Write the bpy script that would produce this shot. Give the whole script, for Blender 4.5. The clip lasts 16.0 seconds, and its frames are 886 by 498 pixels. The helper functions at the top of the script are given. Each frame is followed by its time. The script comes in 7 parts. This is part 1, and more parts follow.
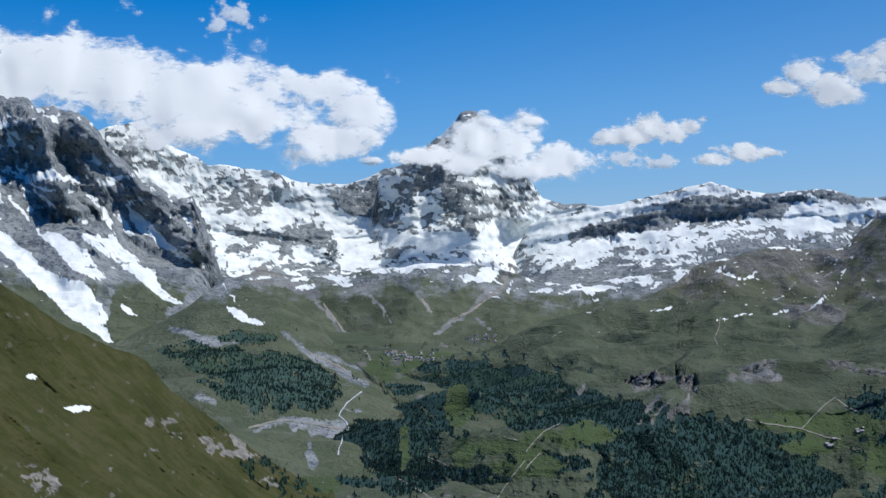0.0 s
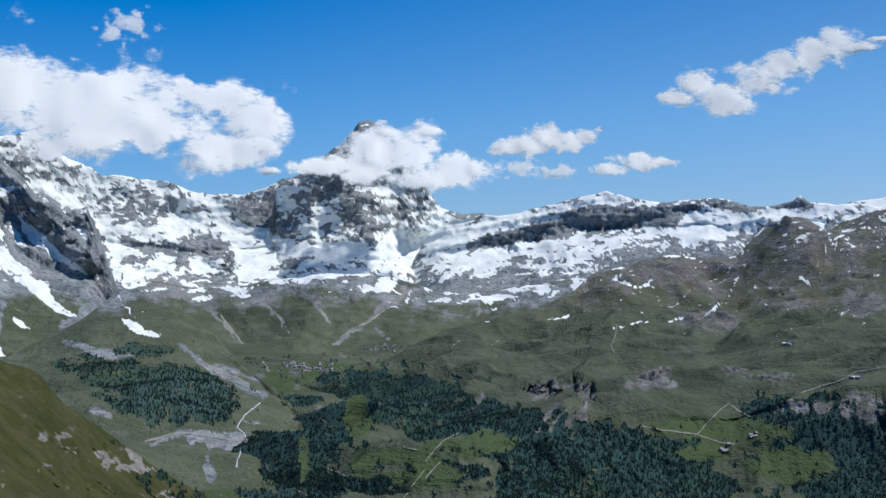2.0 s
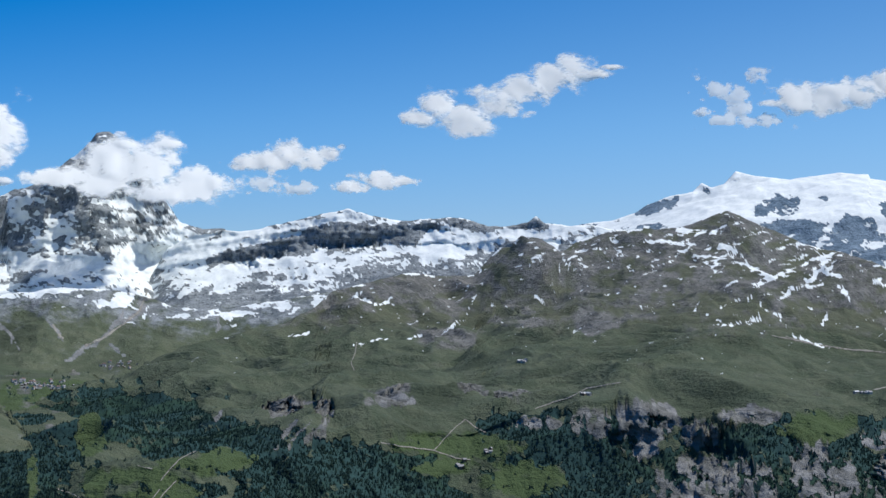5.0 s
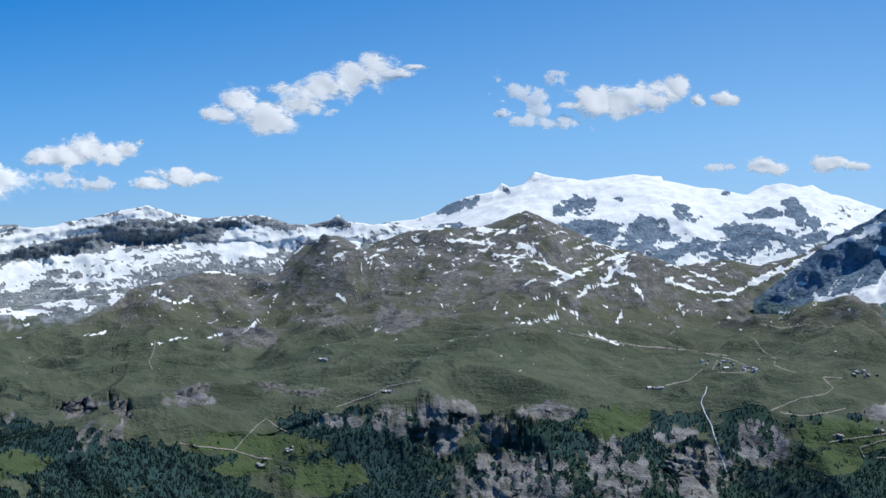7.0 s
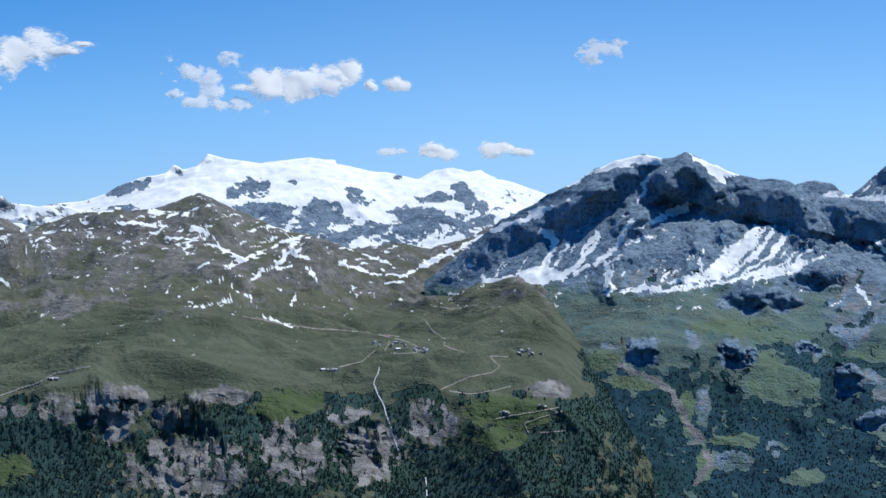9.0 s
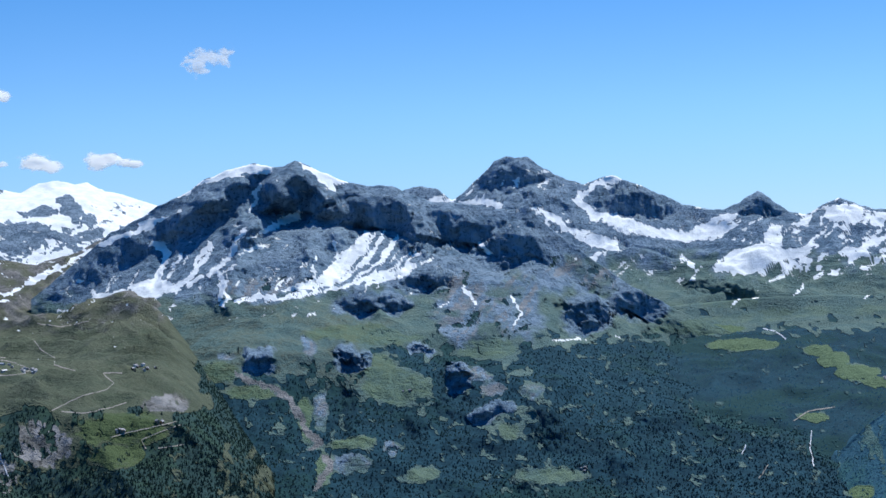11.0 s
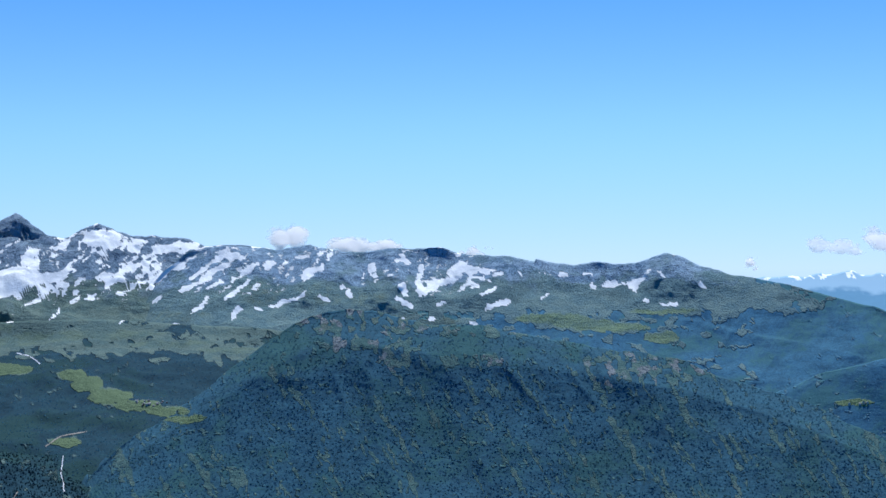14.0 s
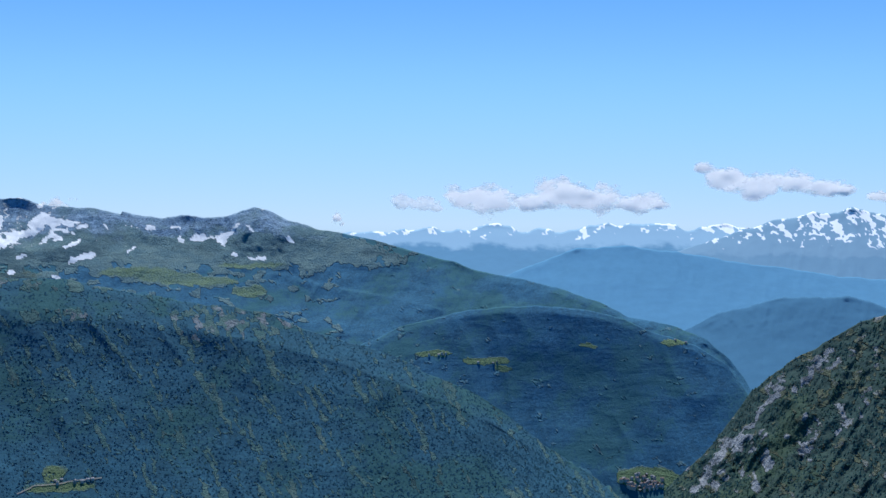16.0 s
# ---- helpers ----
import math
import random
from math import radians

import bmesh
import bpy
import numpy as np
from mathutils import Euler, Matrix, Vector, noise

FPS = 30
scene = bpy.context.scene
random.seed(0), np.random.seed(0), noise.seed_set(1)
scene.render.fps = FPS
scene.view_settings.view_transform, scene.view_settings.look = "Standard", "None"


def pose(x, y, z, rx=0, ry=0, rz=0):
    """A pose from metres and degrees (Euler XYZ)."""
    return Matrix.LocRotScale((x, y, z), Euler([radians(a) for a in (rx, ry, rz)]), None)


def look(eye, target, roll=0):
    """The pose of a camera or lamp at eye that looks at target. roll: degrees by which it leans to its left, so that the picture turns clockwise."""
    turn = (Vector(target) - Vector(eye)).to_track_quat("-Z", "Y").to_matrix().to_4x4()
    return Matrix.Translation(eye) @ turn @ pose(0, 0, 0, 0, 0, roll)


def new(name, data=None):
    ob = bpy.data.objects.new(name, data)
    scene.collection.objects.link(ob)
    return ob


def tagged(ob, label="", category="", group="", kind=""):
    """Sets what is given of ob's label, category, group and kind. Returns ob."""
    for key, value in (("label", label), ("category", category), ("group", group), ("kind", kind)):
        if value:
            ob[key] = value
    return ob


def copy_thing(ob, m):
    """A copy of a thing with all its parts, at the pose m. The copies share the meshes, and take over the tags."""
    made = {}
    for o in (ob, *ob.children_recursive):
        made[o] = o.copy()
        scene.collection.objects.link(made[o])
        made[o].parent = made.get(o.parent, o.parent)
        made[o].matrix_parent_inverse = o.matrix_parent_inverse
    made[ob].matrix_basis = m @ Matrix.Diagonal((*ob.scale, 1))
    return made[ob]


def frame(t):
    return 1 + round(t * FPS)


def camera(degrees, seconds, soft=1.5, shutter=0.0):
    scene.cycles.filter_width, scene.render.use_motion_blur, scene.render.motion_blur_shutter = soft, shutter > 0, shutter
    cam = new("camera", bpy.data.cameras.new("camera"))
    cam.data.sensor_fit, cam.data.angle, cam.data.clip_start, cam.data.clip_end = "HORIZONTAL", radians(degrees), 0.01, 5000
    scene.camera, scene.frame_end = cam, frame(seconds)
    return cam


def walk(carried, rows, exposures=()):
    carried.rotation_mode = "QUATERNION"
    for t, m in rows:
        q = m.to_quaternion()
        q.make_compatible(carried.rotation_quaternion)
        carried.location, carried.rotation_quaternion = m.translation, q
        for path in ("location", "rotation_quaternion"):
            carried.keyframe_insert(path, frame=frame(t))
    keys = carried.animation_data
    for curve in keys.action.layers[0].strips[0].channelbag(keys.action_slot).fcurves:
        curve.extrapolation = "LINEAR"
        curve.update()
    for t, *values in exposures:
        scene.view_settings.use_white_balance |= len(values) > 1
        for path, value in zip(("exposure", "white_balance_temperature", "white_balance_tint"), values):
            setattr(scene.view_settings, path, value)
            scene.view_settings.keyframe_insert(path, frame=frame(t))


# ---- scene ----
# An alpine panorama: the camera stands on a hillside and turns to the right,
# from the head of a valley to its mouth. One metre here stands for six outside.
# Directions: azimuth in degrees to the right of +Y, elevation in degrees.
cam = camera(33.41, 16.0)
PATH = [
    (0, pose(0, 0, 0, 90.00, 0.21, 0.00)),
    (0.5, pose(0, 0, 0, 90.01, 0.56, -0.56)),
    (1, pose(0, 0, 0, 90.03, 0.58, -1.23)),
    (1.5, pose(0, 0, 0, 90.05, 0.39, -1.97)),
    (2, pose(0, 0, 0, 90.36, 0.53, -3.94)),
    (2.5, pose(0, 0, 0, 90.53, 0.35, -6.08)),
    (3, pose(0, 0, 0, 90.63, 0.17, -7.76)),
    (5.3, pose(0, 0, 0, 91.00, -0.40, -15.06)),
    (5.5, pose(0, 0, 0, 91.01, -0.61, -15.84)),
    (6, pose(0, 0, 0, 91.05, -0.71, -17.94)),
    (6.5, pose(0, 0, 0, 90.92, -0.41, -19.99)),
    (7, pose(0, 0, 0, 90.94, -0.27, -21.64)),
    (7.5, pose(0, 0, 0, 91.05, -0.70, -23.84)),
    (8, pose(0, 0, 0, 90.88, -1.19, -28.01)),
    (8.5, pose(0, 0, 0, 90.50, 0.07, -30.87)),
    (9, pose(0, 0, 0, 90.32, -0.13, -34.24)),
    (9.5, pose(0, 0, 0, 90.55, 0.34, -37.46)),
    (10, pose(0, 0, 0, 90.65, 0.26, -42.18)),
    (10.2, pose(0, 0, 0, 90.63, 0.77, -44.02)),
    (12.3, pose(0, 0, 0, 90.21, 0.53, -58.92)),
    (12.5, pose(0, 0, 0, 90.19, 0.28, -61.49)),
    (13, pose(0, 0, 0, 90.36, 0.38, -67.00)),
    (13.5, pose(0, 0, 0, 90.87, -0.39, -71.92)),
    (14, pose(0, 0, 0, 90.85, 0.38, -77.40)),
    (14.5, pose(0, 0, 0, 90.25, -1.36, -82.25)),
    (15, pose(0, 0, 0, 89.69, -1.06, -84.90)),
    (15.5, pose(0, 0, 0, 89.33, -0.28, -88.99)),
    (16, pose(0, 0, 0, 89.05, -0.27, -93.26)),
]
EXPOSURES = [(0.0, 0.14, 6500, 10), (6.0, 0.27, 6550, 9), (9.0, 0.43, 6450, 10), (10.0, 0.48, 6350, 10), (12.5, 0.55, 6150, 11), (14.0, 0.51, 6100, 11), (16.0, 0.36, 6050, 11)]
walk(cam, PATH, EXPOSURES)

# ---- light ----
SUN_AZ, SUN_EL = 88.0, 60.0
world = bpy.data.worlds.new("sky")
scene.world = world
world.use_nodes = True
wn = world.node_tree.nodes
sky = wn.new("ShaderNodeTexSky")
sky.sky_type = "NISHITA"
sky.sun_disc = False
sky.sun_elevation, sky.sun_rotation = radians(SUN_EL), radians(SUN_AZ)
sky.altitude, sky.air_density, sky.dust_density, sky.ozone_density = 3000, 0.75, 1.0, 3.5
deep = wn.new("ShaderNodeHueSaturation")
aim, toward, pure = wn.new("ShaderNodeTexCoord"), wn.new("ShaderNodeVectorMath"), wn.new("ShaderNodeMapRange")
toward.operation = "DOT_PRODUCT"
toward.inputs[1].default_value = (math.sin(radians(SUN_AZ)) * 0.94, math.cos(radians(SUN_AZ)) * 0.94, 0.34)
for k_, v_ in ((1, 0.0), (2, 0.6), (3, 1.31), (4, 0.92)):
    pure.inputs[k_].default_value = v_
world.node_tree.links.new(aim.outputs["Generated"], toward.inputs[0])
world.node_tree.links.new(toward.outputs["Value"], pure.inputs[0])
rise, high_ = wn.new("ShaderNodeSeparateXYZ"), wn.new("ShaderNodeMath")
high_.operation = "MULTIPLY_ADD"
high_.inputs[1].default_value = 2.2
world.node_tree.links.new(aim.outputs["Generated"], rise.inputs[0])
world.node_tree.links.new(rise.outputs[2], high_.inputs[0])
world.node_tree.links.new(pure.outputs[0], high_.inputs[2])
world.node_tree.links.new(high_.outputs[0], deep.inputs["Saturation"])
flatten = wn.new("ShaderNodeGamma")
flatten.inputs["Gamma"].default_value = 0.75
world.node_tree.links.new(sky.outputs[0], flatten.inputs["Color"])
world.node_tree.links.new(flatten.outputs[0], deep.inputs["Color"])
tone = wn.new("ShaderNodeMix")
tone.data_type, tone.blend_type = "RGBA", "MULTIPLY"
tone.inputs[0].default_value = 1.0
veil_, low_ = wn.new("ShaderNodeMix"), wn.new("ShaderNodeMapRange")
veil_.data_type = "RGBA"
low_.interpolation_type = "SMOOTHSTEP"
low_.inputs[2].default_value = 0.11
veil_.inputs[6].default_value = (0.58, 0.70, 0.87, 1)
veil_.inputs[7].default_value = (0.69, 0.92, 1.05, 1)
world.node_tree.links.new(rise.outputs[2], low_.inputs[0])
world.node_tree.links.new(low_.outputs[0], veil_.inputs[0])
world.node_tree.links.new(veil_.outputs[2], tone.inputs[7])
world.node_tree.links.new(deep.outputs[0], tone.inputs[6])
world.node_tree.links.new(tone.outputs[2], wn["Background"].inputs[0])
wn["Background"].inputs[1].default_value = 0.168
sun = new("sun", bpy.data.lights.new("sun", "SUN"))
sun.data.energy, sun.data.angle, sun.data.color = 3.6, radians(0.5), (1.0, 0.965, 0.91)
sd = Vector((math.sin(radians(SUN_AZ)) * math.cos(radians(SUN_EL)),
             math.cos(radians(SUN_AZ)) * math.cos(radians(SUN_EL)), math.sin(radians(SUN_EL))))
sun.matrix_world = look(sd * 100, (0, 0, 0))


# ---- noise ----
def _hash(ix, iy, iz, seed):
    h = (ix * 374761393 + iy * 668265263 + iz * 2147483647 + seed * 974711) & 0xFFFFFFFF
    h = ((h ^ (h >> 13)) * 1274126177) & 0xFFFFFFFF
    return ((h ^ (h >> 16)) & 0xFFFF) / 65535.0


def vnoise(p, seed=0):
    """Value noise in 0..1 at the points p (n, 3) or (n, 2)."""
    if p.shape[1] == 2:
        p = np.column_stack([p, np.zeros(len(p))])
    i = np.floor(p).astype(np.int64)
    f = p - i
    f = f * f * f * (f * (f * 6 - 15) + 10)
    out = np.zeros(len(p))
    for dx in (0, 1):
        for dy in (0, 1):
            for dz in (0, 1):
                w = np.abs(1 - dx - f[:, 0]) * np.abs(1 - dy - f[:, 1]) * np.abs(1 - dz - f[:, 2])
                if w.any():
                    out += w * _hash(i[:, 0] + dx, i[:, 1] + dy, i[:, 2] + dz, seed)
    return out


def fbm(p, octaves=4, seed=0, gain=0.5):
    out, amp, total = np.zeros(len(p)), 1.0, 0.0
    for k in range(octaves):
        out += amp * vnoise(p * 2.03 ** k + 17.3 * k, seed + k)
        total += amp
        amp *= gain
    return np.clip(0.5 + 1.7 * (out / total - 0.5), 0, 1)


def ridged(p, octaves=4, seed=0, gain=0.55):
    out, amp, total = np.zeros(len(p)), 1.0, 0.0
    for k in range(octaves):
        out += amp * (1 - np.abs(2 * vnoise(p * 2.07 ** k + 9.7 * k, seed + k) - 1))
        total += amp
        amp *= gain
    return out / total


def smooth(a, b, x):
    t = np.clip((x - a) / (b - a), 0, 1)
    return t * t * (3 - 2 * t)


def blobs(a, e, items):
    """1 in the heart of the given ellipses (azimuth, elevation, half width, half height), 0 far outside, 0.5 on the rim."""
    out = np.zeros(len(a))
    for ca, ce, ra, re in items:
        out = np.maximum(out, 1.0 - 0.5 * np.hypot((a - ca) / ra, (e - ce) / re))
    return np.clip(out, 0, 1)


def strokes(a, e, items):
    """The same for strips (azimuth, elevation, azimuth, elevation, half width)."""
    out = np.zeros(len(a))
    for a0, e0, a1, e1, w in items:
        dx, dy = a1 - a0, e1 - e0
        t = np.clip(((a - a0) * dx + (e - e0) * dy) / (dx * dx + dy * dy), 0, 1)
        out = np.maximum(out, 1.0 - 0.5 * np.hypot(a - a0 - t * dx, e - e0 - t * dy) / (w * (0.55 + 0.45 * np.sin(np.pi * (0.15 + 0.7 * t)))))
    return np.clip(out, 0, 1)


def areas(a, e, outlines, soft=0.10):
    """1 inside the given outlines (azimuth, elevation, azimuth, elevation ...), 0 outside, 0.5 on the rim."""
    out = np.zeros(len(a))
    for line in outlines:
        p = np.array(line).reshape(-1, 2)
        lo, hi = p.min(0) - 2 * soft, p.max(0) + 2 * soft
        near_ = np.nonzero((a > lo[0]) & (a < hi[0]) & (e > lo[1]) & (e < hi[1]))[0]
        x, y = a[near_], e[near_]
        inside, gap = np.zeros(len(x), bool), np.full(len(x), 9.0)
        for (x0, y0), (x1, y1) in zip(p, np.roll(p, -1, 0)):
            t = np.clip(((x - x0) * (x1 - x0) + (y - y0) * (y1 - y0)) / ((x1 - x0) ** 2 + (y1 - y0) ** 2 + 1e-12), 0, 1)
            gap = np.minimum(gap, np.hypot(x - x0 - t * (x1 - x0), y - y0 - t * (y1 - y0)))
            if y0 != y1:
                inside ^= ((y0 > y) != (y1 > y)) & (x < x0 + (y - y0) * (x1 - x0) / (y1 - y0))
        out[near_] = np.maximum(out[near_], np.clip(0.5 + np.where(inside, gap, -gap) / (2 * soft), 0, 1))
    return out


def order(x):
    """The rank of each value, spread evenly over 0..1."""
    u = np.empty(len(x))
    u[np.argsort(x + 1e-9 * np.arange(len(x)))] = np.linspace(0, 1, len(x))
    return u


def rank(a, e, fa, fe, seed, tilt=0.0, octaves=5, gain=0.54):
    """Noise spread evenly over 0..1, so that a share c of it lies below c. tilt leans its grain."""
    n = fbm(np.column_stack([a * fa + tilt * e * fa, e * fe - tilt * a * 0.3 * fe]), octaves, seed, gain)
    return order(n)


def share(cover, u, crisp=1.9):
    """Above 0.5 where the even noise u lies below the wanted share."""
    return np.clip(0.5 + (cover - u) * crisp - 0.4 * smooth(0.03, 0.0, cover), 0, 1)


def put(base, mask, value, lo=0.4, hi=0.62):
    """Draws a share map towards value inside a mask."""
    k = smooth(lo, hi, mask)
    return base * (1 - k) + value * k


def warp(a, e, amount, seed):
    """Directions shaken by noise, so that patches get natural rims."""
    q = np.column_stack([a * 1.3, e * 1.9])
    return (a + amount * 1.6 * (fbm(q, 6, seed, 0.66) - 0.5), e + amount * 1.2 * (fbm(q + 40.7, 6, seed + 3, 0.66) - 0.5))


def spread(v, width):
    """A moving average along a line, with its ends held."""
    k = max(3, int(width)) | 1
    w = np.hanning(k + 2)[1:-1]
    return np.convolve(np.pad(v, k // 2, mode="edge"), w / w.sum(), "valid")


def ray(a, e):
    a, e = np.radians(a), np.radians(e)
    return np.stack([np.sin(a) * np.cos(e), np.cos(a) * np.cos(e), np.sin(e)], -1)


# ---- materials ----
def material(name):
    m = bpy.data.materials.new(name)
    m.use_nodes = True
    return m, m.node_tree.nodes, m.node_tree.links, m.node_tree.nodes["Principled BSDF"]


class Net:
    """Short hand for shader nodes."""

    def __init__(self, m):
        self.n, self.l = m.node_tree.nodes, m.node_tree.links
        self.pos = self.n.new("ShaderNodeNewGeometry").outputs["Position"]

    def set(self, sock, v):
        if hasattr(v, "is_output"):
            self.l.new(v, sock)
        else:
            sock.default_value = v

    def noise(self, scale, detail=4.0, rough=0.55, stretch=None, dist=0.0):
        t = self.n.new("ShaderNodeTexNoise")
        src = self.pos
        if stretch:
            mp = self.n.new("ShaderNodeMapping")
            mp.inputs["Scale"].default_value = stretch
            self.l.new(self.pos, mp.inputs[0])
            src = mp.outputs[0]
        self.l.new(src, t.inputs["Vector"])
        t.inputs["Scale"].default_value, t.inputs["Detail"].default_value = scale, detail
        t.inputs["Roughness"].default_value, t.inputs["Distortion"].default_value = rough, dist
        return t.outputs[0]

    def math(self, op, a, b=0.0, clamp=False):
        t = self.n.new("ShaderNodeMath")
        t.operation, t.use_clamp = op, clamp
        self.set(t.inputs[0], a)
        self.set(t.inputs[1], b)
        return t.outputs[0]

    def step(self, x, lo, hi):
        t = self.n.new("ShaderNodeMapRange")
        t.interpolation_type = "SMOOTHSTEP"
        self.set(t.inputs[0], x)
        t.inputs[1].default_value, t.inputs[2].default_value = lo, hi
        return t.outputs[0]

    def mix(self, f, a, b):
        t = self.n.new("ShaderNodeMix")
        t.data_type = "RGBA"
        self.set(t.inputs[0], f)
        self.set(t.inputs[6], (*a, 1) if isinstance(a, tuple) else a)
        self.set(t.inputs[7], (*b, 1) if isinstance(b, tuple) else b)
        return t.outputs[2]

    def attr(self, name):
        t = self.n.new("ShaderNodeAttribute")
        t.attribute_name = name
        s = self.n.new("ShaderNodeSeparateColor")
        self.l.new(t.outputs["Color"], s.inputs[0])
        return s.outputs[0], s.outputs[1], s.outputs[2], t.outputs["Alpha"]

    def bump(self, height, strength, distance):
        t = self.n.new("ShaderNodeBump")
        t.inputs["Strength"].default_value, t.inputs["Distance"].default_value = strength, distance
        self.l.new(height, t.inputs["Height"])
        return t.outputs[0]


def alpine(name, rock_a, rock_b, grass_a, grass_b, unit=1.0, forest=(0.018, 0.035, 0.022), hay=(0.074, 0.114, 0.054)):
    """Grass, rock, pale rock, forest floor, meadow and snow, laid out by the cover layers of the mesh. unit: the size of the grain."""
    m, n, l, bsdf = material(name)
    k = Net(m)
    snow, rock, wood, pale = k.attr("cover")
    meadow, dry, _, _ = k.attr("growth")
    big, mid, fine = k.noise(0.012 / unit, 5), k.noise(0.06 / unit, 6, 0.62), k.noise(0.35 / unit, 5, 0.65)
    strata = k.noise(0.05 / unit, 6, 0.65, (0.35, 0.35, 1.8), 0.4)
    jit = k.math("ADD", k.math("MULTIPLY", k.math("SUBTRACT", mid, 0.5), 0.5), k.math("MULTIPLY", k.math("SUBTRACT", fine, 0.5), 0.5))
    grass = k.mix(k.step(k.math("ADD", mid, k.math("MULTIPLY", jit, 0.4)), 0.38, 0.62), grass_a, grass_b)
    grass = k.mix(k.step(k.math("ADD", big, k.math("MULTIPLY", jit, 0.6)), 0.5, 0.7), grass, tuple(0.72 * c for c in grass_a))
    grass = k.mix(k.step(k.math("ADD", meadow, jit), 0.25, 0.95), grass, hay)
    grass = k.mix(k.step(k.math("ADD", dry, jit), 0.4, 0.8), grass, (0.105, 0.114, 0.077))
    stone = k.mix(k.step(strata, 0.36, 0.64), rock_a, rock_b)
    stone = k.mix(k.step(fine, 0.50, 0.64), stone, tuple(0.5 * c for c in rock_a))
    runs = k.noise(0.07 / unit, 6, 0.65, (1.7, 1.7, 0.5), 0.5)
    stone = k.mix(k.math("MULTIPLY", k.step(runs, 0.48, 0.60), 0.8), stone, tuple(1.22 * c for c in rock_b))
    light = k.mix(k.step(k.math("ADD", strata, k.math("MULTIPLY", jit, 0.5)), 0.38, 0.6), (0.135, 0.143, 0.145), (0.265, 0.268, 0.262))
    stone = k.mix(k.step(k.math("ADD", pale, jit), 0.3, 0.8), stone, light)
    col = k.mix(k.step(k.math("ADD", rock, jit), 0.25, 0.75), grass, stone)
    floor = k.mix(k.step(k.math("ADD", k.math("MULTIPLY", fine, 0.6), k.math("MULTIPLY", mid, 0.4)), 0.32, 0.68), tuple(0.85 * c for c in forest), tuple(1.6 * c for c in forest))
    olive = (1.35 * forest[0], 1.25 * forest[1], 0.85 * forest[2])
    floor = k.mix(k.math("MULTIPLY", k.step(k.math("ADD", big, k.math("MULTIPLY", jit, 0.8)), 0.48, 0.62), 0.8), floor, olive)
    col = k.mix(k.step(k.math("ADD", wood, jit), 0.42, 0.58), col, floor)
    grit = k.noise(0.13 / unit, 5, 0.62, (0.55, 0.55, 1.9), 0.3)
    white = k.step(k.math("ADD", snow, k.math("ADD", k.math("MULTIPLY", jit, 0.3), k.math("MULTIPLY", k.math("SUBTRACT", grit, 0.5), 0.85))), 0.46, 0.57)
    firn = k.mix(k.step(k.math("ADD", mid, jit), 0.35, 0.7), (0.80, 0.84, 0.83), (0.66, 0.71, 0.71))
    col = k.mix(white, col, firn)
    l.new(col, bsdf.inputs["Base Color"])
    bsdf.inputs["Roughness"].default_value = 0.95
    bsdf.inputs["Specular IOR Level"].default_value = 0.1
    h = k.math("ADD", k.math("MULTIPLY", strata, 0.7), k.math("MULTIPLY", fine, 0.35))
    h = k.math("MULTIPLY", h, k.math("SUBTRACT", 1.0, k.math("MULTIPLY", white, 0.8)))
    h = k.math("MULTIPLY", h, k.math("SUBTRACT", 1.0, k.math("MULTIPLY", k.step(wood, 0.4, 0.6), 0.8)))
    l.new(k.bump(h, 0.8, 9.0 * unit), bsdf.inputs["Normal"])
    return m


# these rock and grass colours include a slight painted haze
ROCK = alpine("dark_alpine_rock", (0.150, 0.178, 0.197), (0.275, 0.300, 0.308), (0.088, 0.109, 0.068), (0.120, 0.137, 0.090), 1.6, (0.035, 0.064, 0.054))
# rock and grass tinted blue to stand for haze over distance
HAZED_SCHIST = alpine("haze_blue_schist", (0.095, 0.163, 0.230), (0.180, 0.254, 0.318), (0.088, 0.150, 0.142), (0.122, 0.182, 0.155), 1.6, (0.011, 0.040, 0.056), (0.105, 0.162, 0.088))
# forest floor and grass painted bluer for the air before the hill
WOODS = alpine("hazed_hill_ground", (0.105, 0.140, 0.155), (0.185, 0.220, 0.230), (0.058, 0.130, 0.126), (0.086, 0.160, 0.142), 1.0, (0.025, 0.082, 0.115), (0.125, 0.185, 0.085))
# the extra blue is distance haze put into the rock colour
ICE_ROCK = alpine("hazed_glacier_rock", (0.095, 0.150, 0.205), (0.180, 0.245, 0.305), (0.066, 0.080, 0.040), (0.092, 0.104, 0.055), 1.6)
TURF = alpine("alpine_turf", (0.105, 0.110, 0.104), (0.172, 0.174, 0.164), (0.074, 0.095, 0.062), (0.102, 0.120, 0.080), 1.0, (0.020, 0.045, 0.043), (0.068, 0.100, 0.044))
NEAR = alpine("near_turf", (0.13, 0.125, 0.11), (0.26, 0.25, 0.225), (0.052, 0.060, 0.017), (0.078, 0.077, 0.030), 0.35)
# rock, grass and forest colours have blue air haze mixed in
HAZE_BLUE = alpine("haze_tinted_slope", (0.120, 0.215, 0.300), (0.215, 0.320, 0.410), (0.105, 0.190, 0.205), (0.145, 0.232, 0.225), 1.2, (0.036, 0.116, 0.176), (0.150, 0.225, 0.115))

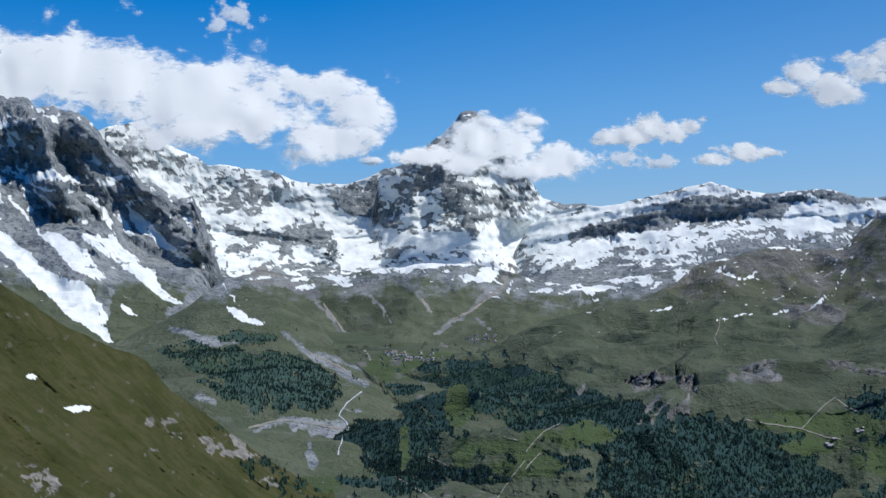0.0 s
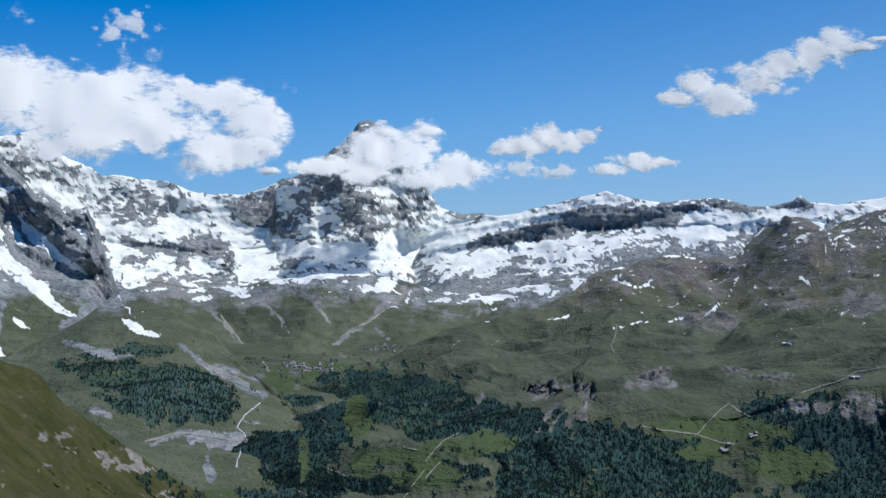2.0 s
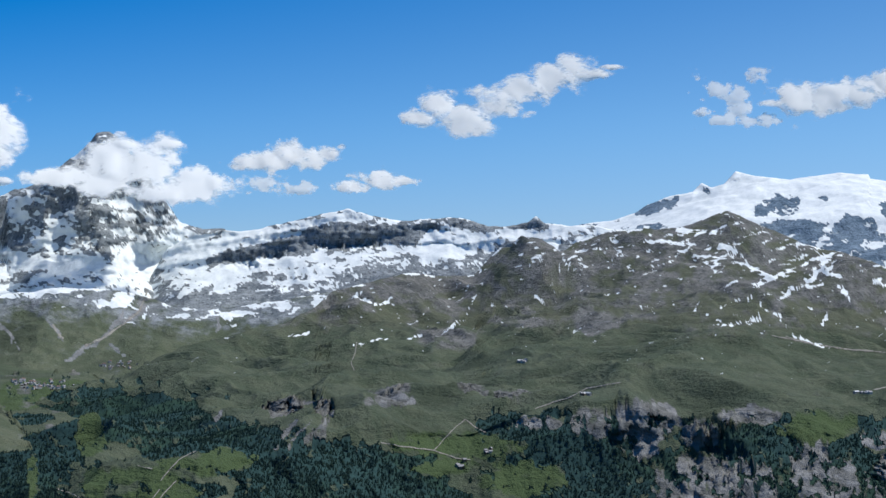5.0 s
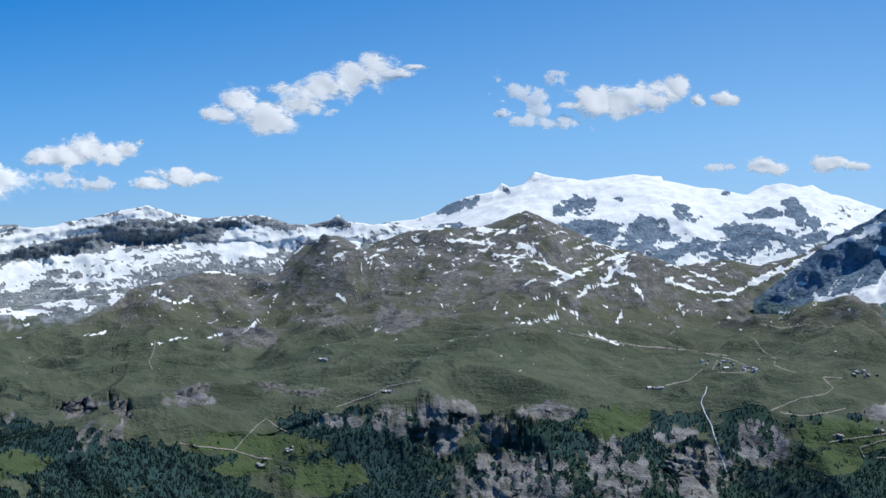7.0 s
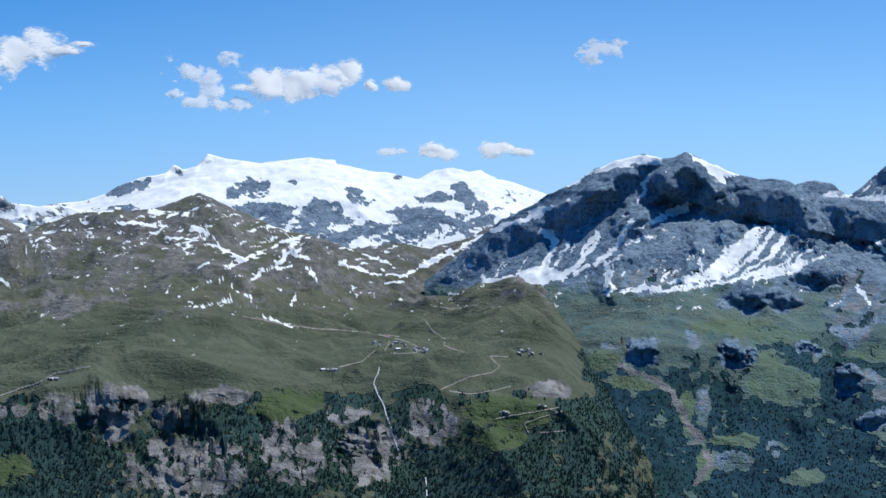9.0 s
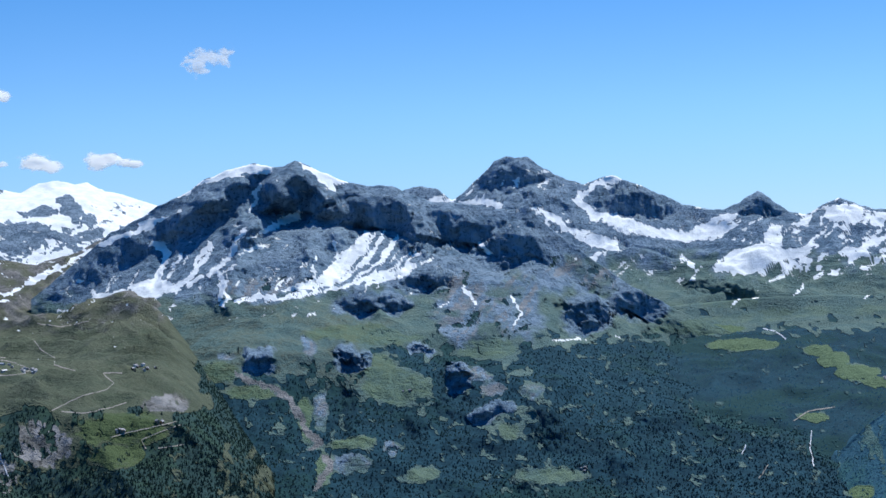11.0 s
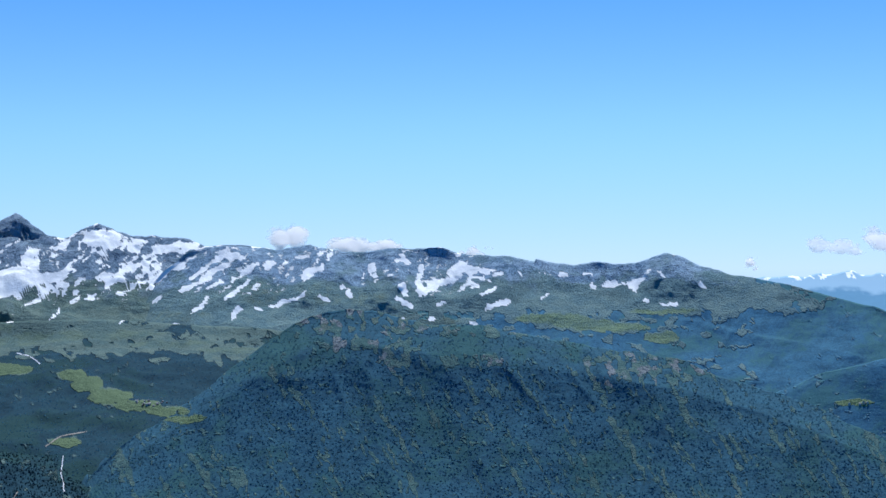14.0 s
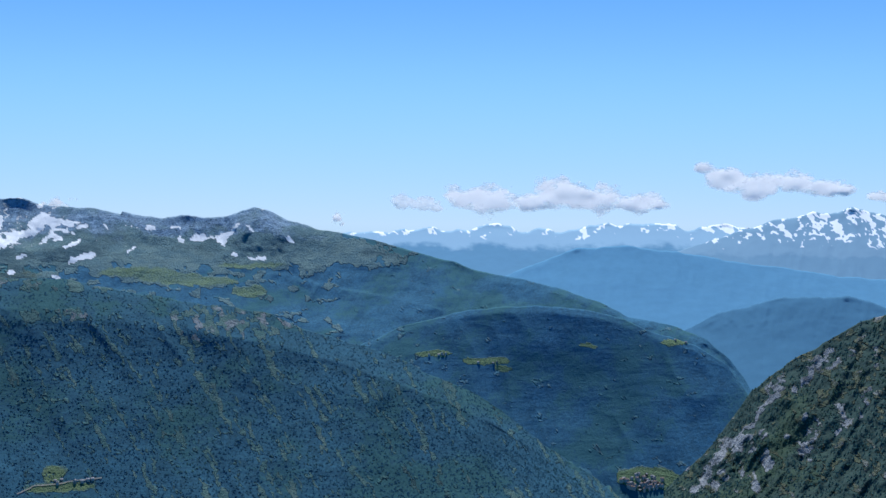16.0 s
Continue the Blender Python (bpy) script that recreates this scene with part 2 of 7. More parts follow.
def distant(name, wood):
    """Ranges beyond the valley's mouth: woods and rock with blue haze painted into their colours, and snow."""
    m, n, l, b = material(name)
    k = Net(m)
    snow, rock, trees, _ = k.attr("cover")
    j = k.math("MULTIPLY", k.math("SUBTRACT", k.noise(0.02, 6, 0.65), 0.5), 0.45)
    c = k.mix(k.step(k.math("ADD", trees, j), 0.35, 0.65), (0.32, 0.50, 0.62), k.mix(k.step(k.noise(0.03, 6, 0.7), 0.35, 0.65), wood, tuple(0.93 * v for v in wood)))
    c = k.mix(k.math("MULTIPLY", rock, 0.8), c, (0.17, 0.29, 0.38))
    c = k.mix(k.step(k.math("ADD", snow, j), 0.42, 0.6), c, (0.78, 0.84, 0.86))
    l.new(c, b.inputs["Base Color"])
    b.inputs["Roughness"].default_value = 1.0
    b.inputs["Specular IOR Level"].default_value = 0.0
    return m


# the spur gets a deeper painted haze blue than the ranges
far_mat = distant("hazed_distant_range", (0.115, 0.275, 0.41))
spur_mat = distant("hazed_distant_spur", (0.075, 0.185, 0.28))

# ---- the land ----
LAND = {}
STEP = 0.0675


def ground_z(a):
    return np.interp(a, [-40, -1, 3, 12, 30, 60, 85, 110, 130], [-110, -118, -150, -175, -205, -215, -265, -285, -285])


def write_mesh(name, verts, quads, mat, colours=None, smooth_faces=True):
    me = bpy.data.meshes.new(name)
    quads = np.asarray(quads, dtype=np.int32)
    k = quads.shape[1]
    me.vertices.add(len(verts))
    me.vertices.foreach_set("co", np.asarray(verts, dtype=np.float32).ravel())
    me.loops.add(quads.size)
    me.loops.foreach_set("vertex_index", quads.ravel())
    me.polygons.add(len(quads))
    me.polygons.foreach_set("loop_start", np.arange(0, quads.size, k, dtype=np.int32))
    me.update(calc_edges=True)
    me.polygons.foreach_set("use_smooth", np.full(len(quads), smooth_faces))
    for key, c in (colours or {}).items():
        at = me.attributes.new(key, "FLOAT_COLOR", "POINT")
        at.data.foreach_set("color", np.asarray(c, dtype=np.float32).ravel())
    me.materials.append(mat)
    me.validate()
    return me


def grid_quads(rows, cols):
    i = np.arange(rows * cols).reshape(rows, cols)
    return np.stack([i[:-1, :-1], i[1:, :-1], i[1:, 1:], i[:-1, 1:]], -1).reshape(-1, 4)


def massif(key, name, crest, dist, foot, foot_dist, mat, paint, label, category="mountain", profile=((0, 0), (1, 1)),
           relief=20.0, grain=60.0, gully=0.0, jag=0.05, depth=350.0, step=STEP, seed=1, taper=0.035, kind="structure",
           knoll=0.0, fall=5.0, row_step=None, rough=0.5, shake=0.3, cliffs=(), wall=0.92, mounds=(), lean=0.0, ribs=1.7,
           bench=0.0, dip=0.0, beds=5.0, spurs=(), folds=5):
    """A mountain from its crest (azimuth, elevation) at the distances dist down to its foot, with a back slope."""
    ca = np.array(crest)
    a = np.arange(ca[0, 0], ca[-1, 0], step)
    ec = np.interp(a, ca[:, 0], ca[:, 1])
    p1 = np.column_stack([a * 1.9, a * 0 + seed * 3.1])
    ec = ec + jag * (fbm(p1, 3, seed) - 0.5) * 2 + 0.6 * jag * (ridged(p1 * 5, 3, seed + 5) - 0.6)
    fa = np.array(foot)
    ef = np.minimum(np.interp(a, fa[:, 0], fa[:, 1]), ec - 0.3)
    soft = 2.5 / step
    rc = spread(np.interp(a, [d[0] for d in dist], [d[1] for d in dist]), soft)
    rf = spread(np.interp(a, [d[0] for d in foot_dist], [d[1] for d in foot_dist]), soft)
    es = spread(ec, fall / step)
    rows = int(np.max(ec - ef) / (row_step or step)) + 2
    # rows lie closer where the land runs away from the eye
    px, py = [v[0] for v in profile], [v[1] for v in profile]
    t = np.linspace(0, 1, 400)
    span = np.median(ec - ef) * np.pi / 180 * np.median(rc + rf) / 2
    run = np.hypot(span * np.gradient(t), 0.3 * np.median(rc - rf) * np.gradient(np.interp(t, px, py)))
    run = np.cumsum(run) - run[0]
    s = np.interp(np.linspace(0, 1, rows), run / run[-1], t)[:, None]
    E = ec + (ef - ec) * s
    A = np.broadcast_to(a, E.shape)
    q = (es - E) / (es - ef)
    pr = np.where(q < 0, q * 0.5 * py[1] / px[1], np.interp(q, px, py))
    R = rc + (rf - rc) * pr
    if len(cliffs):
        ca2, ce2 = warp(A.ravel(), E.ravel(), 0.35, seed + 61)
        tip, near_, bare = np.zeros(A.size), np.zeros(A.size), np.zeros(A.size)
        slope = (np.gradient(R, axis=0) / np.minimum(np.gradient(E, axis=0), -1e-6)).ravel()
        for c in cliffs:
            m = smooth(0.42, 0.72, 1.0 - 0.5 * np.hypot((ca2 - c[0]) / c[2], (ce2 - c[1]) / c[3]))
            tip = np.where(m > near_, -(c[4] if len(c) > 4 else wall) * m * slope * (ce2 - c[1]), tip)
            near_ = np.maximum(near_, m)
            bare = np.maximum(bare, m * (len(c) > 4))
        R = R + tip.reshape(R.shape)
    P = ray(A, E) * R[..., None]
    nrm = np.cross(np.gradient(P, axis=1), np.gradient(P, axis=0))
    lie = smooth(0.75, 0.96, np.abs(nrm[..., 2]) / (np.linalg.norm(nrm, axis=-1) + 1e-9))
    flat = P.reshape(-1, 3)
    bump = (ridged(flat / grain, 6, seed) - 0.55) * 2
    if gully:
        w = np.column_stack([(A + lean * E).ravel() * ribs + 1.2 * fbm(flat / (grain * 1.5), 4, seed + 9), E.ravel() * 0.4 * ribs])
        bump = (1 - gully) * bump + gully * 2 * (ridged(w, folds, seed + 3) - 0.55)
    if bench:
        w = np.column_stack([A.ravel() * 0.16 * beds, (E - dip * A).ravel() * beds + 0.8 * fbm(flat / (grain * 2), 4, seed + 11)])
        bump = (1 - bench) * bump + bench * 2 * (ridged(w, 4, seed + 13) - 0.55)
    tap = np.clip(s / taper, 0, 1)
    # spurs (height above 0) and hollows (below 0) along given lines
    if len(spurs):
        sa, se = warp(A.ravel(), E.ravel(), 0.3, seed + 71)
        for x0, y0, x1, y1, wd, ht in spurs:
            dx, dy = x1 - x0, y1 - y0
            t2 = ((sa - x0) * dx + (se - y0) * dy) / (dx * dx + dy * dy)
            d2 = np.hypot(sa - x0 - np.clip(t2, 0, 1) * dx, se - y0 - np.clip(t2, 0, 1) * dy)
            R = R - (ht * np.clip(1 - d2 / wd, 0, 1) ** 1.3).reshape(E.shape) * tap
    R = R - relief * bump.reshape(E.shape) * tap * (1 - 0.85 * lie)
    P = ray(A, E) * R[..., None]
    if knoll:
        g2 = np.column_stack([flat[:, 0], flat[:, 1]]) / grain
        g2 = g2 + 0.5 * np.column_stack([fbm(g2 * 0.8, 3, seed + 17), fbm(g2 * 0.8 + 5.5, 3, seed + 19)])
        swell = 1.4 * (ridged(g2, 4, seed + 21, rough) - 0.6) + 0.9 * (fbm(g2 * 0.55, 3, seed + 25) - 0.5)
        P[..., 2] += knoll * lie * tap * swell.reshape(E.shape)
    for ma, me_, mw, mh in mounds:
        # a knoll whose foot lies in the direction (ma, me_), mw degrees to its rim and mh degrees high
        jj = int(np.argmin(np.abs(a - ma)))
        r0 = R[int(np.argmin(np.abs(E[:, jj] - me_))), jj]
        d2 = ((A - ma) / mw) ** 2 + ((R - r0) / (1.6 * r0 * np.radians(mw))) ** 2
        side_ = 1 + 0.35 * (fbm(flat[:, :2] / (grain * 0.8), 4, seed + 81).reshape(E.shape) - 0.5)
        P[..., 2] += r0 * np.radians(mh) * np.exp(-1.6 * d2 * side_) * np.clip(s / 0.1, 0, 1)
    A2 = np.degrees(np.arctan2(P[..., 0], P[..., 1])).ravel()
    E2 = np.degrees(np.arctan2(P[..., 2], np.hypot(P[..., 0], P[..., 1]))).ravel()
    # slope of the face, 1 where it is level
    du, dv = np.gradient(P, axis=1), np.gradient(P, axis=0)
    nrm = np.cross(du, dv)
    level = np.abs(nrm[..., 2]) / (np.linalg.norm(nrm, axis=-1) + 1e-9)
    wa, we = warp(A2, E2, shake, seed + 31)
    cover, growth = paint(wa, we, P.reshape(-1, 3), level.ravel(), bump)
    cover = np.stack([np.broadcast_to(c, A.size) for c in cover], 1)
    if len(cliffs):
        cover[:, 1] = np.maximum(cover[:, 1], 1.1 * bare)
        cover[:, 2] *= 1 - bare
    growth = np.stack([np.broadcast_to(c, A.size) for c in growth] + [np.zeros(A.size), np.ones(A.size)], 1)
    # the back slope and a skirt below the foot
    back = []
    gz = ground_z(a)
    zc = P[0, :, 2]
    for q in (1.0, 0.75, 0.5, 0.28, 0.12, 0.04):
        d = ray(a, a * 0)
        row = d * (R[0] * np.cos(np.radians(ec)) + depth * q)[:, None]
        row[:, 2] = zc + (gz - 5 - zc) * q ** 0.8 + (q < 1) * 12 * (fbm(np.column_stack([a * 3, a * 0 + q * 9]), 2, seed) - 0.5)
        back.append(row)
    skirt = P[-1].copy()
    skirt[:, 2] = np.minimum(gz - 8, skirt[:, 2] - 5)
    V = np.concatenate([np.array(back), P, skirt[None]], 0)
    nb, nc = len(back), len(a)
    pad = lambda c, top, bot: np.concatenate([np.repeat(c[None, :nc], nb, 0).reshape(-1, 4), c, c[-nc:]], 0)
    me = write_mesh(name, V.reshape(-1, 3), grid_quads(V.shape[0], nc), mat,
                    {"cover": pad(cover, 0, 0), "growth": pad(growth, 0, 0)})
    ob = tagged(new(name, me), label, category, "", kind)
    LAND[key] = dict(a=a, E2=E2.reshape(E.shape), P=P, cover=cover.reshape(*E.shape, 4), rows=rows)
    return ob


def on(key, a, e, lift=0.0):
    """The place on a mountain's face in the direction (a, e), lift metres towards the camera."""
    L = LAND[key]
    j = int(np.clip(round((a - L["a"][0]) / (L["a"][1] - L["a"][0])), 0, len(L["a"]) - 1))
    col, P = L["E2"][:, j], L["P"][:, j]
    hits = np.nonzero((col[:-1] - e) * (col[1:] - e) <= 0)[0]
    if len(hits):
        i = min(hits, key=lambda h: np.linalg.norm(P[h]))
        f = np.clip((e - col[i]) / (col[i + 1] - col[i] + 1e-9), 0, 1)
        r = np.linalg.norm(P[i] * (1 - f) + P[i + 1] * f)
    else:
        r = np.linalg.norm(P[np.argmin(np.abs(col - e))])
    return Vector(ray(a, e) * (r - lift))


# the ground under everything, out to the horizon
ga = np.radians(np.arange(-180, 180.1, 3.0))
gr = np.concatenate([np.linspace(0, 300, 16), np.linspace(340, 1500, 30), np.linspace(1600, 4900, 24)])
GA, GR = np.meshgrid(ga, gr)
gzz = ground_z(np.clip(np.degrees(GA), -40, 130))
side = smooth(120, 170, np.abs(np.degrees(GA) - 45))
GZ = np.maximum(-1.75 - GR * 0.46, gzz) * (1 - side) + side * (-1.75 + 0.12 * np.minimum(GR, 600))
GZ += (fbm(np.column_stack([(GR * np.sin(GA)).ravel() / 60, (GR * np.cos(GA)).ravel() / 60]), 4, 3).reshape(GR.shape) - 0.5) * np.clip(GR / 40, 0, 6)
gv = np.stack([GR * np.sin(GA), GR * np.cos(GA), GZ], -1).reshape(-1, 3)
gn = len(gv)
gcov = np.zeros((gn, 4))
ggrow = np.zeros((gn, 4))
ggrow[:, 0] = 0.45
ground = tagged(new("ground", write_mesh("ground", gv, grid_quads(*GR.shape), TURF, {"cover": gcov, "growth": ggrow})),
                "green valley floor and grassy hilltop under the viewpoint", "ground", "", "structure")


def uv(a, e, fa, fe):
    return np.column_stack([a * fa, e * fe])


# --- far ranges beyond the valley's mouth, their blue haze mixed into the colours
def paint_far(a, e, p, level, b):
    top = fbm(uv(a, e, 2.2, 5), 5, 31)
    return (share(0.5 * smooth(-0.6, 0.1, e), order(0.6 * top + 0.4 * rank(a, e, 7.0, 7.0, 131, 0.5))), 0.35, smooth(0.0, -1.6, e), 0), (0, 0)


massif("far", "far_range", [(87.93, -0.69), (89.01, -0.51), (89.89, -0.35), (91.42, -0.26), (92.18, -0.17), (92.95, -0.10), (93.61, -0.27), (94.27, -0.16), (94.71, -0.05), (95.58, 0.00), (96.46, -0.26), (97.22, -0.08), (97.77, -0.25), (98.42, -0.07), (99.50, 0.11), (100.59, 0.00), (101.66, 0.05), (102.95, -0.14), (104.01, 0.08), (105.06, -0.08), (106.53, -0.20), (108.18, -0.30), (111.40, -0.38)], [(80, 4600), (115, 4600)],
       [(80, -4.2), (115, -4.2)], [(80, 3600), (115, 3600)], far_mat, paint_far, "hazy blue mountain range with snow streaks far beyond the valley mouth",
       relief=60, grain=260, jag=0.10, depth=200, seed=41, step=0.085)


def paint_snowy(a, e, p, level, b):
    return (share(0.55 * smooth(-1.1, 0.6, e), rank(a, e, 4.5, 6.0, 33, 0.7)), 1, smooth(-0.6, -1.6, e), 0), (0, 0)


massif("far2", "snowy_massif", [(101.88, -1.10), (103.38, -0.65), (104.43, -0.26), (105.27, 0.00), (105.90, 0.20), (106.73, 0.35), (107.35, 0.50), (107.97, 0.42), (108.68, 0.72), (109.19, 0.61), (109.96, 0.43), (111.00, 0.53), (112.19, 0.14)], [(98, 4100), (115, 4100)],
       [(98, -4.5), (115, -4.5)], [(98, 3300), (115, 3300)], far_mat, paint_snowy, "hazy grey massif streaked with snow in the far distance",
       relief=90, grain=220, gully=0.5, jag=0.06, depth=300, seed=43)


def paint_farwood(a, e, p, level, b):
    return (0, 0, 1, 0), (0, 0)


massif("far3", "hazy_hill", [(94.06, -2.90), (95.37, -2.06), (96.25, -1.75), (97.34, -1.35), (98.42, -0.84), (99.29, -0.85), (100.38, -0.80), (101.24, -0.91), (103.17, -1.13), (105.07, -1.46), (106.54, -1.59), (108.19, -1.89), (111.42, -2.05)], [(85, 3500), (115, 3500)],
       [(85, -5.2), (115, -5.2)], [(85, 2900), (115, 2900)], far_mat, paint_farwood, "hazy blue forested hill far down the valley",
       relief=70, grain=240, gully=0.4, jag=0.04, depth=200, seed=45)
massif("far4", "hazy_forest_spur", [(101.27, -4.79), (102.76, -3.90), (103.82, -3.36), (104.67, -3.11), (105.50, -2.89), (106.34, -2.68), (107.17, -2.71), (108.61, -2.58), (109.42, -2.82), (109.99, -3.06), (111.83, -3.50)], [(98, 2750), (115, 2750)],
       [(98, -7.2), (115, -7.2)], [(98, 2350), (115, 2350)], spur_mat, paint_farwood, "hazy blue forested spur beyond the valley mouth",
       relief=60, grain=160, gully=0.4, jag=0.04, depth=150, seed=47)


# --- the glacier dome
def paint_glacier(a, e, p, level, b):
    u = rank(a, e, 3.2, 7.5, 51, 0.4)
    u = order(0.65 * u + 0.35 * order(b))
    low = smooth(1.2, 2.2, e)
    c = 0.38 + 0.6 * low + 0.2 * smooth(1.8, 2.4, e)
    c = put(c, areas(a, e, [(21.21, 2.33, 22.15, 2.88, 23.10, 3.02, 23.02, 2.68, 22.26, 2.43, 21.63, 2.19), (25.87, 2.23, 26.30, 2.82, 26.84, 3.06, 27.53, 2.94, 27.40, 2.37, 26.52, 2.34), (28.09, 2.94, 28.68, 3.01, 28.59, 2.68), (30.60, 2.78, 31.34, 2.63, 31.08, 2.30, 31.56, 2.18, 31.30, 1.82, 30.60, 2.19), (26.04, 1.95, 26.73, 2.19, 27.81, 2.11, 28.51, 1.96, 28.07, 1.48, 26.95, 1.58), (28.51, 1.46, 28.90, 2.07, 29.55, 2.38, 30.21, 2.13, 30.91, 1.30, 29.34, 1.33)]), 0.08)
    c = put(c, areas(a, e, [(33.01, 2.40, 34.37, 2.58, 34.63, 2.18, 33.27, 2.09), (34.58, 2.75, 35.02, 3.02, 35.73, 2.32, 35.29, 1.92, 34.70, 2.16), (32.13, 1.87, 32.83, 2.03, 34.59, 1.59, 35.07, 1.57, 34.15, 1.18, 32.72, 1.17), (23.73, 3.33, 24.11, 3.51, 24.26, 3.23, 23.95, 3.07), (32.28, 3.18, 32.65, 3.23, 32.65, 3.03), (35.68, 2.32, 36.34, 1.77, 35.57, 1.55)]), 0.08)
    c = put(c, areas(a, e, [(31.08, 1.76, 31.96, 1.83, 32.83, 1.22, 31.08, 1.32), (35.90, 2.76, 38.09, 2.54, 36.78, 1.99, 35.90, 1.55), (29.33, 2.40, 30.20, 2.52, 31.08, 1.82, 30.64, 1.65)]), 0.95)
    return (share(c, u), 1, 0, 0), (0, 0)


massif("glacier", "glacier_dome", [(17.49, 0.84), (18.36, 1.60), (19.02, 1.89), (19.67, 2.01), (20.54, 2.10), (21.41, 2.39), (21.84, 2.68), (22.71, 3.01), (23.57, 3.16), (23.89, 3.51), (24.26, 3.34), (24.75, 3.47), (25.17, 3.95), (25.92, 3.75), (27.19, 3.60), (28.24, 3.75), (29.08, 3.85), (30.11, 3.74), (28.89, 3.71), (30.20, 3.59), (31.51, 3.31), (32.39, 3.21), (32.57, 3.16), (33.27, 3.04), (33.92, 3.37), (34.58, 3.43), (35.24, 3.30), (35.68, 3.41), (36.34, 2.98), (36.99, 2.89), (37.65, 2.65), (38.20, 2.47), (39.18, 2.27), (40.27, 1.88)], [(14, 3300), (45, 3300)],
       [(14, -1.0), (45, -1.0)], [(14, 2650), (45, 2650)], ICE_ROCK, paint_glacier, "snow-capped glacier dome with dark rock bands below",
       profile=((0, 0), (0.3, 0.5), (1, 1)), relief=40, grain=150, jag=0.02, seed=53, knoll=14)


# --- the valley head: snowy wall, pyramid peak, ridge
def paint_wall(a, e, p, level, b):
    u = rank(a, e, 4.6, 8.0, 55, -0.25)
    u = order(0.65 * u + 0.35 * order(b))
    v = rank(a, e, 1.4, 2.6, 56)
    c = 0.22 + 0.26 * smooth(-1.2, -0.2, e) + 0.26 * smooth(2.2, 3.2, e)
    c = put(c, areas(a, e, [(-11.71, 3.11, -10.70, 2.97, -9.89, 2.43, -10.02, 1.74, -10.49, 1.85, -11.16, 2.43), (-9.04, 1.40, -8.14, 1.25, -7.82, 1.61, -7.39, 1.24, -6.42, 1.68, -5.22, 1.83, -5.07, 1.35, -5.77, 1.02, -6.09, 0.70, -6.64, 0.48, -7.50, 0.27, -8.36, 0.05, -8.54, -0.92, -8.84, -0.60, -8.68, 0.27), (-6.20, 2.44, -5.33, 2.55, -4.85, 2.22, -5.33, 2.01, -6.20, 1.88)]), 0.97)
    c = put(c, areas(a, e, [(-4.29, 1.52, -3.59, 1.24, -2.71, 0.91, -1.84, 0.69, -1.29, 0.82, -2.06, 0.25, -2.72, 0.03, -3.16, -0.40, -3.81, -0.80, -4.18, -0.18, -4.03, 0.47), (-5.88, 0.48, -5.23, 0.26, -4.68, -0.07, -4.53, -0.55, -5.55, -0.35, -5.90, 0.04), (-8.36, -0.21, -7.72, 0.05, -6.85, 0.05, -6.21, -0.17, -6.86, -0.56, -7.72, -1.08, -8.37, -1.08), (-2.27, 2.31, -1.72, 2.48, -1.48, 1.96, -2.27, 1.96), (-5.11, 2.01, -4.57, 2.11, -4.24, 1.46, -4.03, 0.47, -4.35, 0.91, -4.79, 1.35)]), 0.97)
    c = put(c, areas(a, e, [(-4.02, 2.33, -2.27, 2.61, -1.40, 2.00, -0.96, 1.12, -2.06, 0.91, -2.93, 1.02, -3.81, 1.35), (-6.21, -0.50, -5.98, 0.81, -4.90, 1.02, -4.46, 0.48, -4.51, 0.04, -5.23, 0.37, -5.77, 0.48, -5.95, -0.39), (-8.47, 0.92, -7.28, 0.81, -6.20, 0.37, -6.10, 0.04, -7.72, 0.38)]), 0.08)
    c = put(c, strokes(a, e, [(-6.85, 0.05, -6.21, -0.61, 0.086), (-6.21, -0.61, -5.23, -1.27, 0.086), (-5.34, 0.26, -4.25, -0.62, 0.086), (-3.15, 0.25, -0.52, 0.57, 0.129), (-3.81, -0.62, -2.28, -0.45, 0.086), (-3.15, 1.02, -1.84, 0.86, 0.086)]), 0.92)
    c = put(c, areas(a, e, [(-3.90, 1.31, -2.92, 1.31, -2.05, 0.86, -0.74, 0.42, -0.75, 0.05, -2.06, 0.06, -3.15, -0.44, -3.80, -0.54)]), 0.95)
    c = c * smooth(-1.9, -0.9, e)
    rk = 0.10 + 0.9 * smooth(-3.4, -0.4, e)
    bed = strokes(a, e, [(-4.58, -2.15, -3.60, -3.24, 0.15), (-3.60, -3.24, -2.73, -4.12, 0.13), (-7.07, -0.82, -4.91, -2.25, 0.35), (-4.91, -2.25, -4.04, -2.80, 0.18), (-6.22, -3.44, -4.92, -4.54, 0.11)])
    rk = put(rk, bed, 0.95)
    return (share(c, u), np.clip(rk + 0.5 * (v - 0.5), 0, 1), 0, np.maximum(0.9 * smooth(0.4, 0.6, bed), 0.3 * smooth(-0.4, -1.2, e) * smooth(-3.0, -1.6, e))), (0.35 * smooth(-2.4, -4, e), 0.1)


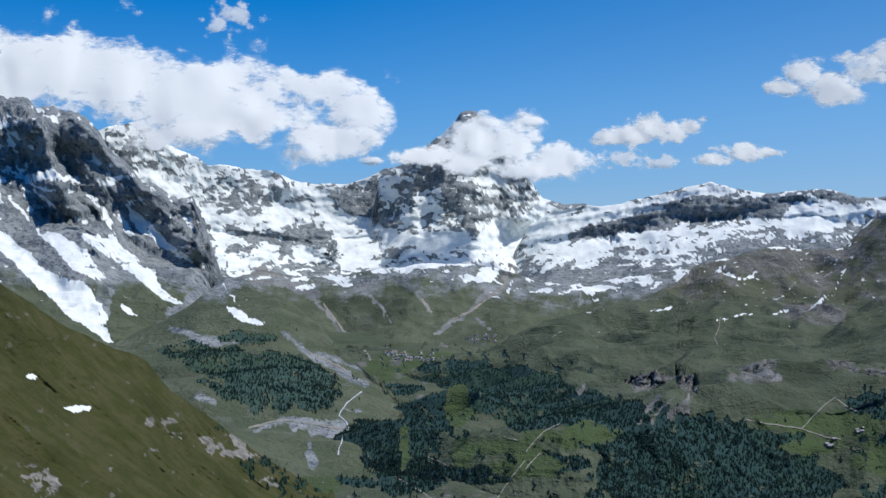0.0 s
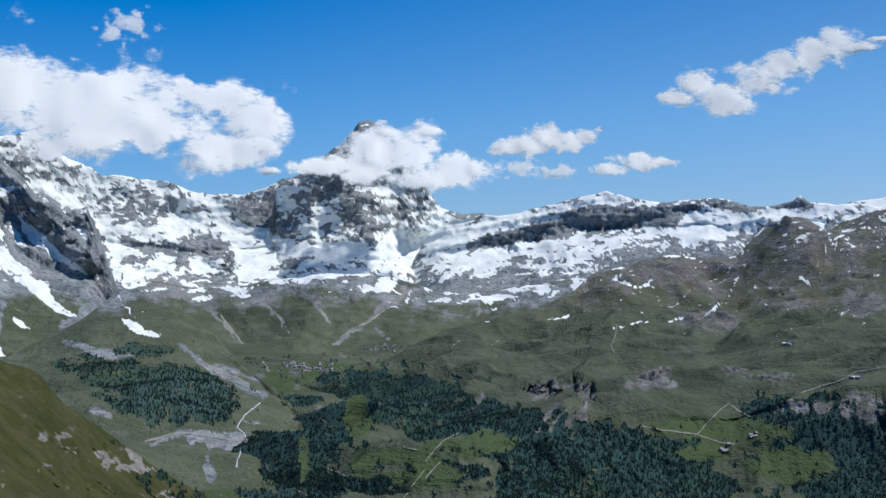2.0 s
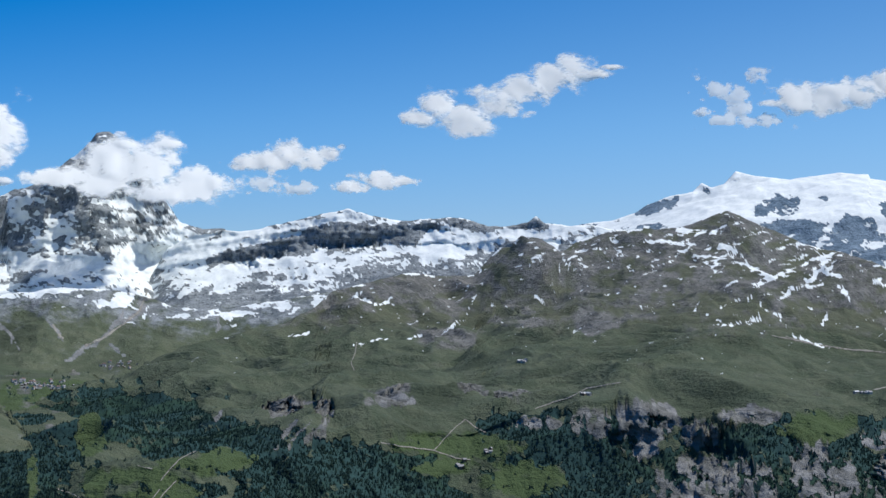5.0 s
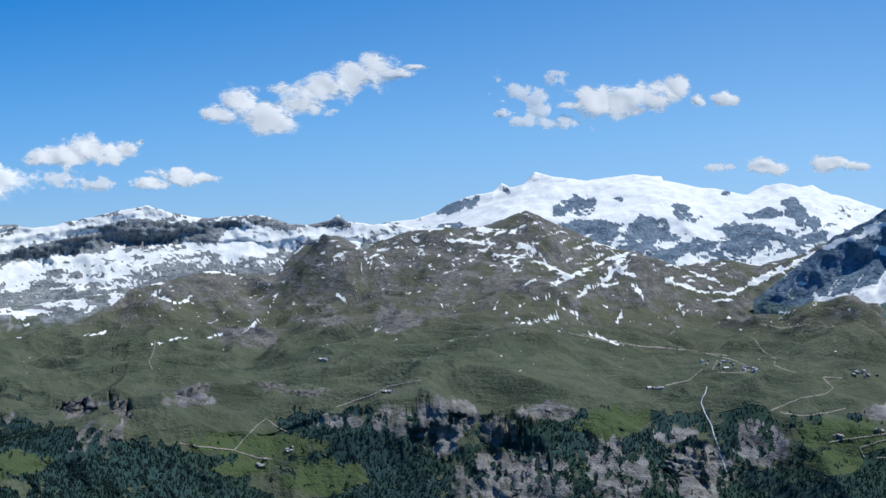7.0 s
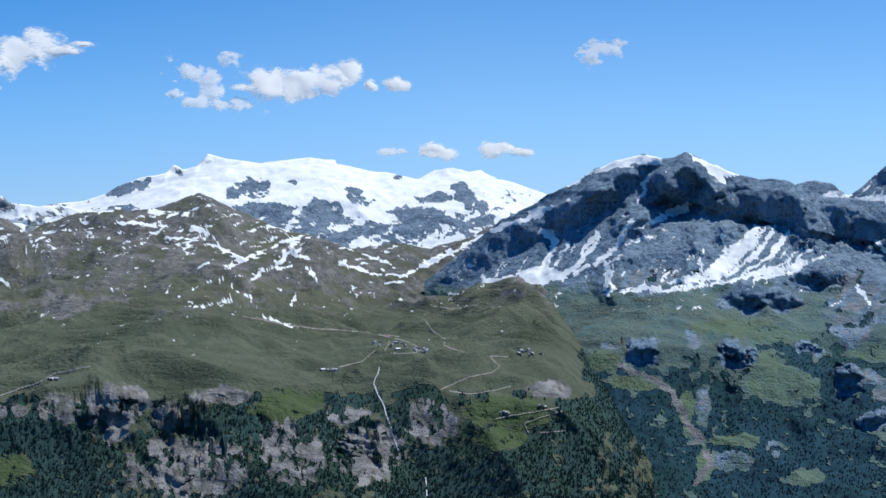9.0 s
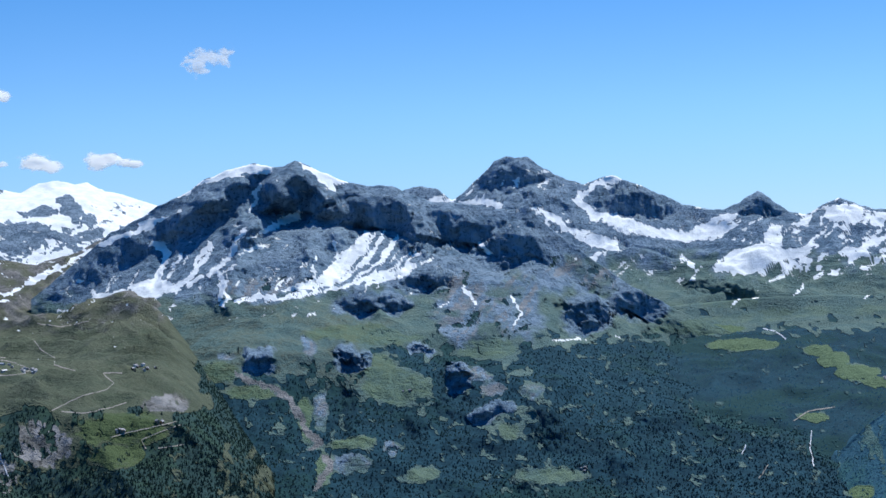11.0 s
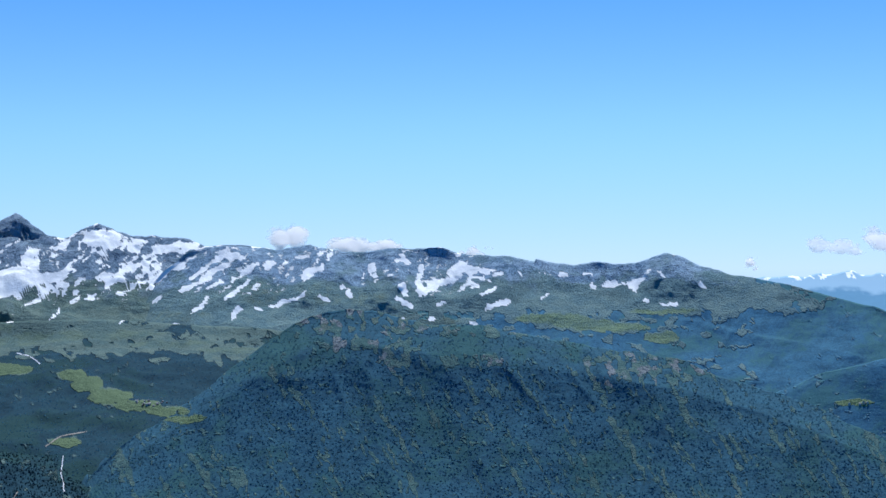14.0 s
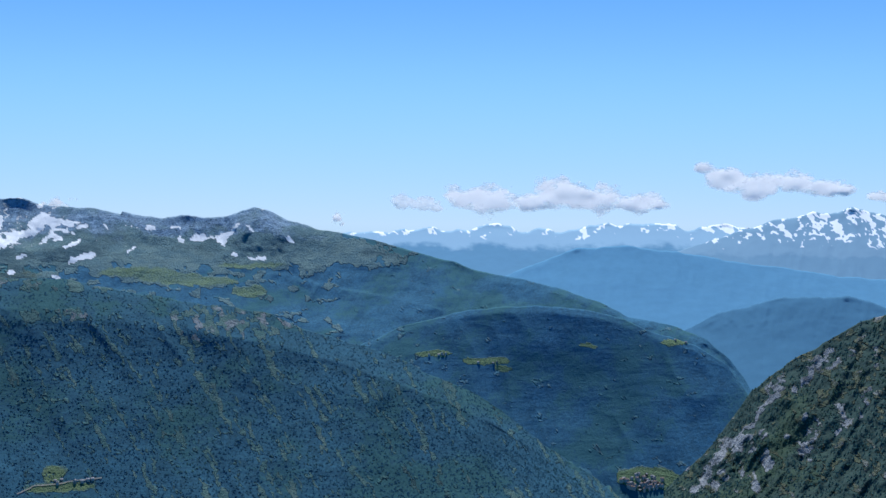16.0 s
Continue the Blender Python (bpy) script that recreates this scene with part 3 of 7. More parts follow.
massif("wall", "snowy_cirque_wall", [(-15.48, 4.09), (-14.24, 4.42), (-13.21, 4.50), (-12.58, 4.68), (-11.74, 4.91), (-11.28, 4.74), (-10.90, 4.36), (-10.27, 3.89), (-9.63, 3.64), (-8.99, 3.24), (-8.35, 3.30), (-7.49, 3.13), (-6.63, 3.03), (-5.76, 2.68), (-4.89, 2.55), (-4.02, 2.51), (-3.14, 2.70), (-2.27, 3.10), (-1.83, 3.14), (-0.95, 2.98), (0.36, 2.65), (1.67, 1.77), (2.55, 0.89)], [(-17, 2900), (4, 3150)],
       [(-17, -3.0), (4, -3.0)], [(-17, 2400), (4, 2450)], ROCK, paint_wall, "grey rock wall of the valley head covered in snowfields",
       profile=((0, 0), (0.2, 0.04), (0.4, 0.14), (0.6, 0.34), (0.8, 0.63), (1, 1)), relief=40, grain=150, gully=0.1, jag=0.05, seed=57, knoll=7,
       cliffs=[(-3.15, 1.52, 1.75, 0.66), (-2.06, 1.52, 0.88, 0.66), (-6.85, -0.17, 0.99, 0.26), (-4.68, 0.04, 0.88, 0.77)], wall=0.5)


def paint_pyramid(a, e, p, level, b):
    u = rank(a, e, 5.0, 8.0, 59, 0.25)
    u = order(0.65 * u + 0.35 * order(b))
    bands = rank(a, e, 0.8, 7.5, 61)
    v = rank(a, e, 1.4, 2.6, 62)
    high = smooth(2.6, 4.0, e)
    u = u * (1 - 0.6 * high) + bands * 0.6 * high
    c = 0.37 + 0.28 * smooth(-1.3, -0.3, e) * smooth(1.4, 0.4, e) + 0.14 * high
    c = put(c, areas(a, e, [(-1.07, 2.11, -0.30, 2.48, 0.03, 1.99, 0.07, 1.38, -0.96, 1.41, -1.36, 1.08, -1.07, 1.67), (1.19, 0.24, 1.89, 0.89, 2.33, 1.44, 2.66, 1.15, 3.20, 1.32, 3.86, 1.87, 4.51, 1.54, 4.95, 1.21, 6.04, 1.53, 7.12, 1.30, 6.68, 0.98, 5.38, 0.88, 4.73, 0.44, 3.85, -0.04, 3.20, 0.45, 2.54, 0.19, 1.89, 0.02, 1.45, -0.14), (-1.84, 0.29, -0.52, 0.68, 1.01, 0.57, 1.71, 0.02, 0.79, -0.02, -0.53, 0.29, -1.40, 0.11)]), 0.97)
    c = put(c, areas(a, e, [(-4.02, 2.33, -3.15, 2.62, -1.83, 3.03, -1.39, 2.66, -2.05, 2.44, -2.93, 2.33), (-4.24, 1.46, -3.15, 1.02, -1.84, 0.73, -2.06, 0.20, -3.16, -0.45, -3.86, -0.73, -4.14, 0.26), (0.36, 2.69, 1.46, 2.82, 2.33, 2.42, 1.68, 2.43), (3.09, 1.50, 3.64, 1.98, 4.19, 1.93, 3.97, 1.43)]), 0.97)
    c = put(c, strokes(a, e, [(2.65, 0.28, 2.54, -1.08, 0.075), (1.84, 0.02, 2.32, -0.75, 0.065), (3.31, 0.27, 2.87, -0.65, 0.075), (3.85, 0.01, 4.40, -0.83, 0.065), (4.40, 0.33, 4.94, -0.54, 0.065), (4.73, 0.66, 6.03, -0.00, 0.107), (1.23, 0.02, 2.10, -0.42, 0.065), (-3.59, -0.73, -1.40, -0.30, 0.075)]), 0.9)
    c = put(c, strokes(a, e, [(-0.74, 0.35, 0.35, -0.09, 0.065), (-1.18, -0.19, -0.31, -0.31, 0.054), (2.11, 0.23, 2.65, -0.32, 0.065), (3.53, 0.01, 3.20, -0.76, 0.054), (5.38, 0.44, 6.03, -0.44, 0.086)]), 0.9)
    c = put(c, areas(a, e, [(0.14, 2.43, 1.46, 2.32, 2.55, 2.31, 3.32, 2.64, 3.75, 1.93, 3.09, 1.43, 2.22, 1.50, 1.45, 0.89, 0.57, 1.01, 0.18, 1.78), (-3.91, 2.00, -2.27, 2.22, -1.29, 2.00, -1.40, 1.01, -2.93, 1.02)]), 0.34)
    c = put(c, areas(a, e, [(-3.90, 1.31, -2.92, 1.31, -2.05, 0.86, -0.74, 0.42, -0.75, 0.05, -2.06, 0.06, -3.15, -0.44, -3.80, -0.54), (-0.95, 2.28, -0.08, 2.28, 0.14, 1.51, -0.52, 1.29, -1.06, 1.63), (-2.37, 2.29, -1.72, 2.39, -1.61, 1.96, -2.16, 1.81), (-1.50, 1.45, -0.74, 1.30, -0.63, 0.92, -1.40, 1.01)]), 0.95)
    c = c * smooth(-1.7, -0.8, e)
    rk = 0.10 + 0.9 * smooth(-3.0, -0.4, e)
    bed = strokes(a, e, [(2.65, -0.65, 2.32, -1.48, 0.18), (2.32, -1.48, 1.00, -2.39, 0.13), (1.00, -2.39, -0.32, -3.04, 0.11), (-0.75, -1.90, -0.43, -2.43, 0.07), (1.88, -1.30, 1.44, -1.74, 0.09), (-1.85, -2.60, -1.41, -2.93, 0.07)])
    rk = put(rk, bed, 0.97)
    return (share(c, u), np.clip(rk + 0.5 * (v - 0.5), 0, 1), 0, np.maximum(0.9 * smooth(0.4, 0.6, bed), 0.2 * smooth(-0.4, -1.2, e) * smooth(-3.0, -1.6, e))), (0.4 * smooth(-2.2, -3.6, e), 0.05)


massif("pyramid", "pyramid_peak", [(-4.26, -3.24), (-3.38, -0.84), (-2.82, 1.13), (-2.44, 2.83), (-1.83, 3.18), (-1.28, 3.46), (-0.73, 3.86), (-0.29, 4.29), (-0.07, 4.40), (0.15, 4.62), (0.50, 4.96), (0.72, 5.31), (1.20, 5.37), (1.49, 5.20), (1.60, 4.94), (2.12, 4.39), (2.67, 3.62), (3.21, 2.90), (3.54, 2.46), (3.86, 1.98), (4.73, 1.71), (5.49, 1.75), (6.04, 1.48), (6.90, 0.86), (8.19, 0.43)], [(-4, 3000), (9, 3000)],
       [(-4, -3.0), (9, -3.0)], [(-4, 2420), (9, 2450)], ROCK, paint_pyramid, "steep rocky pyramid peak dusted with snow, half hidden in cloud",
       profile=((0, 0), (0.2, 0.035), (0.4, 0.12), (0.6, 0.32), (0.8, 0.62), (1, 1)), relief=42, grain=130, gully=0.1, jag=0.03, seed=63, knoll=7,
       spurs=[(0.92, 5.16, 0.36, 2.43, 1.18, 14), (0.36, 2.43, 0.35, 1.01, 1.18, 12), (3.32, 2.59, 3.09, 1.43, 0.64, 40), (3.09, 1.43, 2.55, 0.89, 0.64, 40), (2.11, 2.42, 2.22, 1.44, 0.54, -18), (-1.28, 2.77, -1.36, 1.12, 0.64, 9), (-0.52, 2.65, -0.74, 0.90, 0.54, -9)],
       cliffs=[(1.01, 1.66, 0.99, 0.88), (2.22, 2.31, 0.88, 0.66), (2.66, 1.37, 0.44, 0.48), (-3.15, 1.52, 1.75, 0.66)], wall=0.4)


def paint_ridge(a, e, p, level, b):
    u = order(0.30 * rank(a, e, 1.2, 8.0, 65, 0.4) + 0.40 * rank(a, e, 4.5, 15.0, 165, 0.35) + 0.30 * order(b))
    v = rank(a, e, 1.6, 3.0, 66)
    floor_ = np.interp(a, [2, 4, 9, 12, 13.5, 20], [-1.2, -1.1, -0.7, 0.2, 0.5, 1.0])
    c = 0.54 * smooth(-0.25, 0.9, e - floor_) + 0.22 * smooth(-0.9, 0.1, e - floor_)
    c = put(c, areas(a, e, [(4.73, 0.44, 6.03, 0.87, 7.33, 1.13, 9.05, 1.89, 10.33, 2.10, 11.18, 1.87, 12.65, 1.64, 13.27, 1.47, 12.86, 1.13, 11.18, 1.27, 9.69, 1.02, 8.84, 0.90, 7.55, 0.69, 6.03, 0.39, 4.95, 0.18), (4.73, 1.42, 5.60, 1.75, 5.49, 1.42, 4.84, 1.14), (2.65, -1.41, 4.29, -0.91, 6.03, -0.65, 7.11, -0.33, 7.33, -0.55, 6.03, -0.92, 4.29, -1.26, 2.86, -1.63), (13.17, 0.83, 14.10, 0.99, 14.31, 0.78, 13.27, 0.66)]), 0.05)
    c = put(c, areas(a, e, [(8.32, 1.60, 10.05, 1.95, 11.79, 1.86, 13.10, 1.99, 13.76, 1.78, 12.67, 1.22, 10.93, 1.19, 9.19, 0.95, 8.11, 1.16), (13.76, 2.00, 14.85, 2.16, 16.17, 1.91, 17.26, 2.19, 18.36, 1.93, 17.05, 1.75, 15.52, 1.64, 14.20, 1.72), (4.70, 0.57, 6.18, 0.81, 7.46, 1.04, 7.90, 0.94, 6.19, 0.44, 4.92, 0.25)]), 0.05)
    c = put(c, areas(a, e, [(7.55, 1.34, 8.84, 2.00, 9.91, 2.27, 10.29, 2.14, 8.95, 1.72, 7.98, 1.23), (3.86, 1.93, 4.73, 1.49, 5.60, 1.35, 7.12, 1.56, 7.55, 1.34, 6.03, 0.92, 4.73, 0.53, 3.64, 0.01, 3.20, 0.67), (4.73, 0.00, 6.90, 0.65, 8.84, 0.81, 8.62, 0.42, 6.46, -0.00, 5.16, -0.43)]), 0.97)
    c = put(c, areas(a, e, [(12.67, 1.00, 14.42, 1.56, 16.17, 1.52, 15.96, 1.03, 14.43, 0.69, 12.90, 0.45), (16.17, 1.65, 18.36, 1.89, 19.68, 1.95, 18.37, 1.61, 16.62, 1.26)]), 0.97)
    rk = 0.10 + 0.9 * smooth(-3.0, -0.6, e)
    return (share(c, u), np.clip(rk + 0.5 * (v - 0.5), 0, 1), 0.0, 0.12), (0.15, 0)


massif("ridge", "snowy_ridge", [(1.22, -2.61), (2.10, -1.30), (2.65, -0.32), (3.42, 0.99), (4.30, 1.43), (5.39, 1.66), (6.04, 1.61), (6.90, 1.74), (7.77, 1.95), (8.84, 2.22), (9.59, 2.36), (10.29, 2.55), (11.18, 2.24), (12.23, 2.10), (13.28, 2.11), (14.10, 2.20), (14.41, 2.20), (14.85, 2.16), (15.73, 1.84), (16.82, 1.92), (17.26, 2.03), (17.57, 2.27), (17.92, 1.99), (18.80, 1.87), (19.67, 1.90), (20.98, 1.69), (23.15, 1.10)], [(0, 2850), (25, 2850)],
       [(0, -3.0), (25, -2.5)], [(0, 2420), (25, 2400)], ROCK, paint_ridge, "long rocky ridge with a dark cliff band above snowfields",
       profile=((0, 0), (0.2, 0.10), (1, 1)), relief=34, grain=130, gully=0.1, jag=0.04, seed=67, knoll=20, bench=0.3, dip=0.16, beds=3.2,
       cliffs=[(6.03, 0.61, 1.10, 0.22), (7.44, 1.12, 0.88, 0.29), (9.05, 1.55, 1.10, 0.35), (10.97, 1.53, 1.10, 0.33), (12.65, 1.86, 0.99, 0.20), (9.61, 1.50, 1.32, 0.35), (11.79, 1.70, 1.10, 0.29), (13.97, 1.93, 1.32, 0.18)])


def paint_bowl(a, e, p, level, b):
    u = rank(a, e, 1.2, 7.0, 255, 0.2)
    v = rank(a, e, 1.6, 3.0, 256, -0.4)
    top = np.interp(a, [-8, -3, 0, 2.6, 6, 10], [-0.9, -0.9, -0.6, -1.3, -1.3, -0.8])
    c = 0.42 * smooth(-0.9, 0.0, e - top)
    c = put(c, strokes(a, e, [(-4.90, -1.10, -3.16, -0.97, 0.065), (-2.94, -0.80, -1.41, -0.63, 0.065), (-1.41, -0.63, 0.35, -0.46, 0.065), (2.65, -1.19, 2.49, -1.63, 0.065), (1.88, -1.08, 2.21, -1.41, 0.054), (-4.03, -1.28, -3.16, -1.39, 0.043), (7.32, -2.51, 8.83, -2.28, 0.043), (4.72, -1.31, 6.89, -1.14, 0.086), (6.89, -1.14, 8.83, -0.83, 0.086), (3.63, -1.63, 4.50, -1.46, 0.065), (5.59, -1.85, 6.02, -1.96, 0.043), (7.97, -1.53, 8.40, -1.31, 0.054)]), 0.92)
    bed = strokes(a, e, [(2.65, -0.86, 2.32, -1.41, 0.086), (2.32, -1.41, 1.44, -2.00, 0.086), (1.44, -2.00, 0.67, -2.65, 0.086), (0.67, -2.65, -0.32, -3.31, 0.086), (1.88, -1.08, 1.55, -1.74, 0.043), (-6.21, -1.15, -4.91, -2.04, 0.086), (-4.91, -2.04, -4.04, -3.02, 0.086), (-4.04, -3.02, -2.84, -4.01, 0.086), (-7.72, -1.08, -6.64, -1.26, 0.129), (-6.64, -1.26, -4.91, -1.71, 0.129), (-0.97, -1.73, -0.43, -2.50, 0.043), (-3.16, -1.28, -2.07, -2.82, 0.043), (1.22, -2.61, 1.87, -3.16, 0.043), (5.26, -1.74, 5.15, -2.29, 0.043)])
    scree = areas(a, e, [(-8.37, -1.14, -5.77, -1.05, -3.16, -1.11, -0.97, -0.85, 0.35, -0.86, -0.53, -1.40, -2.29, -1.61, -4.04, -1.93, -5.78, -1.81, -7.51, -1.69), (1.66, -0.86, 2.65, -0.65, 3.63, -1.09, 3.19, -1.74, 2.10, -1.96)], 0.3)
    rk = 0.12 + 0.5 * smooth(-1.6, -0.1, e - top)
    rk = np.maximum(put(rk, bed, 0.97), 0.55 * scree)
    return (share(c, u), np.clip(rk + 0.45 * (v - 0.5), 0, 1), 0, np.maximum(0.9 * smooth(0.4, 0.6, bed), 0.5 * scree)), (0.25 * smooth(-2.0, -3.4, e), 0.12)


massif("bowl", "valley_head_bowl", [(-9.87, -2.53), (-9.01, -1.57), (-8.47, -1.18), (-7.72, -0.99), (-6.21, -1.11), (-4.90, -1.01), (-3.60, -0.93), (-1.84, -0.72), (-0.53, -0.55), (1.01, -0.55), (2.10, -0.73), (2.65, -0.86), (3.41, -1.22), (4.72, -1.39), (6.89, -1.18), (9.05, -0.79), (11.17, -0.66), (13.26, -0.88)], [(-11, 2350), (12, 2350)],
       [(-11, -5.4), (12, -5.0)], [(-11, 1600), (12, 1750)], ROCK, paint_bowl, "grey-green bowl of scree and grass below the valley head", "valley head",
       profile=((0, 0), (0.25, 0.18), (0.5, 0.42), (1, 1)), relief=16, grain=110, gully=0.4, jag=0.06, seed=257, knoll=8, shake=0.2, folds=4, ribs=1.1, depth=160,
       spurs=[(2.65, -0.86, 1.44, -2.07, 0.86, -14), (1.44, -2.07, -0.32, -3.37, 0.86, -14), (-5.23, -1.49, -4.04, -3.02, 0.75, -20), (-4.04, -3.02, -2.84, -4.01, 0.75, -20), (-0.53, -0.63, -1.85, -3.26, 1.29, 40), (4.72, -1.42, 2.53, -3.27, 1.29, 35), (-7.51, -1.26, -5.78, -3.44, 1.07, 30), (1.01, -0.64, 0.34, -2.17, 0.75, 25)])


# --- the dark rock mountain on the valley's west side
def west_snow(a, e):
    c = 0.03 * smooth(-2.6, -1.6, e) + 0.10 * smooth(0.3, 2.0, e) + 0.10 * smooth(3.6, 5.2, e)
    c = put(c, areas(a, e, [(-17.10, 1.03, -16.00, 0.33, -15.19, -0.56, -14.47, -0.99, -13.65, -1.21, -13.34, -1.64, -12.82, -2.50, -12.92, -2.82, -12.61, -3.52, -12.86, -3.46, -13.65, -2.91, -14.48, -2.26, -15.09, -1.62, -15.60, -1.08, -16.10, -0.55, -17.11, 0.40), (-15.49, 0.82, -14.88, 0.71, -14.26, 0.39, -13.64, 0.07, -12.81, -1.00, -13.13, -1.11, -13.85, -0.89, -14.47, -0.35, -14.98, 0.29), (-13.02, 0.50, -12.49, 0.71, -12.18, 0.07, -11.55, -0.37, -10.92, -1.23, -10.08, -1.99, -10.33, -2.10, -10.82, -1.77, -11.56, -1.23, -12.29, -0.68, -12.81, -0.15)]), 0.97)
    c = put(c, areas(a, e, [(-14.05, 0.60, -13.22, 0.67, -12.81, 0.39, -12.29, -0.26, -12.60, -0.36, -13.23, -0.04), (-12.13, 1.74, -11.65, 1.35, -11.02, 0.92, -10.50, 0.28, -9.75, -0.27, -9.61, -0.53, -10.18, -0.27, -10.81, 0.17, -11.38, 0.54, -11.86, 1.03), (-8.37, -2.07, -7.94, -2.23, -7.51, -2.56, -6.82, -2.78, -6.97, -2.91, -7.73, -2.77, -8.26, -2.33), (-12.34, -1.97, -11.98, -2.19, -11.73, -2.43, -12.09, -2.40), (-16.29, 2.96, -15.68, 2.82, -14.76, 3.13, -14.46, 2.83, -13.80, 2.73, -14.05, 2.58, -14.77, 2.66, -15.48, 2.49, -16.09, 2.65)]), 0.97)
    c = put(c, strokes(a, e, [(-15.89, 2.50, -14.97, 2.24, 0.054), (-14.97, 2.24, -14.46, 2.30, 0.054), (-12.80, 2.53, -11.86, 2.85, 0.054), (-13.63, 2.09, -13.22, 1.95, 0.065), (-14.05, 1.14, -13.43, 0.97, 0.086), (-15.48, 2.19, -14.67, 1.67, 0.054), (-13.01, 1.46, -12.70, 0.92, 0.107), (-12.60, 1.35, -11.76, 0.49, 0.107)]), 0.9)
    c = put(c, strokes(a, e, [(-16.59, 5.01, -16.29, 3.86, 0.054), (-15.78, 3.98, -15.48, 3.83, 0.054), (-16.29, 1.97, -15.69, 1.13, 0.065), (-11.33, 4.46, -10.48, 4.26, 0.065), (-9.85, 1.25, -9.54, 0.71, 0.065), (-8.47, -1.25, -7.94, -2.12, 0.043), (-15.08, -0.77, -15.49, -0.24, 0.065)]), 0.9)
    return c


def paint_west(a, e, p, level, b):
    u = rank(a, e, 4.6, 6.5, 69, 0.5)
    u = order(0.65 * u + 0.35 * order(b))
    v = rank(a, e, 1.8, 2.6, 70, 0.5)
    rk = 0.05 + 0.95 * smooth(-2.4, -0.7, e + 0.06 * (a + 8))
    rk = put(rk, strokes(a, e, [(-12.81, -1.21, -13.03, -2.49, 0.31), (-9.86, -0.37, -7.72, -2.12, 0.44), (-8.80, -1.25, -10.51, -2.53, 0.26)]), 0.7)
    return (share(west_snow(a, e), u), np.clip(rk + 0.5 * (v - 0.5), 0, 1), 0, 0.4 * smooth(0.6, 0.2, v) * smooth(0.2, -0.8, e)), (0.12, 0.3)


massif("west", "dark_rock_mountain", [(-17.88, 5.91), (-16.68, 5.65), (-15.88, 5.61), (-15.47, 5.45), (-14.65, 5.36), (-13.83, 5.17), (-13.42, 4.86), (-13.00, 4.33), (-12.38, 3.60), (-11.75, 2.96), (-11.12, 2.43), (-10.49, 1.96), (-10.11, 2.04), (-9.64, 2.00), (-9.32, 1.25), (-9.00, 0.49), (-8.79, -0.16), (-8.54, -0.86), (-8.15, -1.68), (-7.51, -3.43)], [(-19, 2050), (-8, 1900), (-6, 1750)],
       [(-19, -6.0), (-6, -5.0)], [(-19, 900), (-6, 1200)], ROCK, paint_west, "dark rock mountain with long snow tongues on its flank",
       profile=((0, 0), (0.3, 0.12), (0.6, 0.42), (1, 1)), relief=24, grain=90, gully=0.5, lean=0.7, ribs=1.5, jag=0.16, seed=71, knoll=16, shake=0.16, fall=2.5,
       spurs=[(-13.62, 4.96, -11.33, 2.21, 0.97, 45), (-11.33, 2.21, -9.54, 0.27, 0.97, 45), (-9.54, 0.27, -8.69, -1.03, 0.97, 45), (-15.47, 5.14, -14.66, 2.41, 0.97, 50), (-14.66, 2.41, -13.02, 0.28, 0.97, 50), (-9.85, 2.11, -9.00, 0.05, 0.47, 35), (-14.66, 4.10, -13.63, 2.20, 0.64, -35), (-16.30, 0.50, -13.03, -3.13, 0.86, -25), (-12.81, 0.28, -10.29, -1.88, 0.64, -25)],
       cliffs=[(-15.48, 3.88, 1.97, 1.32), (-13.84, 1.99, 1.75, 0.88), (-9.85, 1.35, 0.55, 0.99)])


def paint_apron(a, e, p, level, b):
    u = rank(a, e, 2.2, 3.0, 169, 0.5)
    v = rank(a, e, 1.8, 2.6, 170, 0.5)
    rk = 0.10 + 0.55 * smooth(-2.4, -1.2, e)
    moraine = strokes(a, e, [(-6.22, -3.22, -4.92, -4.21, 0.11), (-4.92, -4.21, -3.07, -5.21, 0.15), (-4.92, -4.00, -3.17, -4.66, 0.09), (-9.66, -3.40, -7.95, -3.64, 0.18), (-10.51, -2.96, -9.23, -3.40, 0.13), (-9.45, -5.66, -8.81, -5.82, 0.09)])
    moraine = np.maximum(moraine, areas(a, e, [(-7.42, -7.01, -6.93, -6.70, -6.18, -6.41, -4.91, -6.55, -3.83, -6.64, -3.62, -7.01, -3.95, -7.32, -4.70, -7.26, -5.55, -6.96, -6.40, -6.78), (-4.26, -6.08, -3.61, -6.22, -2.97, -6.17, -3.40, -6.40), (-5.13, -7.29, -4.81, -8.15, -5.03, -8.78, -5.30, -7.92)], 0.08) * (0.55 + 0.6 * v))
    rk = put(rk, moraine, 0.8)
    wd = put(0.02 + 0.0 * e, blobs(a, e, [(-6.87, -4.91, 2.19, 0.92), (-5.25, -5.45, 1.21, 0.66), (-8.49, -4.28, 1.32, 0.48), (-6.23, -5.61, 1.54, 0.55), (-9.87, -3.83, 0.88, 0.26), (-4.92, -4.76, 0.44, 0.26), (-7.51, -3.43, 1.10, 0.18)]), 0.93, 0.36, 0.56)
    wd = put(wd, strokes(a, e, [(-6.22, -3.44, -4.92, -4.32, 0.11), (-4.92, -4.32, -3.17, -5.21, 0.18), (-4.92, -4.00, -3.17, -4.66, 0.11)]), 0.02)
    return (share(west_snow(a, e), u), np.clip(rk + 0.5 * (v - 0.5), 0, 1), share(wd, rank(a, e, 2.6, 4.0, 72)), 0.3 * smooth(0.4, 0.6, moraine) + 0.1), (0.2, 0.25)


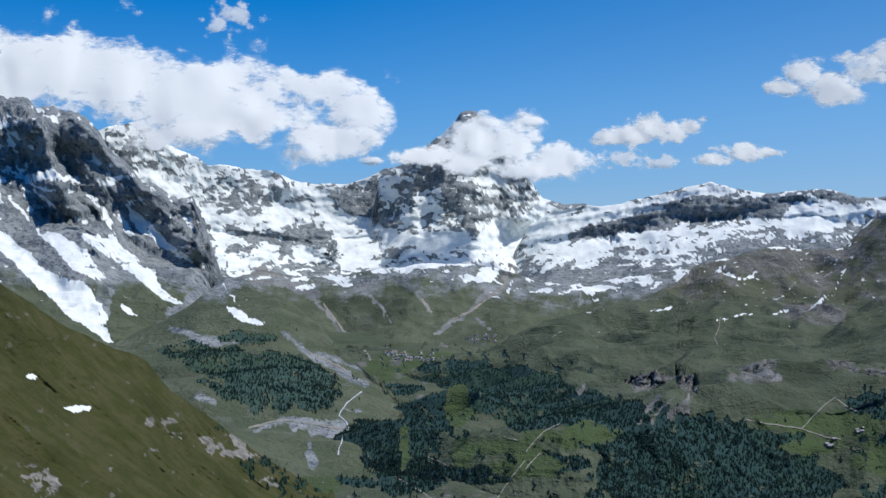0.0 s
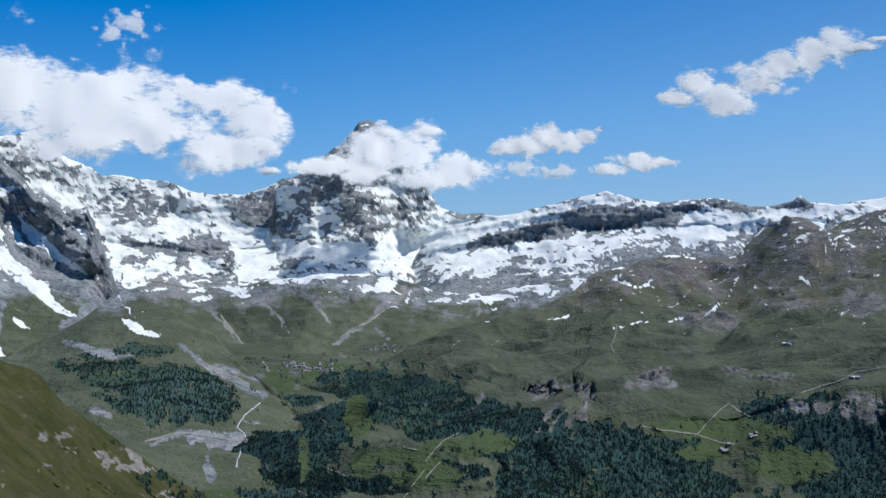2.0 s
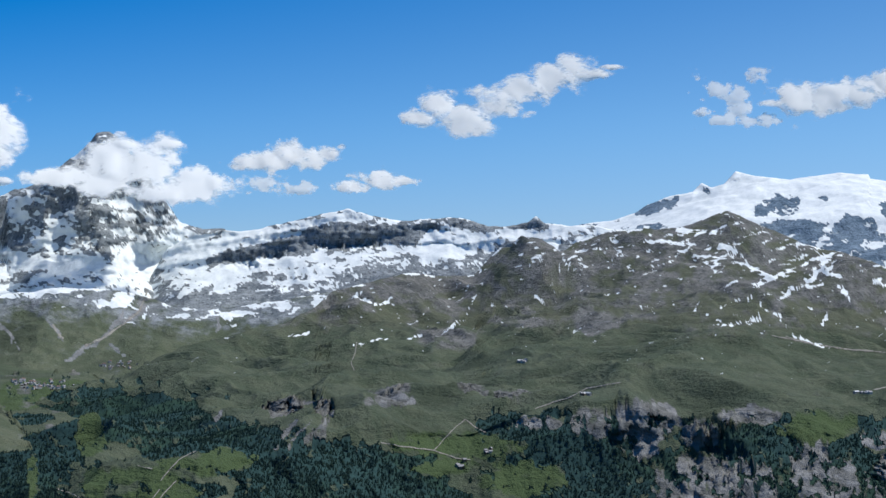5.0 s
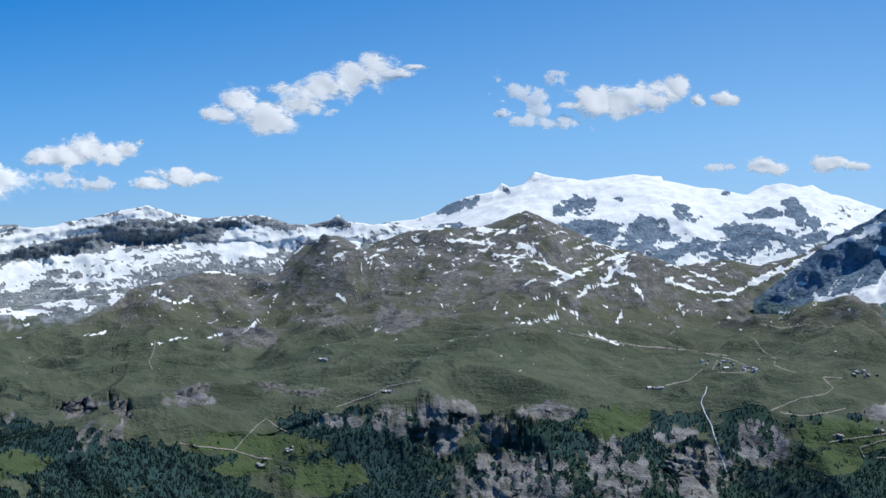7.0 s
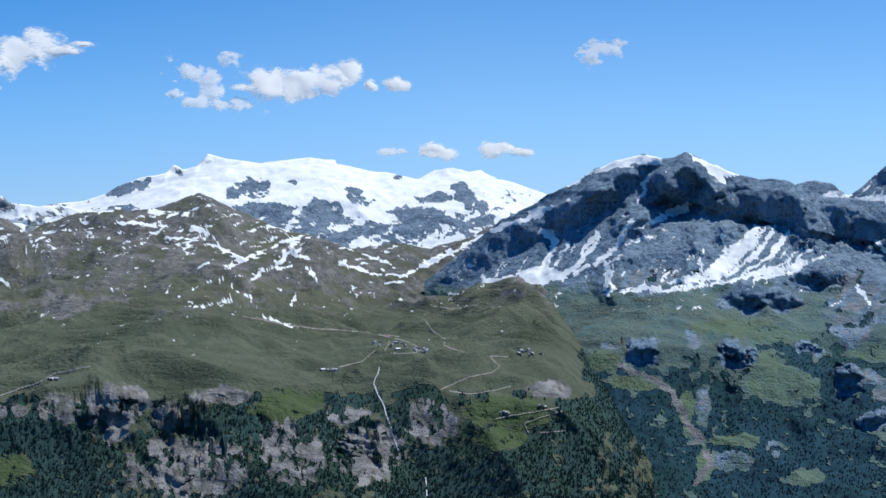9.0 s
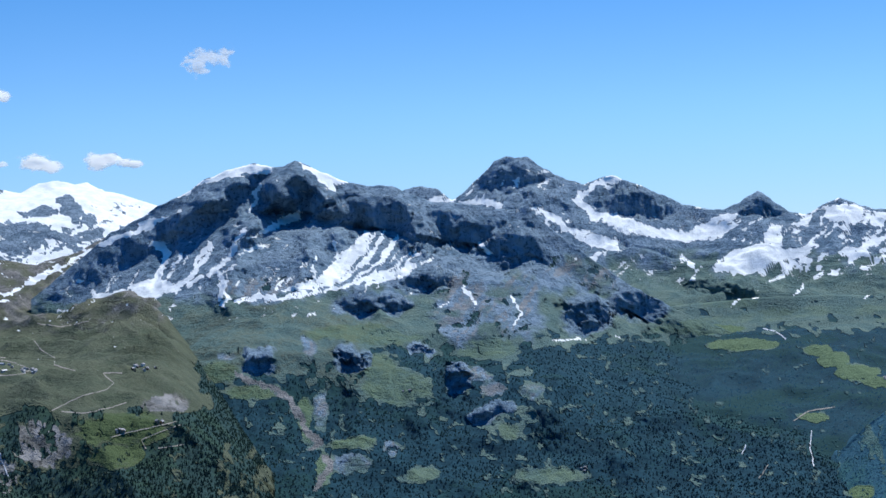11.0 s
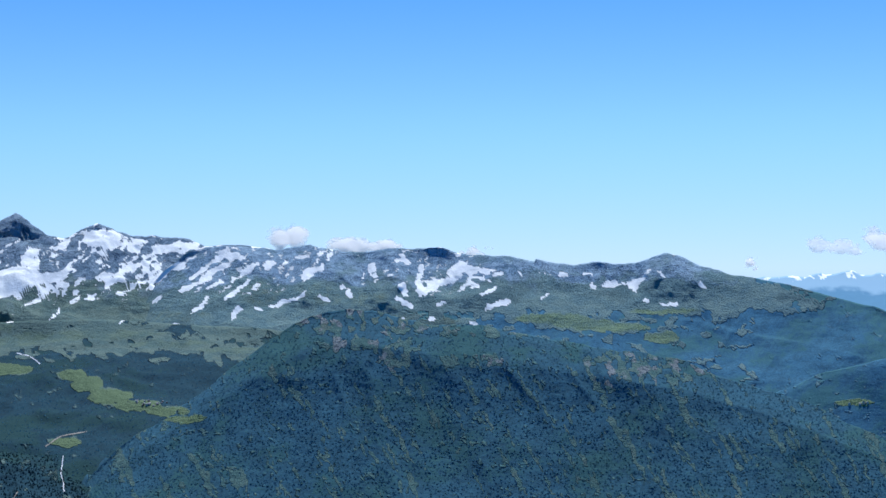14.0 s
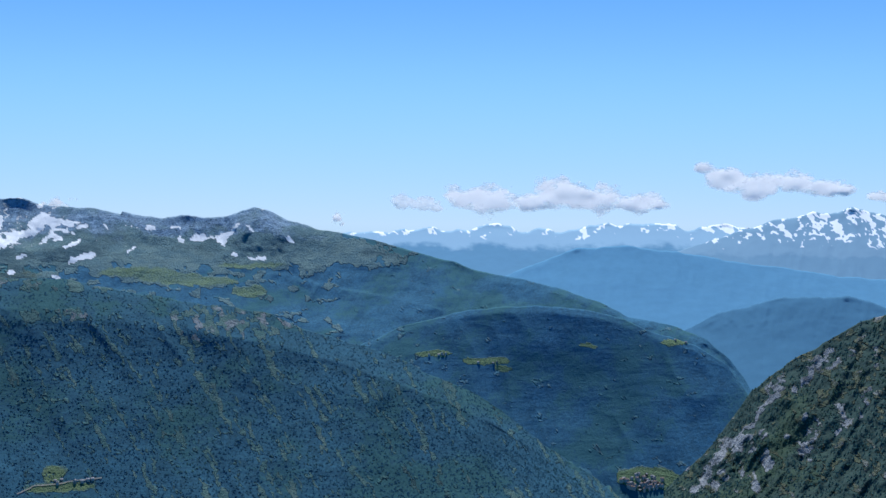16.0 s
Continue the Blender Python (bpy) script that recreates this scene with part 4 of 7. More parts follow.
massif("apron", "grassy_valley_side", [(-13.86, -4.18), (-12.61, -3.57), (-11.35, -2.94), (-9.87, -2.21), (-8.47, -1.14), (-7.72, -1.08), (-6.21, -1.87), (-4.91, -2.84), (-4.04, -3.85), (-2.95, -4.77), (-2.08, -5.65), (-1.43, -6.95)], [(-15, 1150), (-8, 1500), (-5, 1350), (-2, 1080)],
       [(-15, -9.5), (-7, -9.8), (-3, -8.4), (-1.5, -7.0)], [(-15, 560), (-7, 640), (-3, 770), (-1.5, 930)], ROCK, paint_apron, "grassy valley side with a dark wood, moraines and snow remnants",
       profile=((0, 0), (0.25, 0.34), (0.5, 0.62), (0.75, 0.83), (1, 1)), relief=8, grain=110, gully=0.3, jag=0.02, seed=171, knoll=13, shake=0.16, depth=120)


# --- the valley floor
def paint_valley(a, e, p, level, b):
    v = rank(a, e, 2.2, 4.5, 111)
    gravel = strokes(a, e, [(-4.10, -7.90, -3.95, -7.25, 0.09), (-3.95, -7.25, -3.66, -6.93, 0.11), (-4.93, -6.75, -3.79, -6.98, 0.20), (-6.45, -6.53, -4.93, -6.75, 0.13), (-7.53, -6.83, -6.45, -6.53, 0.09), (-4.05, -6.39, -3.51, -6.55, 0.09), (-3.83, -5.64, -3.18, -5.42, 0.07), (-4.93, -7.56, -4.06, -7.79, 0.07)])
    wd = put(0.05 + 0.0 * e, blobs(a, e, [(-2.09, -7.60, 1.97, 1.10), (-2.74, -6.08, 1.32, 0.44), (-4.92, -5.62, 0.88, 0.26), (-3.19, -8.87, 1.10, 0.35), (-1.44, -8.89, 1.32, 0.55), (-2.08, -5.43, 1.32, 0.22), (-7.32, -8.37, 0.66, 0.66)]), 0.9)
    gravel = np.maximum(gravel, areas(a, e, [(-7.42, -7.01, -6.93, -6.70, -6.18, -6.41, -4.91, -6.55, -3.83, -6.64, -3.62, -7.01, -3.95, -7.32, -4.70, -7.26, -5.55, -6.96, -6.40, -6.78), (-4.26, -6.08, -3.61, -6.22, -2.97, -6.17, -3.40, -6.40), (-5.13, -7.29, -4.81, -8.15, -5.03, -8.78, -5.30, -7.92)], 0.08) * (0.55 + 0.6 * v))
    wd = wd * (1 - smooth(0.35, 0.5, gravel))
    mead = blobs(a, e, [(-5.36, -7.56, 1.32, 1.10), (-4.93, -8.63, 1.32, 0.88), (-2.30, -4.78, 1.32, 0.31), (-1.86, -4.46, 1.32, 0.22), (-0.98, -4.35, 1.75, 0.44), (-0.54, -3.15, 1.97, 0.44)])
    return (0, share(0.10 + 0.9 * smooth(0.42, 0.56, gravel), v), share(wd, rank(a, e, 2.6, 4.5, 113)), 0.95 * smooth(0.35, 0.55, gravel)), (0.85 * smooth(0.35, 0.6, mead), 0.15)


massif("valley", "valley_floor", [(-7, -4.4), (-6, -3.9), (0.5, -3.7), (2.5, -5.5)], [(-11, 1640), (7, 1680)],
       [(-11, -10.9), (7, -10.9)], [(-11, 592), (7, 592)], TURF, paint_valley, "green valley floor with gravel river bars and meadows", "valley floor",
       profile=((0, 0), (0.1, 0.22), (0.25, 0.44), (0.5, 0.71), (0.75, 0.88), (1, 1)), relief=3, grain=60, jag=0.0, depth=30, seed=115, knoll=4, row_step=0.045, shake=0.15)


# meadows of the side valley
VALE = [(63.29, -3.78, 0.53, 0.24), (63.83, -4.17, 0.61, 0.29), (64.69, -4.65, 0.79, 0.29), (65.66, -5.04, 0.79, 0.20), (66.85, -5.25, 0.79, 0.18), (67.70, -5.64, 0.53, 0.13), (63.05, -6.30, 0.53, 0.20), (64.65, -9.08, 0.48, 0.31), (60.56, -3.55, 1.32, 0.24), (59.25, -2.95, 1.32, 0.20)]


# --- skyline peaks in the south-east
def paint_south(a, e, p, level, b):
    u = 0.45 * rank(a, e, 3.4, 6.0, 73, 0.6) + 0.55 * rank(a, e, 7.0, 1.8, 173, -0.9)
    u = order(u + 0.5 * order(b))
    v = rank(a, e, 1.6, 3.0, 74, 0.4)
    c = (0.10 + 0.12 * smooth(60, 66, a)) * smooth(-1.7, -0.2, e)
    c = put(c, areas(a, e, [(54.28, 2.20, 54.86, 2.64, 55.62, 3.10, 56.21, 3.03, 55.30, 2.64, 54.75, 2.20, 55.08, 1.77, 56.16, 1.44, 57.47, 1.00, 58.56, 0.77, 59.22, 1.10, 60.09, 1.53, 60.90, 1.42, 60.53, 0.98, 59.65, 0.51, 58.56, 0.40, 57.25, 0.63, 55.94, 0.96, 54.82, 1.51), (52.96, 1.81, 53.78, 1.55, 53.99, 1.23, 54.86, 1.01, 55.72, 0.68, 55.98, 0.19, 54.85, 0.42, 53.99, 0.96), (49.90, 2.30, 50.58, 2.46, 51.68, 2.09, 51.53, 1.92, 50.58, 2.13), (48.13, 2.30, 48.90, 2.45, 49.67, 2.41, 49.32, 2.17)]), 0.97)
    c = put(c, areas(a, e, [(59.32, -0.48, 60.09, -0.11, 61.40, 0.43, 61.58, 1.02, 62.11, 0.87, 62.17, -0.01, 62.72, 0.10, 63.31, 0.58, 63.09, -0.17, 61.84, -0.49, 60.30, -0.92, 59.64, -0.70), (63.56, 1.63, 64.48, 1.77, 65.35, 1.33, 66.29, 1.17, 65.78, 0.82, 64.91, 0.94, 63.99, 1.03), (66.22, 1.02, 67.31, 1.21, 68.22, 1.05, 67.52, 0.75, 66.44, 0.76), (66.22, -0.14, 67.13, 0.12, 66.91, -0.51, 66.32, -0.62)]), 0.97)
    c = put(c, strokes(a, e, [(60.08, -2.15, 61.00, -1.28, 0.065), (61.18, -1.58, 62.54, -0.45, 0.075), (62.27, -2.09, 62.76, -1.37, 0.054), (67.77, -1.61, 68.38, -1.13, 0.086), (69.46, -1.74, 69.61, -1.31, 0.075), (64.69, -0.07, 66.00, 0.41, 0.075), (68.38, -0.74, 69.46, -0.09, 0.065), (69.46, -0.09, 70.65, 0.49, 0.065), (67.08, -1.13, 67.95, -0.58, 0.054), (58.33, -0.10, 58.77, -0.54, 0.086), (63.15, -0.45, 62.93, -0.89, 0.065)]), 0.78)
    c = put(c, strokes(a, e, [(72.45, -0.23, 72.03, 0.16, 0.086), (70.10, -1.46, 70.42, -1.31, 0.065), (70.53, -1.24, 71.38, -1.35, 0.054), (71.38, -1.35, 72.24, -0.92, 0.054), (72.66, -1.14, 73.29, -0.71, 0.054), (73.71, -0.71, 74.02, -1.03, 0.065), (74.55, -0.18, 74.76, 0.36, 0.065), (44.80, 3.01, 46.01, 3.13, 0.086), (60.97, 1.09, 61.85, 1.42, 0.065), (65.13, 0.19, 64.25, -0.13, 0.065), (66.00, -0.36, 65.34, -0.46, 0.054), (68.61, 0.72, 69.68, 0.82, 0.065), (63.59, -1.00, 64.14, -0.79, 0.043)]), 0.78)
    rk = 0.12 + 0.88 * smooth(-1.3, 0.9, e)
    wd = 0.75 * smooth(-2.3, -3.0, e)
    vale = smooth(0.42, 0.56, blobs(a, e, VALE))
    wd = wd * (1 - vale)
    return (share(c, u), np.clip(rk + 0.5 * (v - 0.5), 0, 1), share(wd, rank(a, e, 2.2, 4.0, 76)), 0.1 + 0.25 * smooth(0.3, 0.1, v)), (np.maximum(0.9 * vale, 0.5 * smooth(-1.4, -2.2, e)), 0.1)


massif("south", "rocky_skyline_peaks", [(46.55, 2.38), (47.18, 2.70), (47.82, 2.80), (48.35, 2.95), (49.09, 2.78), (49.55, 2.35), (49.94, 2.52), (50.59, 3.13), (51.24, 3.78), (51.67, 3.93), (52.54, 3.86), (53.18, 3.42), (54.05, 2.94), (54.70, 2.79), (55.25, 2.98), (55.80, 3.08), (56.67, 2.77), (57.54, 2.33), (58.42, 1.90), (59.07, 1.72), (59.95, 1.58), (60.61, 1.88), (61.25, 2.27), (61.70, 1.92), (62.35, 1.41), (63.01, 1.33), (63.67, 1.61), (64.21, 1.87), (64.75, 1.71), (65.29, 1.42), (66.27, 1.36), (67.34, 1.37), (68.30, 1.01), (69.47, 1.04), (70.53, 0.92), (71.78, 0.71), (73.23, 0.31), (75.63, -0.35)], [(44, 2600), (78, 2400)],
       [(44, -4.5), (78, -4.5)], [(44, 1990), (78, 1900)], HAZED_SCHIST, paint_south, "rocky peaks in blue-grey haze with snow lying in their bowls",
       profile=((0, 0), (0.3, 0.26), (0.6, 0.6), (1, 1)), relief=28, grain=120, gully=0.4, jag=0.06, seed=75, knoll=26, shake=0.2, wall=0.6,
       cliffs=[(51.67, 3.12, 1.54, 0.77), (56.66, 2.12, 1.54, 0.55), (61.26, 1.75, 0.88, 0.39), (59.70, -1.31, 1.54, 0.48), (64.21, 1.67, 0.66, 0.18)])


def paint_vale(a, e, p, level, b):
    v = rank(a, e, 2.0, 3.4, 121, 0.4)
    strip = blobs(a, e, [(63.63, -2.34, 3.29, 0.20), (60.57, -2.54, 1.97, 0.20), (66.87, -2.71, 1.75, 0.15), (69.22, -2.99, 1.32, 0.15), (60.13, -1.97, 1.32, 0.22)])
    mead = np.maximum(blobs(a, e, VALE), 0.92 * strip)
    wd = 0.15 + 0.84 * smooth(-2.7, -3.5, e + 0.5 * smooth(66, 71, a))
    wd = put(wd, mead, 0.02, 0.40, 0.54)
    c = put(0.0 * e, strokes(a, e, [(61.01, -1.76, 63.43, -0.68, 0.09), (60.13, -2.10, 61.02, -1.36, 0.07), (64.94, -2.00, 65.37, -1.57, 0.07)]), 0.9)
    return (share(c, v), 0.25 * (v - 0.5), share(wd, rank(a, e, 2.6, 4.4, 123, 0.3)), 0.3 * smooth(0.3, 0.1, v)), (1.0 * smooth(0.38, 0.56, blobs(a, e, VALE)) + 0.35 * smooth(0.4, 0.6, strip) + 0.1, 0.0)


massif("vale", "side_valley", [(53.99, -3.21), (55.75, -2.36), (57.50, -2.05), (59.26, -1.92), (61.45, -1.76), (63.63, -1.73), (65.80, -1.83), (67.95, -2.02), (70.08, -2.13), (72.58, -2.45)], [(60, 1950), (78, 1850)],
       [(60, -9.5), (78, -9.5)], [(60, 1290), (78, 1250)], HAZED_SCHIST, paint_vale, "green side valley with meadows between dark woods", "valley",
       profile=((0, 0), (0.2, 0.26), (0.5, 0.6), (1, 1)), relief=14, grain=130, gully=0.3, jag=0.02, seed=125, knoll=14, shake=0.14, depth=60)


def paint_long(a, e, p, level, b):
    u = 0.45 * rank(a, e, 3.4, 6.0, 77, 0.5) + 0.55 * rank(a, e, 7.0, 1.8, 177, -0.9)
    u = order(u + 0.5 * order(b))
    v = rank(a, e, 1.8, 3.4, 78, 0.4)
    c = 0.07 * smooth(-1.4, -0.2, e) * smooth(90, 84, a)
    c = put(c, areas(a, e, [(76.54, -0.77, 76.76, -0.44, 77.64, -0.18, 78.08, 0.43, 78.30, 0.21, 78.85, 0.09, 79.72, -0.02, 79.61, -0.20, 78.85, -0.12, 78.30, -0.06, 77.75, -0.40, 76.98, -0.70, 76.76, -0.92), (83.47, -0.59, 83.64, -0.31, 83.97, -0.27, 84.29, -0.49, 84.94, -0.27, 85.59, 0.11, 85.70, -0.02, 85.05, -0.53, 84.89, -0.92, 84.51, -0.60, 83.97, -0.75), (64.60, 1.36, 65.22, 1.40, 66.06, 1.32, 67.12, 1.14, 67.97, 0.92, 67.33, 0.82, 66.17, 1.14, 65.33, 0.82, 64.59, 0.93, 64.07, 1.11), (64.80, 0.12, 65.53, 0.29, 65.85, 0.16, 66.27, 0.07, 66.91, 0.28, 67.54, 0.38, 67.33, 0.06, 66.69, -0.15, 65.95, -0.10, 65.11, -0.07)]), 0.9)
    c = put(c, strokes(a, e, [(67.33, -0.69, 67.97, -0.38, 0.107), (67.97, -0.38, 68.61, 0.05, 0.107), (68.61, 0.05, 69.04, 0.27, 0.107), (67.86, -1.56, 68.39, -1.03, 0.107), (69.03, -1.03, 69.90, -0.39, 0.086), (69.58, -0.13, 70.12, 0.26, 0.107), (70.55, 0.08, 70.59, 0.37, 0.107), (69.35, -1.73, 69.51, -1.43, 0.107), (70.11, -1.37, 70.43, -1.44, 0.086), (70.76, -1.27, 71.62, -1.06, 0.086), (71.62, -1.06, 72.06, -0.73, 0.086), (72.06, -0.19, 72.50, 0.03, 0.129), (72.50, 0.03, 72.72, 0.24, 0.129), (67.75, -0.16, 68.40, 0.27, 0.086), (68.40, 0.27, 68.83, 0.59, 0.086), (68.39, -0.60, 68.93, -0.27, 0.065), (72.60, -0.96, 73.04, -1.18, 0.086), (73.59, -0.64, 73.91, -0.97, 0.107), (73.05, 0.90, 73.09, 0.46, 0.086), (74.57, 0.23, 74.79, -0.21, 0.129), (75.55, -1.09, 76.21, -1.36, 0.107), (75.82, -0.65, 75.86, -0.87, 0.150), (76.55, 0.22, 76.32, -0.44, 0.107), (76.32, -0.44, 76.54, -0.88, 0.107), (75.56, 0.40, 76.00, 0.33, 0.107), (69.04, 0.59, 69.58, 0.59, 0.107), (68.61, 0.66, 68.93, 0.66, 0.086)]), 0.9)
    c = put(c, strokes(a, e, [(79.06, -1.44, 79.50, -1.29, 0.107), (79.50, -1.29, 79.93, -1.16, 0.107), (77.19, -1.32, 77.52, -1.21, 0.086), (78.08, -0.67, 78.41, -0.45, 0.065), (78.41, -0.45, 78.73, -0.56, 0.065), (78.84, -0.89, 79.50, -0.63, 0.086), (78.30, -0.34, 78.85, -0.23, 0.065), (78.85, -0.23, 79.28, -0.41, 0.065), (84.94, -0.49, 85.27, -0.17, 0.065), (85.80, -0.06, 85.91, -0.28, 0.065), (82.02, -0.25, 82.23, -0.15, 0.150), (82.89, -0.09, 83.10, -0.11, 0.107), (81.25, -1.01, 81.57, -0.91, 0.065), (81.25, -0.07, 81.64, -0.25, 0.065), (82.99, -0.52, 83.21, -0.65, 0.086), (85.79, -1.25, 86.44, -1.36, 0.065), (85.15, -1.14, 85.36, -1.21, 0.065), (87.30, -0.50, 87.51, -0.68, 0.065), (75.88, -1.79, 75.98, -1.92, 0.086), (78.39, -2.03, 78.72, -2.09, 0.065), (76.75, -1.86, 76.97, -1.89, 0.065), (66.37, -1.12, 66.58, -1.01, 0.086), (63.03, -1.29, 63.34, -1.08, 0.086), (62.73, -0.12, 63.24, 0.51, 0.193), (65.43, -0.89, 65.64, -0.87, 0.065), (67.11, -2.05, 67.28, -2.01, 0.086), (77.97, 0.65, 78.15, 0.60, 0.086), (80.38, 0.02, 80.49, -0.20, 0.065)]), 0.9)
    rk = 0.75 * smooth(-1.2, 0.2, e) * smooth(93, 86, a)
    brow = blobs(a, e, [(73.80, -1.08, 1.50, 0.30), (75.55, -1.64, 1.29, 0.26), (72.50, -0.85, 0.86, 0.30), (70.33, -0.83, 0.86, 0.43), (77.30, -1.93, 0.86, 0.21), (66.90, -1.66, 1.50, 0.26)])
    rk = put(rk, brow, 0.1, 0.3, 0.6)
    wd = smooth(-1.3, -2.2, e) * 0.8 * smooth(73, 81, a) + 0.95 * smooth(88, 94, a)
    mead = blobs(a, e, [(85.76, -2.59, 0.75, 0.26), (84.26, -2.26, 1.10, 0.20), (82.77, -2.04, 1.32, 0.22), (81.50, -1.82, 1.32, 0.22), (85.98, -1.61, 1.32, 0.13)])
    mead = np.maximum(mead, blobs(a, e, VALE))
    wd = np.clip(wd, 0, 1) * (1 - smooth(0.42, 0.6, mead))
    return (share(c, u), np.clip(rk + 0.5 * (v - 0.5), 0, 1), share(wd, rank(a, e, 2.4, 4.5, 80)), 0.1), (0.55 * smooth(0.4, 0.6, mead) + 0.15 + 0.25 * smooth(0.3, 0.6, brow), 0.1 + 0.35 * smooth(0.3, 0.6, brow))


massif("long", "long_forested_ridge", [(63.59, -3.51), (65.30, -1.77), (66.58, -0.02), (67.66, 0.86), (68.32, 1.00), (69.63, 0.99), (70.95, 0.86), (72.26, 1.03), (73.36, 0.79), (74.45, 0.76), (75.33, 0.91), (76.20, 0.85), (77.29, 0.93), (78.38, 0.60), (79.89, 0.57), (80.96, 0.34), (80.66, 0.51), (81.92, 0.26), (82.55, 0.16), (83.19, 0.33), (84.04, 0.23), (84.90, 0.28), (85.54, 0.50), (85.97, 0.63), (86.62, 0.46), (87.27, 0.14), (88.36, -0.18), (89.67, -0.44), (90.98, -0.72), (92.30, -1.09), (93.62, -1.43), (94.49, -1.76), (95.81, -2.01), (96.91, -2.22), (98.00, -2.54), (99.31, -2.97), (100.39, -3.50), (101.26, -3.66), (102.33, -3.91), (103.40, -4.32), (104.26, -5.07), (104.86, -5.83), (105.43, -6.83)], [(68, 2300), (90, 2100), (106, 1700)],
       [(68, -6), (90, -8.5), (106, -11)], [(68, 1780), (90, 1720), (106, 1500)], HAZE_BLUE, paint_long, "long forested ridge tinted by blue haze, with snow patches near its summit",
       profile=((0, 0), (0.25, 0.27), (1, 1)), relief=19, grain=170, gully=0.35, lean=-0.6, ribs=0.8, jag=0.03, seed=79, knoll=20, shake=0.2, rough=0.5,
       spurs=[(69.26, 0.92, 69.68, 0.05, 0.95, 11.5), (69.68, 0.05, 69.03, -1.03, 0.95, 11.5), (69.03, -1.03, 68.17, -2.11, 0.95, 11.5), (69.47, 0.81, 70.98, 0.26, 1.07, 10.8), (70.98, 0.26, 72.06, -0.41, 1.07, 10.8), (72.06, -0.41, 73.37, -1.07, 1.07, 10.8), (72.50, 1.01, 73.37, 0.02, 1.07, 12.2), (73.37, 0.02, 74.68, -0.75, 1.07, 12.2), (74.68, -0.75, 76.43, -1.53, 1.07, 12.2), (71.20, 0.58, 71.63, 0.03, 0.95, -10.8), (74.14, 0.24, 74.24, -0.42, 1.07, -13), (75.34, 0.78, 75.56, -0.21, 0.70, 8.6), (75.56, -0.21, 75.33, -0.76, 0.70, 8.6), (77.10, 0.3, 77.20, -0.22, 1.07, -8), (78.19, 0.60, 77.75, -0.01, 0.59, 7.9), (77.75, -0.01, 76.87, -0.88, 0.59, 7.9), (79.95, 0.53, 78.84, -0.89, 1.42, 6.5), (78.84, -0.89, 77.74, -1.54, 1.42, 6.5), (81.91, 0.18, 81.03, -0.90, 1.42, 8.6), (81.03, -0.90, 80.37, -1.78, 1.42, 8.6), (86.02, 0.54, 85.69, -0.28, 0.95, 10.1), (85.69, -0.28, 85.15, -1.14, 0.95, 10.1), (83.43, 0.28, 83.75, -0.37, 0.95, -10.8), (84.73, 0.06, 84.51, -0.27, 0.70, -7.9), (86.13, 0.54, 87.08, -0.50, 1.07, 8.6), (87.08, -0.50, 87.50, -1.37, 1.07, 8.6), (65.64, 1.25, 65.43, 0.07, 0.95, 7.2), (65.43, 0.07, 64.80, -0.99, 0.95, 7.2), (67.12, 1.25, 66.48, -0.15, 0.83, -5.8), (63.76, 1.36, 63.14, -0.34, 0.83, 7.2)])


def paint_fold(a, e, p, level, b):
    mead = blobs(a, e, [(101.30, -9.68, 1.32, 0.44), (102.23, -4.47, 0.57, 0.15), (94.95, -5.30, 1.01, 0.15), (92.97, -5.00, 0.75, 0.13), (98.88, -4.67, 0.31, 0.09), (95.61, -5.55, 0.39, 0.11)])
    wd = 0.99 * (1 - smooth(0.44, 0.56, mead))
    return (0, 0, share(wd, rank(a, e, 3, 4.5, 81)), 0.2), (1.0 * smooth(0.42, 0.56, mead), 0)


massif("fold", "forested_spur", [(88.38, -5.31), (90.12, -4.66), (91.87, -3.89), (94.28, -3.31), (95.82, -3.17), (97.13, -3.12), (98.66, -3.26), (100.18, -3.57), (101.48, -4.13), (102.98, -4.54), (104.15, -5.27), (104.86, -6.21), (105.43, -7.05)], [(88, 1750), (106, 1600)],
       [(88, -9.2), (106, -11.5)], [(88, 1590), (106, 1480)], HAZE_BLUE, paint_fold, "dark forested spur with small clearings above the gorge",
       profile=((0, 0), (0.2, 0.22), (1, 1)), relief=8, grain=200, gully=0.5, lean=0.4, ribs=0.4, jag=0.03, seed=83, knoll=6, shake=0.12, rough=0.3, folds=2)


